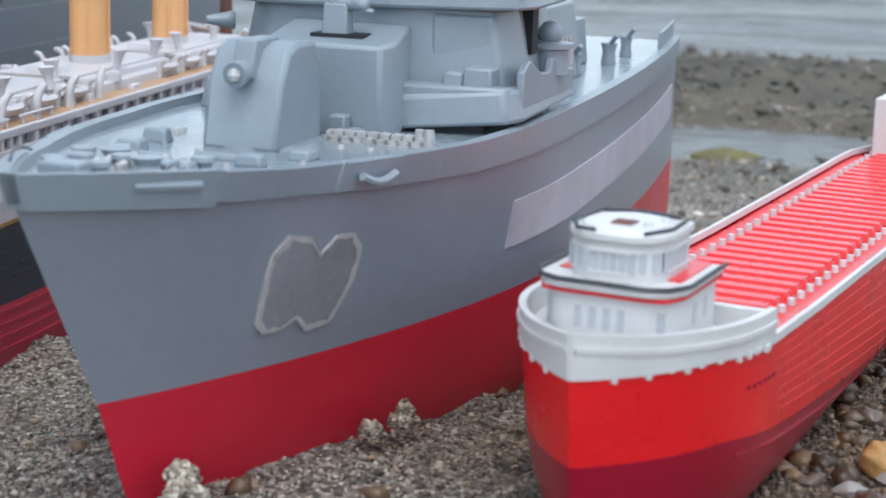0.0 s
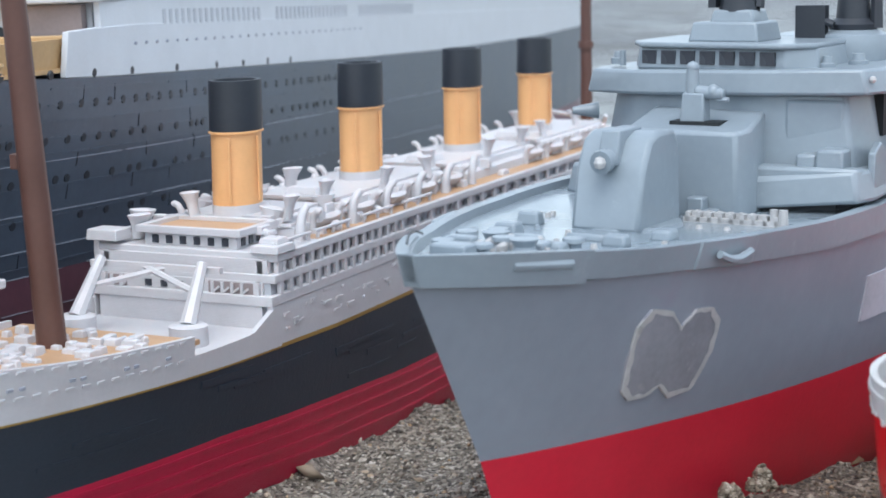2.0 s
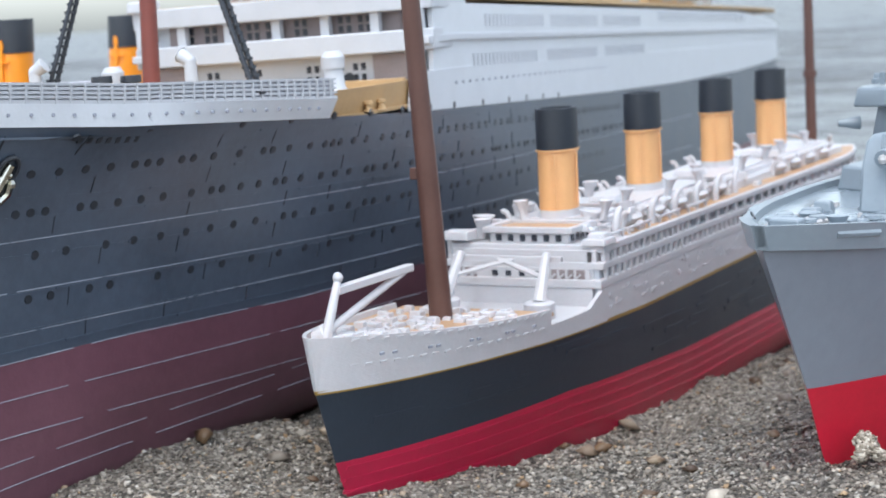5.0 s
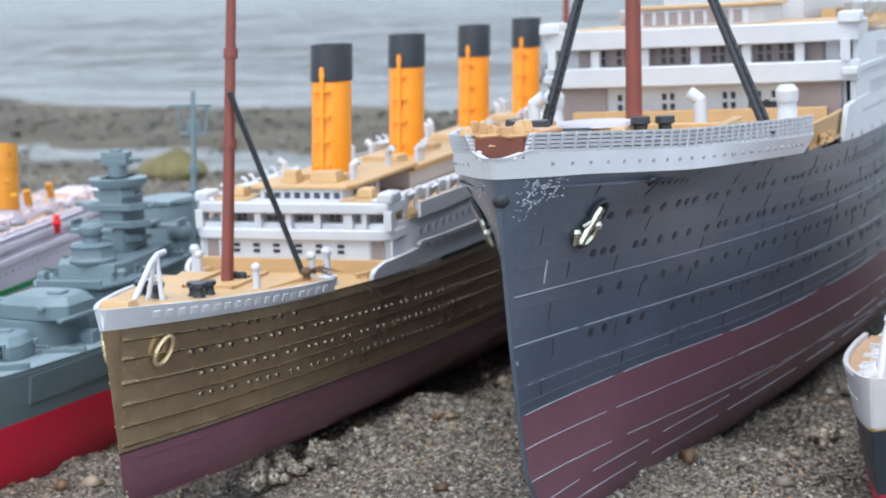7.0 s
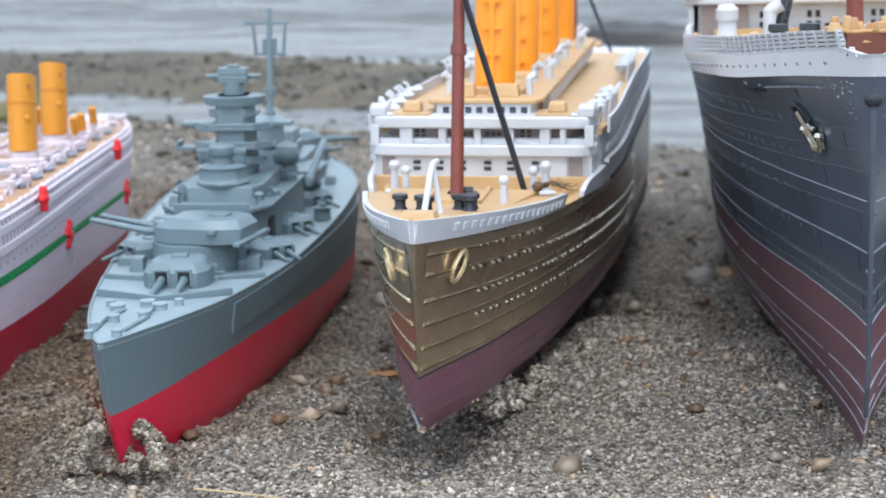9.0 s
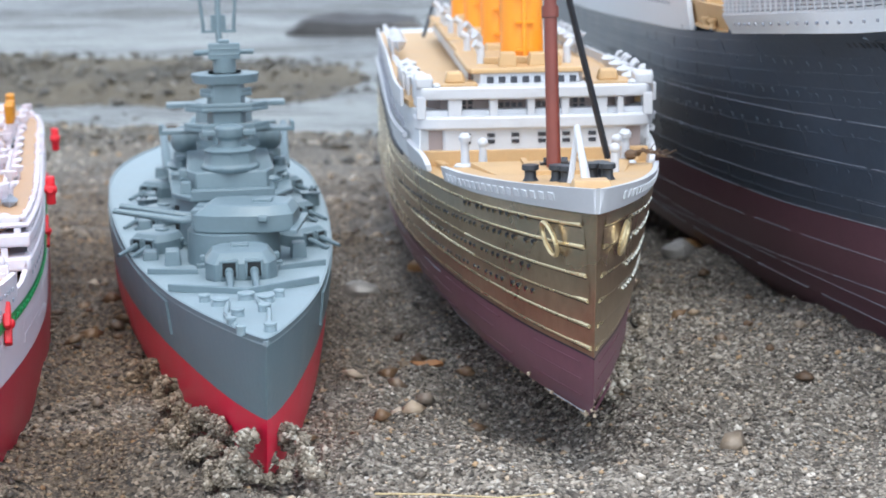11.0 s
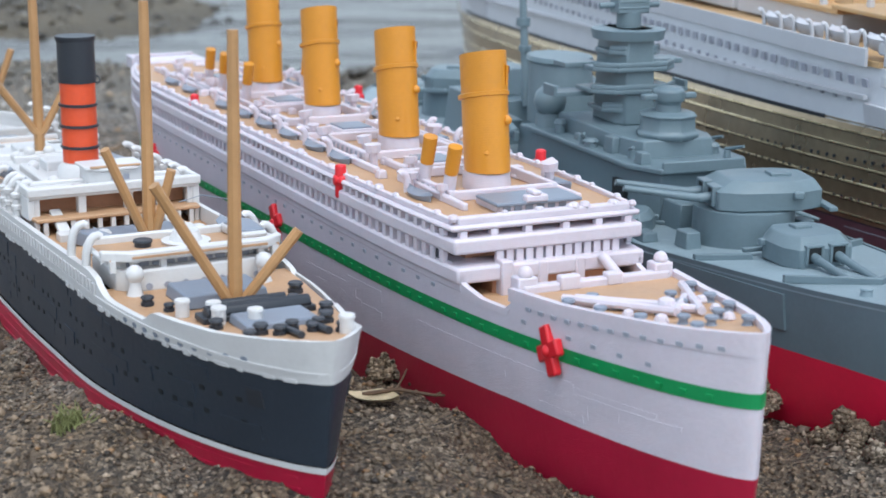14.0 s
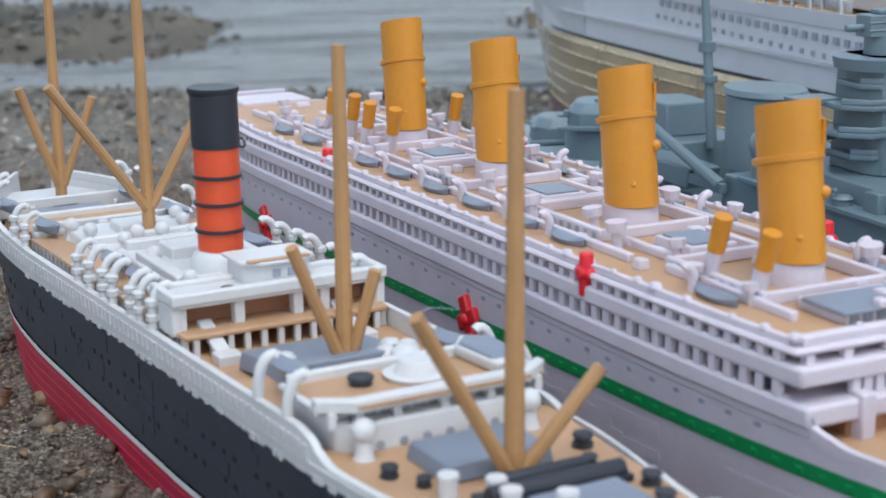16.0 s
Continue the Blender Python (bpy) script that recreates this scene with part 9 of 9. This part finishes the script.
DRY = ((0.0, "3b352f"), (0.16, "665c52"), (0.42, "8a8074"), (0.68, "a59c8f"), (0.87, "bcb3a6"), (0.94, "a98b66"), (1.0, "dcd6cc"))
GRAIN = grit_material("loose_grit", DRY, 0.62, 0.12)
rs = np.random.RandomState(4)


def spread(n, x0, x1, y0, y1, seed):
    r = np.random.RandomState(seed)
    return r.uniform(x0, x1, n), r.uniform(y0, y1, n)


gx, gy = spread(190000, -0.46, 0.6, -0.13, 0.40, 1)
keep = np.random.RandomState(2).rand(len(gx)) < np.where(gy < 0.16, 1.0, 0.6)
gx, gy = gx[keep], gy[keep]
gs = np.random.RandomState(3).lognormal(math.log(0.00062), 0.34, len(gx))
tagged(grains("loose_grit", gx, gy, gs, GRAIN, 5), "loose pale and dark grit grains on the beach", "gravel", kind="stuff")
fx, fy = spread(26000, -1.0, 1.1, 0.38, 1.3, 7)
fs = np.random.RandomState(8).lognormal(math.log(0.0015), 0.4, len(fx))
tagged(grains("shore_gravel", fx, fy, fs, GRAIN, 9), "coarser gravel towards the water", "gravel", kind="stuff")
sx, sy = spread(6500, -1.7, 1.7, 0.85, 2.2, 31)
ss = np.random.RandomState(32).lognormal(math.log(0.0036), 0.5, len(sx))
ss = np.minimum(ss, 0.009)
STONE = grit_material("wet_shore_stones", ((0.0, "2b2720"), (0.3, "453d31"), (0.6, "5a5142"), (0.85, "696152"), (1.0, "847c6e")), 0.45, 0.35)
tagged(grains("shore_stones", sx, sy, ss, STONE, 33, 0.6, 0.2), "small wet brown stones along the waterline", "stones", kind="stuff")
# clumped grit against the hulls
CLUMPS = ((-0.0805, -0.001, 0.0072, 0.013), (-0.0755, -0.011, 0.007, 0.012), (-0.087, 0.011, 0.006, 0.008), (-0.0648, -0.033, 0.0045, 0.0165), (-0.0555, -0.022, 0.006, 0.015), (-0.097, 0.045, 0.006, 0.008), (-0.108, 0.08, 0.007, 0.007), (-0.07, -0.028, 0.006, 0.008),
          (0.0364, 0.0788, 0.006, 0.011), (0.0427, 0.106, 0.007, 0.010), (0.0275, 0.054, 0.006, 0.008), (0.05, 0.14, 0.009, 0.009), (0.045, 0.125, 0.006, 0.011), (0.03, 0.066, 0.005, 0.009), (0.056, 0.165, 0.008, 0.008), (0.062, 0.2, 0.01, 0.008),
          (-0.19, 0.06, 0.006, 0.005), (0.3955, 0.151, 0.0026, 0.006), (0.389, 0.143, 0.002, 0.004), (0.3586, 0.0978, 0.004, 0.006), (0.19, 0.17, 0.008, 0.008), (0.178, 0.13, 0.007, 0.007))
hr = np.random.RandomState(12)
hx, hy, hz, hs = [], [], [], []
for cx, cy, r, hh in CLUMPS:
    for _ in range(15):
        lx, ly, lr = cx + hr.normal(0, r * 0.6), cy + hr.normal(0, r * 0.6), r * hr.uniform(0.18, 0.42)
        near = math.exp(-((lx - cx) ** 2 + (ly - cy) ** 2) / (r * r))
        lz = hh * near * hr.uniform(0.55, 1.0)
        k = int(90 + 130000 * lr)
        th, ph, q = hr.uniform(0, 6.283, k), np.arccos(hr.uniform(-0.2, 1, k)), hr.uniform(0.35, 1.0, k)
        hx.append(lx + lr * q * np.cos(th) * np.sin(ph))
        hy.append(ly + lr * q * np.sin(th) * np.sin(ph))
        hz.append(0.002 + np.maximum(lz - lr * 0.6 + lr * 0.9 * q * np.cos(ph), 0.0) + hr.normal(0, 0.0004, k))
        hs.append(hr.lognormal(math.log(0.00062), 0.3, k))
hx, hy, hz, hs = [np.concatenate(v) for v in (hx, hy, hz, hs)]
HEAP = grit_material("clumped_grit", ((0.0, "5c5246"), (0.25, "857a6b"), (0.55, "a59a8a"), (0.82, "bfb5a4"), (1.0, "ded8cc")), 0.6, 0.15)
tagged(grains("clumped_grit", hx, hy, hs, HEAP, 13, 0.85, 0.4, hz + ground_height(hx, hy)), "damp grit clumped against the hulls", "gravel", kind="stuff")
# pebbles beside the steamer and the freighter
PEB = grit_material("brown_pebbles", ((0.0, "4b3b2e"), (0.3, "7d6247"), (0.55, "8a8177"), (0.8, "a58b6a"), (1.0, "cfc4b4")), 0.55, 0.2)
px, py = spread(430, -0.46, -0.29, -0.1, 0.3, 21)
qx, qy = spread(520, 0.47, 0.62, 0.06, 0.3, 22)
ax, ay = spread(500, -0.45, 0.6, 0.0, 0.4, 23)
px, py = np.r_[px, qx, ax], np.r_[py, qy, ay]
ps = np.random.RandomState(24).lognormal(math.log(0.0026), 0.45, len(px))
ps = np.minimum(ps, 0.0040)
tagged(grains("pebbles", px, py, ps, PEB, 25, 0.7, 0.3), "brown and grey pebbles among the grit", "gravel", kind="stuff")

# water
wm = bpy.data.materials.new("grey_lake_water")
wm.use_nodes = True
n, l = wm.node_tree.nodes, wm.node_tree.links
b = n["Principled BSDF"]
b.inputs["Base Color"].default_value, b.inputs["Roughness"].default_value = (0.13, 0.132, 0.128, 1), 0.3
b.inputs["IOR"].default_value = 1.33
co, mp = n.new("ShaderNodeTexCoord"), n.new("ShaderNodeMapping")
mp.inputs["Scale"].default_value = (1.0, 2.6, 1)
l.new(co.outputs["Object"], mp.inputs["Vector"])
w1, w2 = n.new("ShaderNodeTexNoise"), n.new("ShaderNodeTexNoise")
w1.inputs["Scale"].default_value, w1.inputs["Detail"].default_value = 2.2, 3
w2.inputs["Scale"].default_value, w2.inputs["Detail"].default_value = 9.0, 3
l.new(mp.outputs[0], w1.inputs["Vector"])
l.new(mp.outputs[0], w2.inputs["Vector"])
ad = n.new("ShaderNodeMath")
ad.operation = "MULTIPLY_ADD"
ad.inputs[1].default_value = 0.3
l.new(w2.outputs["Fac"], ad.inputs[0])
l.new(w1.outputs["Fac"], ad.inputs[2])
bp = n.new("ShaderNodeBump")
bp.inputs["Strength"].default_value, bp.inputs["Distance"].default_value = 0.9, 0.12
l.new(ad.outputs[0], bp.inputs["Height"])
l.new(bp.outputs[0], b.inputs["Normal"])
WATER_Z = -0.0685
wx, wy = stretch(-4, 4, 0.1, 121), np.r_[np.arange(0.6, 7, 0.03), np.array([7 + 0.05 * 1.12 ** i for i in range(90)])]
tagged(grid_sheet("water", wx, wy, lambda x, y: WATER_Z + (0.02 * np.sin(8 * y + 2.2 * np.sin(0.9 * x + 0.7 * y)) + 0.05 * smooth_noise(x * 0.5, y, 0.5, 6) + 0.016 * smooth_noise(x, y, 0.16, 7)) * np.clip((y - 2.15 + 0.29 * np.clip(x + 0.15, -3, 3)) / 0.8, 0, 1) * (y < 30), wm), "grey rippled lake water", "water", kind="structure")


# ---- place the models ----
lake_freighter()
grey_warship()
small_liner()
great_liner()
gold_liner()
battleship()
hospital_liner()
steamer()


# ---- leaves, twigs, grass, stones on the beach ----
LEAF = material("dry_pale_leaf", "b8a88a", 0.6, vary=0.25, scale=200, bump=0.3)
LEAF_RUST = material("rust_brown_leaf", "a5764c", 0.6, vary=0.25, scale=200, bump=0.3)
TWIG = material("dark_twig_bark", "5b4633", 0.7, vary=0.3, scale=300, bump=0.5)
STRAW = material("dry_straw", "b9a57c", 0.6, vary=0.2, scale=300)
GRASS = material("green_moss_blades", "787b4c", 0.6, vary=0.35, scale=200)
MOSS = material("mossy_stone", "6b6440", 0.8, vary=0.4, scale=60, bump=0.8, bump_scale=300, spots=("59702e", 60, 0.8))
ROCK = material("dark_wet_stone", "3d3a38", 0.4, vary=0.35, scale=20, bump=0.8, bump_scale=120)
PEBBLE = material("ochre_pebble", "a07a4c", 0.4, vary=0.25, scale=120, coat=0.2)
PEBBLE_GREY = material("grey_pebble", "8e8a85", 0.45, vary=0.25, scale=120, coat=0.2)
PEBBLE_DARK = material("dark_brown_pebble", "5f5046", 0.4, vary=0.3, scale=160, coat=0.3)
NUT = material("ochre_nut_shell", "a9824f", 0.55, vary=0.3, scale=500, bump=0.6, bump_scale=900, spots=("5a4128", 420, 0.5))


def on_ground(x, y):
    return float(surface(np.array([x]), np.array([y]))[0])


def leaf(x, y, length, half, turn, mat, label):
    """A curled dry leaf with a raised midrib; lengths in millimetres."""
    v, f, n = [], [], 9
    for i in range(n):
        t = i / (n - 1)
        w = half * math.sin(math.pi * t ** 0.8) + 0.15
        z = 1.2 + 2.2 * (t - 0.5) ** 2 * 2
        for k in (-1, -0.5, 0, 0.5, 1):
            v.append((k * w, (t - 0.5) * length + 0.4 * math.sin(7 * t) * k, z + 1.5 * k * k * (0.6 + 0.4 * math.sin(5 * t))))
    top = len(v)
    v += [(a, b, c - 0.3) for a, b, c in v]
    for i in range(n - 1):
        for k in range(4):
            q = (i * 5 + k, i * 5 + k + 1, (i + 1) * 5 + k + 1, (i + 1) * 5 + k)
            f += [q, tuple(top + j for j in q[::-1])]
    ob = new("leaf", Mesh().add(v, f).data("leaf", mat, True, True))
    ob.matrix_world = pose(x, y, on_ground(x, y), 4, -6, turn)
    return tagged(ob, label, "leaf")


def twig(name, x, y, pts, r, mat, label, side=()):
    """A bent stick; points in millimetres from its place."""
    m = Mesh().tube(pts, r, 6, r * 0.5)
    for a, b in side:
        m.tube([a, tuple((p + q) / 2 + 0.8 for p, q in zip(a, b)), b], r * 0.6, 5, r * 0.3)
    ob = new(name, m.data(name, mat, True, True))
    ob.matrix_world = pose(x, y, on_ground(x, y) + 0.001)
    return tagged(ob, label, name)


def tuft(x, y, blades, height, label, seed):
    """A tuft of thin bent blades."""
    rnd, m = random.Random(seed), Mesh()
    for _ in range(blades):
        a, r, hh = rnd.uniform(0, 6.283), rnd.uniform(0, 4.0), height * rnd.uniform(0.4, 1)
        bx, by = r * math.cos(a), r * math.sin(a)
        d, k = rnd.uniform(0, 6.283), rnd.uniform(1, 4.5)
        m.tube([(bx, by, -1), (bx + k * 0.4 * math.cos(d), by + k * 0.4 * math.sin(d), hh * 0.6), (bx + k * math.cos(d), by + k * math.sin(d), hh)], 0.28, 4, 0.1)
    ob = new("moss_tuft", m.data("moss_tuft", GRASS, True, True))
    ob.matrix_world = pose(x, y, on_ground(x, y))
    return tagged(ob, label, "moss")


def stone(name, x, y, sx, sy, sz, mat, label, seed, sink=0.35):
    """A worn irregular stone; sizes in millimetres."""
    rnd, m = random.Random(seed), Mesh().ball((0, 0, 0), 1, 16)
    ph = [rnd.uniform(0, 6.283) for _ in range(6)]
    m.v = [(sx * a * (1 + 0.16 * math.sin(3 * b + ph[0]) + 0.1 * math.sin(5 * c + ph[1])), sy * b * (1 + 0.16 * math.sin(3 * c + ph[2]) + 0.1 * math.sin(6 * a + ph[3])), sz * c * (1 + 0.14 * math.sin(4 * a + ph[4]) + 0.1 * math.sin(5 * b + ph[5]))) for a, b, c in m.v]
    ob = new(name, m.data(name, mat, True, True))
    ob.data.shade_smooth()
    ob.matrix_world = pose(x, y, on_ground(x, y) + sz * (1 - 2 * sink) / 1000, 0, 0, rnd.uniform(-20, 20))
    return tagged(ob, label, "stone")


leaf(-0.199, 0.036, 13, 3.2, 70, LEAF, "curled pale dry leaf lying on grit")
leaf(-0.026, 0.119, 11, 2.6, 80, LEAF_RUST, "rust-brown dry leaf fragment on grit")
twig("twig", -0.187, 0.036, [(-14, 2, 1), (-6, 0, 2.5), (3, -3, 1.5), (12, 1, 3.5), (20, 6, 1)], 0.55, TWIG, "thin dark forked twig on grit", (((3, -3, 1.5), (10, -9, 1.0)), ((-6, 0, 2.5), (-2, 9, 4.5)), ((12, 1, 3.5), (19, -3, 6))))
twig("twig", -0.18, 0.052, [(-8, -4, 1), (0, 0, 3), (9, 2, 2), (15, 8, 5)], 0.4, TWIG, "thin brown twig on grit")
twig("straw", -0.012, -0.045, [(-22, 3, 1), (-8, 0, 1.8), (8, -2, 1.5), (20, 2, 1)], 0.28, STRAW, "dry straw lying on grit")
twig("straw", 0.035, -0.055, [(-12, 6, 1), (0, 0, 2.2), (14, -5, 1.2)], 0.35, STRAW, "dry straw lying on grit")
twig("straw", 0.05, -0.062, [(-10, -3, 1), (2, 1, 3), (12, 7, 2)], 0.3, STRAW, "bent dry straw on grit")
twig("straw", -0.335, 0.14, [(-22, 4, 1), (-8, 3, 3), (6, 2, 2), (20, -4, 1)], 0.28, STRAW, "thin pale root fibre on gravel")
tuft(-0.2595, 0.062, 70, 6, "small green moss tuft beside the steamship", 1)
tuft(-0.2695, 0.015, 60, 6, "small yellow-green moss tuft on gravel", 2)
tuft(-0.253, 0.052, 30, 4, "small green moss tuft beside the steamship", 3)
stone("mossy_stone", 0.556, 1.035, 26, 12, 7, MOSS, "low green mossy stone on the shore", 14)
stone("mossy_stone", -0.725, 1.24, 34, 24, 24, MOSS, "green mossy stone near the waterline", 4)
stone("rock", -0.2, 2.5, 150, 50, 70, ROCK, "dark wet rock lying in shallow water", 5, 0.2)
stone("rock", 0.35, 2.35, 120, 50, 40, ROCK, "dark wet rock at the water's edge", 6)
stone("pebble", -0.318, 0.085, 6.5, 5, 4.2, PEBBLE, "smooth ochre pebble on gravel", 7)
stone("pebble", -0.332, 0.17, 5.5, 4.2, 3.6, PEBBLE, "smooth ochre pebble on gravel", 8)
stone("pebble", -0.345, 0.12, 7, 5.5, 4, PEBBLE_GREY, "smooth grey pebble on gravel", 9)
stone("pebble", -0.3, 0.03, 8, 6, 5, PEBBLE_GREY, "smooth grey pebble on gravel", 10)
stone("pebble", -0.055, 0.24, 8, 6, 5, PEBBLE_GREY, "grey pebble between the hulls", 11)
stone("pebble", -0.03, 0.3, 9, 6, 5, PEBBLE, "brown pebble between the hulls", 12)
stone("pebble", 0.02, 0.36, 9, 7, 6, PEBBLE, "brown pebble between the hulls", 13)
stone("pebble", 0.085, 0.3, 8, 6, 5, PEBBLE, "brown pebble between the hulls", 14)
stone("pebble", 0.075, 0.26, 7, 6, 5, PEBBLE_GREY, "grey pebble between the hulls", 15)
FREIGHTER, GOLD = pose(0.4318, 0.0735, 0, 0, 0, -22.3), pose(0.0195, -0.0142, 0, 0, 0, 4.0)
rp = random.Random(63)
for k in range(34):
    p = FREIGHTER @ Vector((rp.uniform(21, 62) / 1000, rp.uniform(34, 170) / 1000, 0))
    r = rp.uniform(1.5, 3.4)
    stone("pebble", p.x, p.y, r * rp.uniform(1.0, 1.5), r, r * rp.uniform(0.7, 0.95), rp.choice((PEBBLE_GREY, PEBBLE_GREY, PEBBLE_DARK, PEBBLE_DARK, PEBBLE_DARK)), "rounded damp pebble beside the red freighter", 70 + k, 0.3)


def nut_shell(x, y, size):
    """A round ribbed nut shell with a raised seam; size in millimetres."""
    m, v, f, n = Mesh(), [], [], 18
    rnd = random.Random(31)
    for i in range(n + 1):
        a = math.pi * i / n
        for k in range(2 * n):
            b = math.pi * k / n
            r = size * (1 + 0.05 * math.sin(5 * b + 3 * a) * math.sin(a) + 0.04 * math.sin(9 * a + 2 * b) + rnd.uniform(-0.015, 0.015))
            r *= 1 + 0.09 * math.exp(-((math.cos(b)) / 0.12) ** 2)
            v.append((r * math.sin(a) * math.cos(b), r * math.sin(a) * math.sin(b), r * 0.95 * math.cos(a)))
    for i in range(n):
        for k in range(2 * n):
            f.append((i * 2 * n + k, (i + 1) * 2 * n + k, (i + 1) * 2 * n + (k + 1) % (2 * n), i * 2 * n + (k + 1) % (2 * n)))
    ob = new("nut_shell", m.add(v, f).data("nut_shell", NUT, True, True))
    ob.data.shade_smooth()
    ob.matrix_world = pose(x, y, on_ground(x, y) + size * 0.0007, 20, 25, 30)
    return tagged(ob, "ribbed ochre nut shell lying on damp gravel", "nut shell")


p = FREIGHTER @ Vector((0.0355, 0.0775, 0))
nut_shell(p.x, p.y, 4.6)

# dry seed husk with fibres on the gold liner's foredeck
husk = new("seed_husk", Mesh().ball((0, 0, 0), 2.0, 10, 0.8).ball((2.2, 1.2, 0.2), 1.3, 8, 0.8).data("seed_husk", TWIG, True, True))
husk.matrix_world = GOLD @ pose(0.0235, 0.0875, 0.0705)
tagged(husk, "dark dry seed husk with fibres on the deck", "seed husk")
rp = random.Random(8)
for k in range(9):
    a, reach = rp.uniform(-0.9, 1.1), rp.uniform(6, 13)
    part("fibre", Mesh().tube([(1.5, 0, 0.4), (reach * 0.4, reach * 0.3 * a, 1.4), (reach * 0.75, reach * 0.5 * a, rp.uniform(-0.6, 2.0)), (reach, reach * a * 0.8, rp.uniform(-1.5, 3.0))], 0.25, 5, 0.12), TWIG, husk)
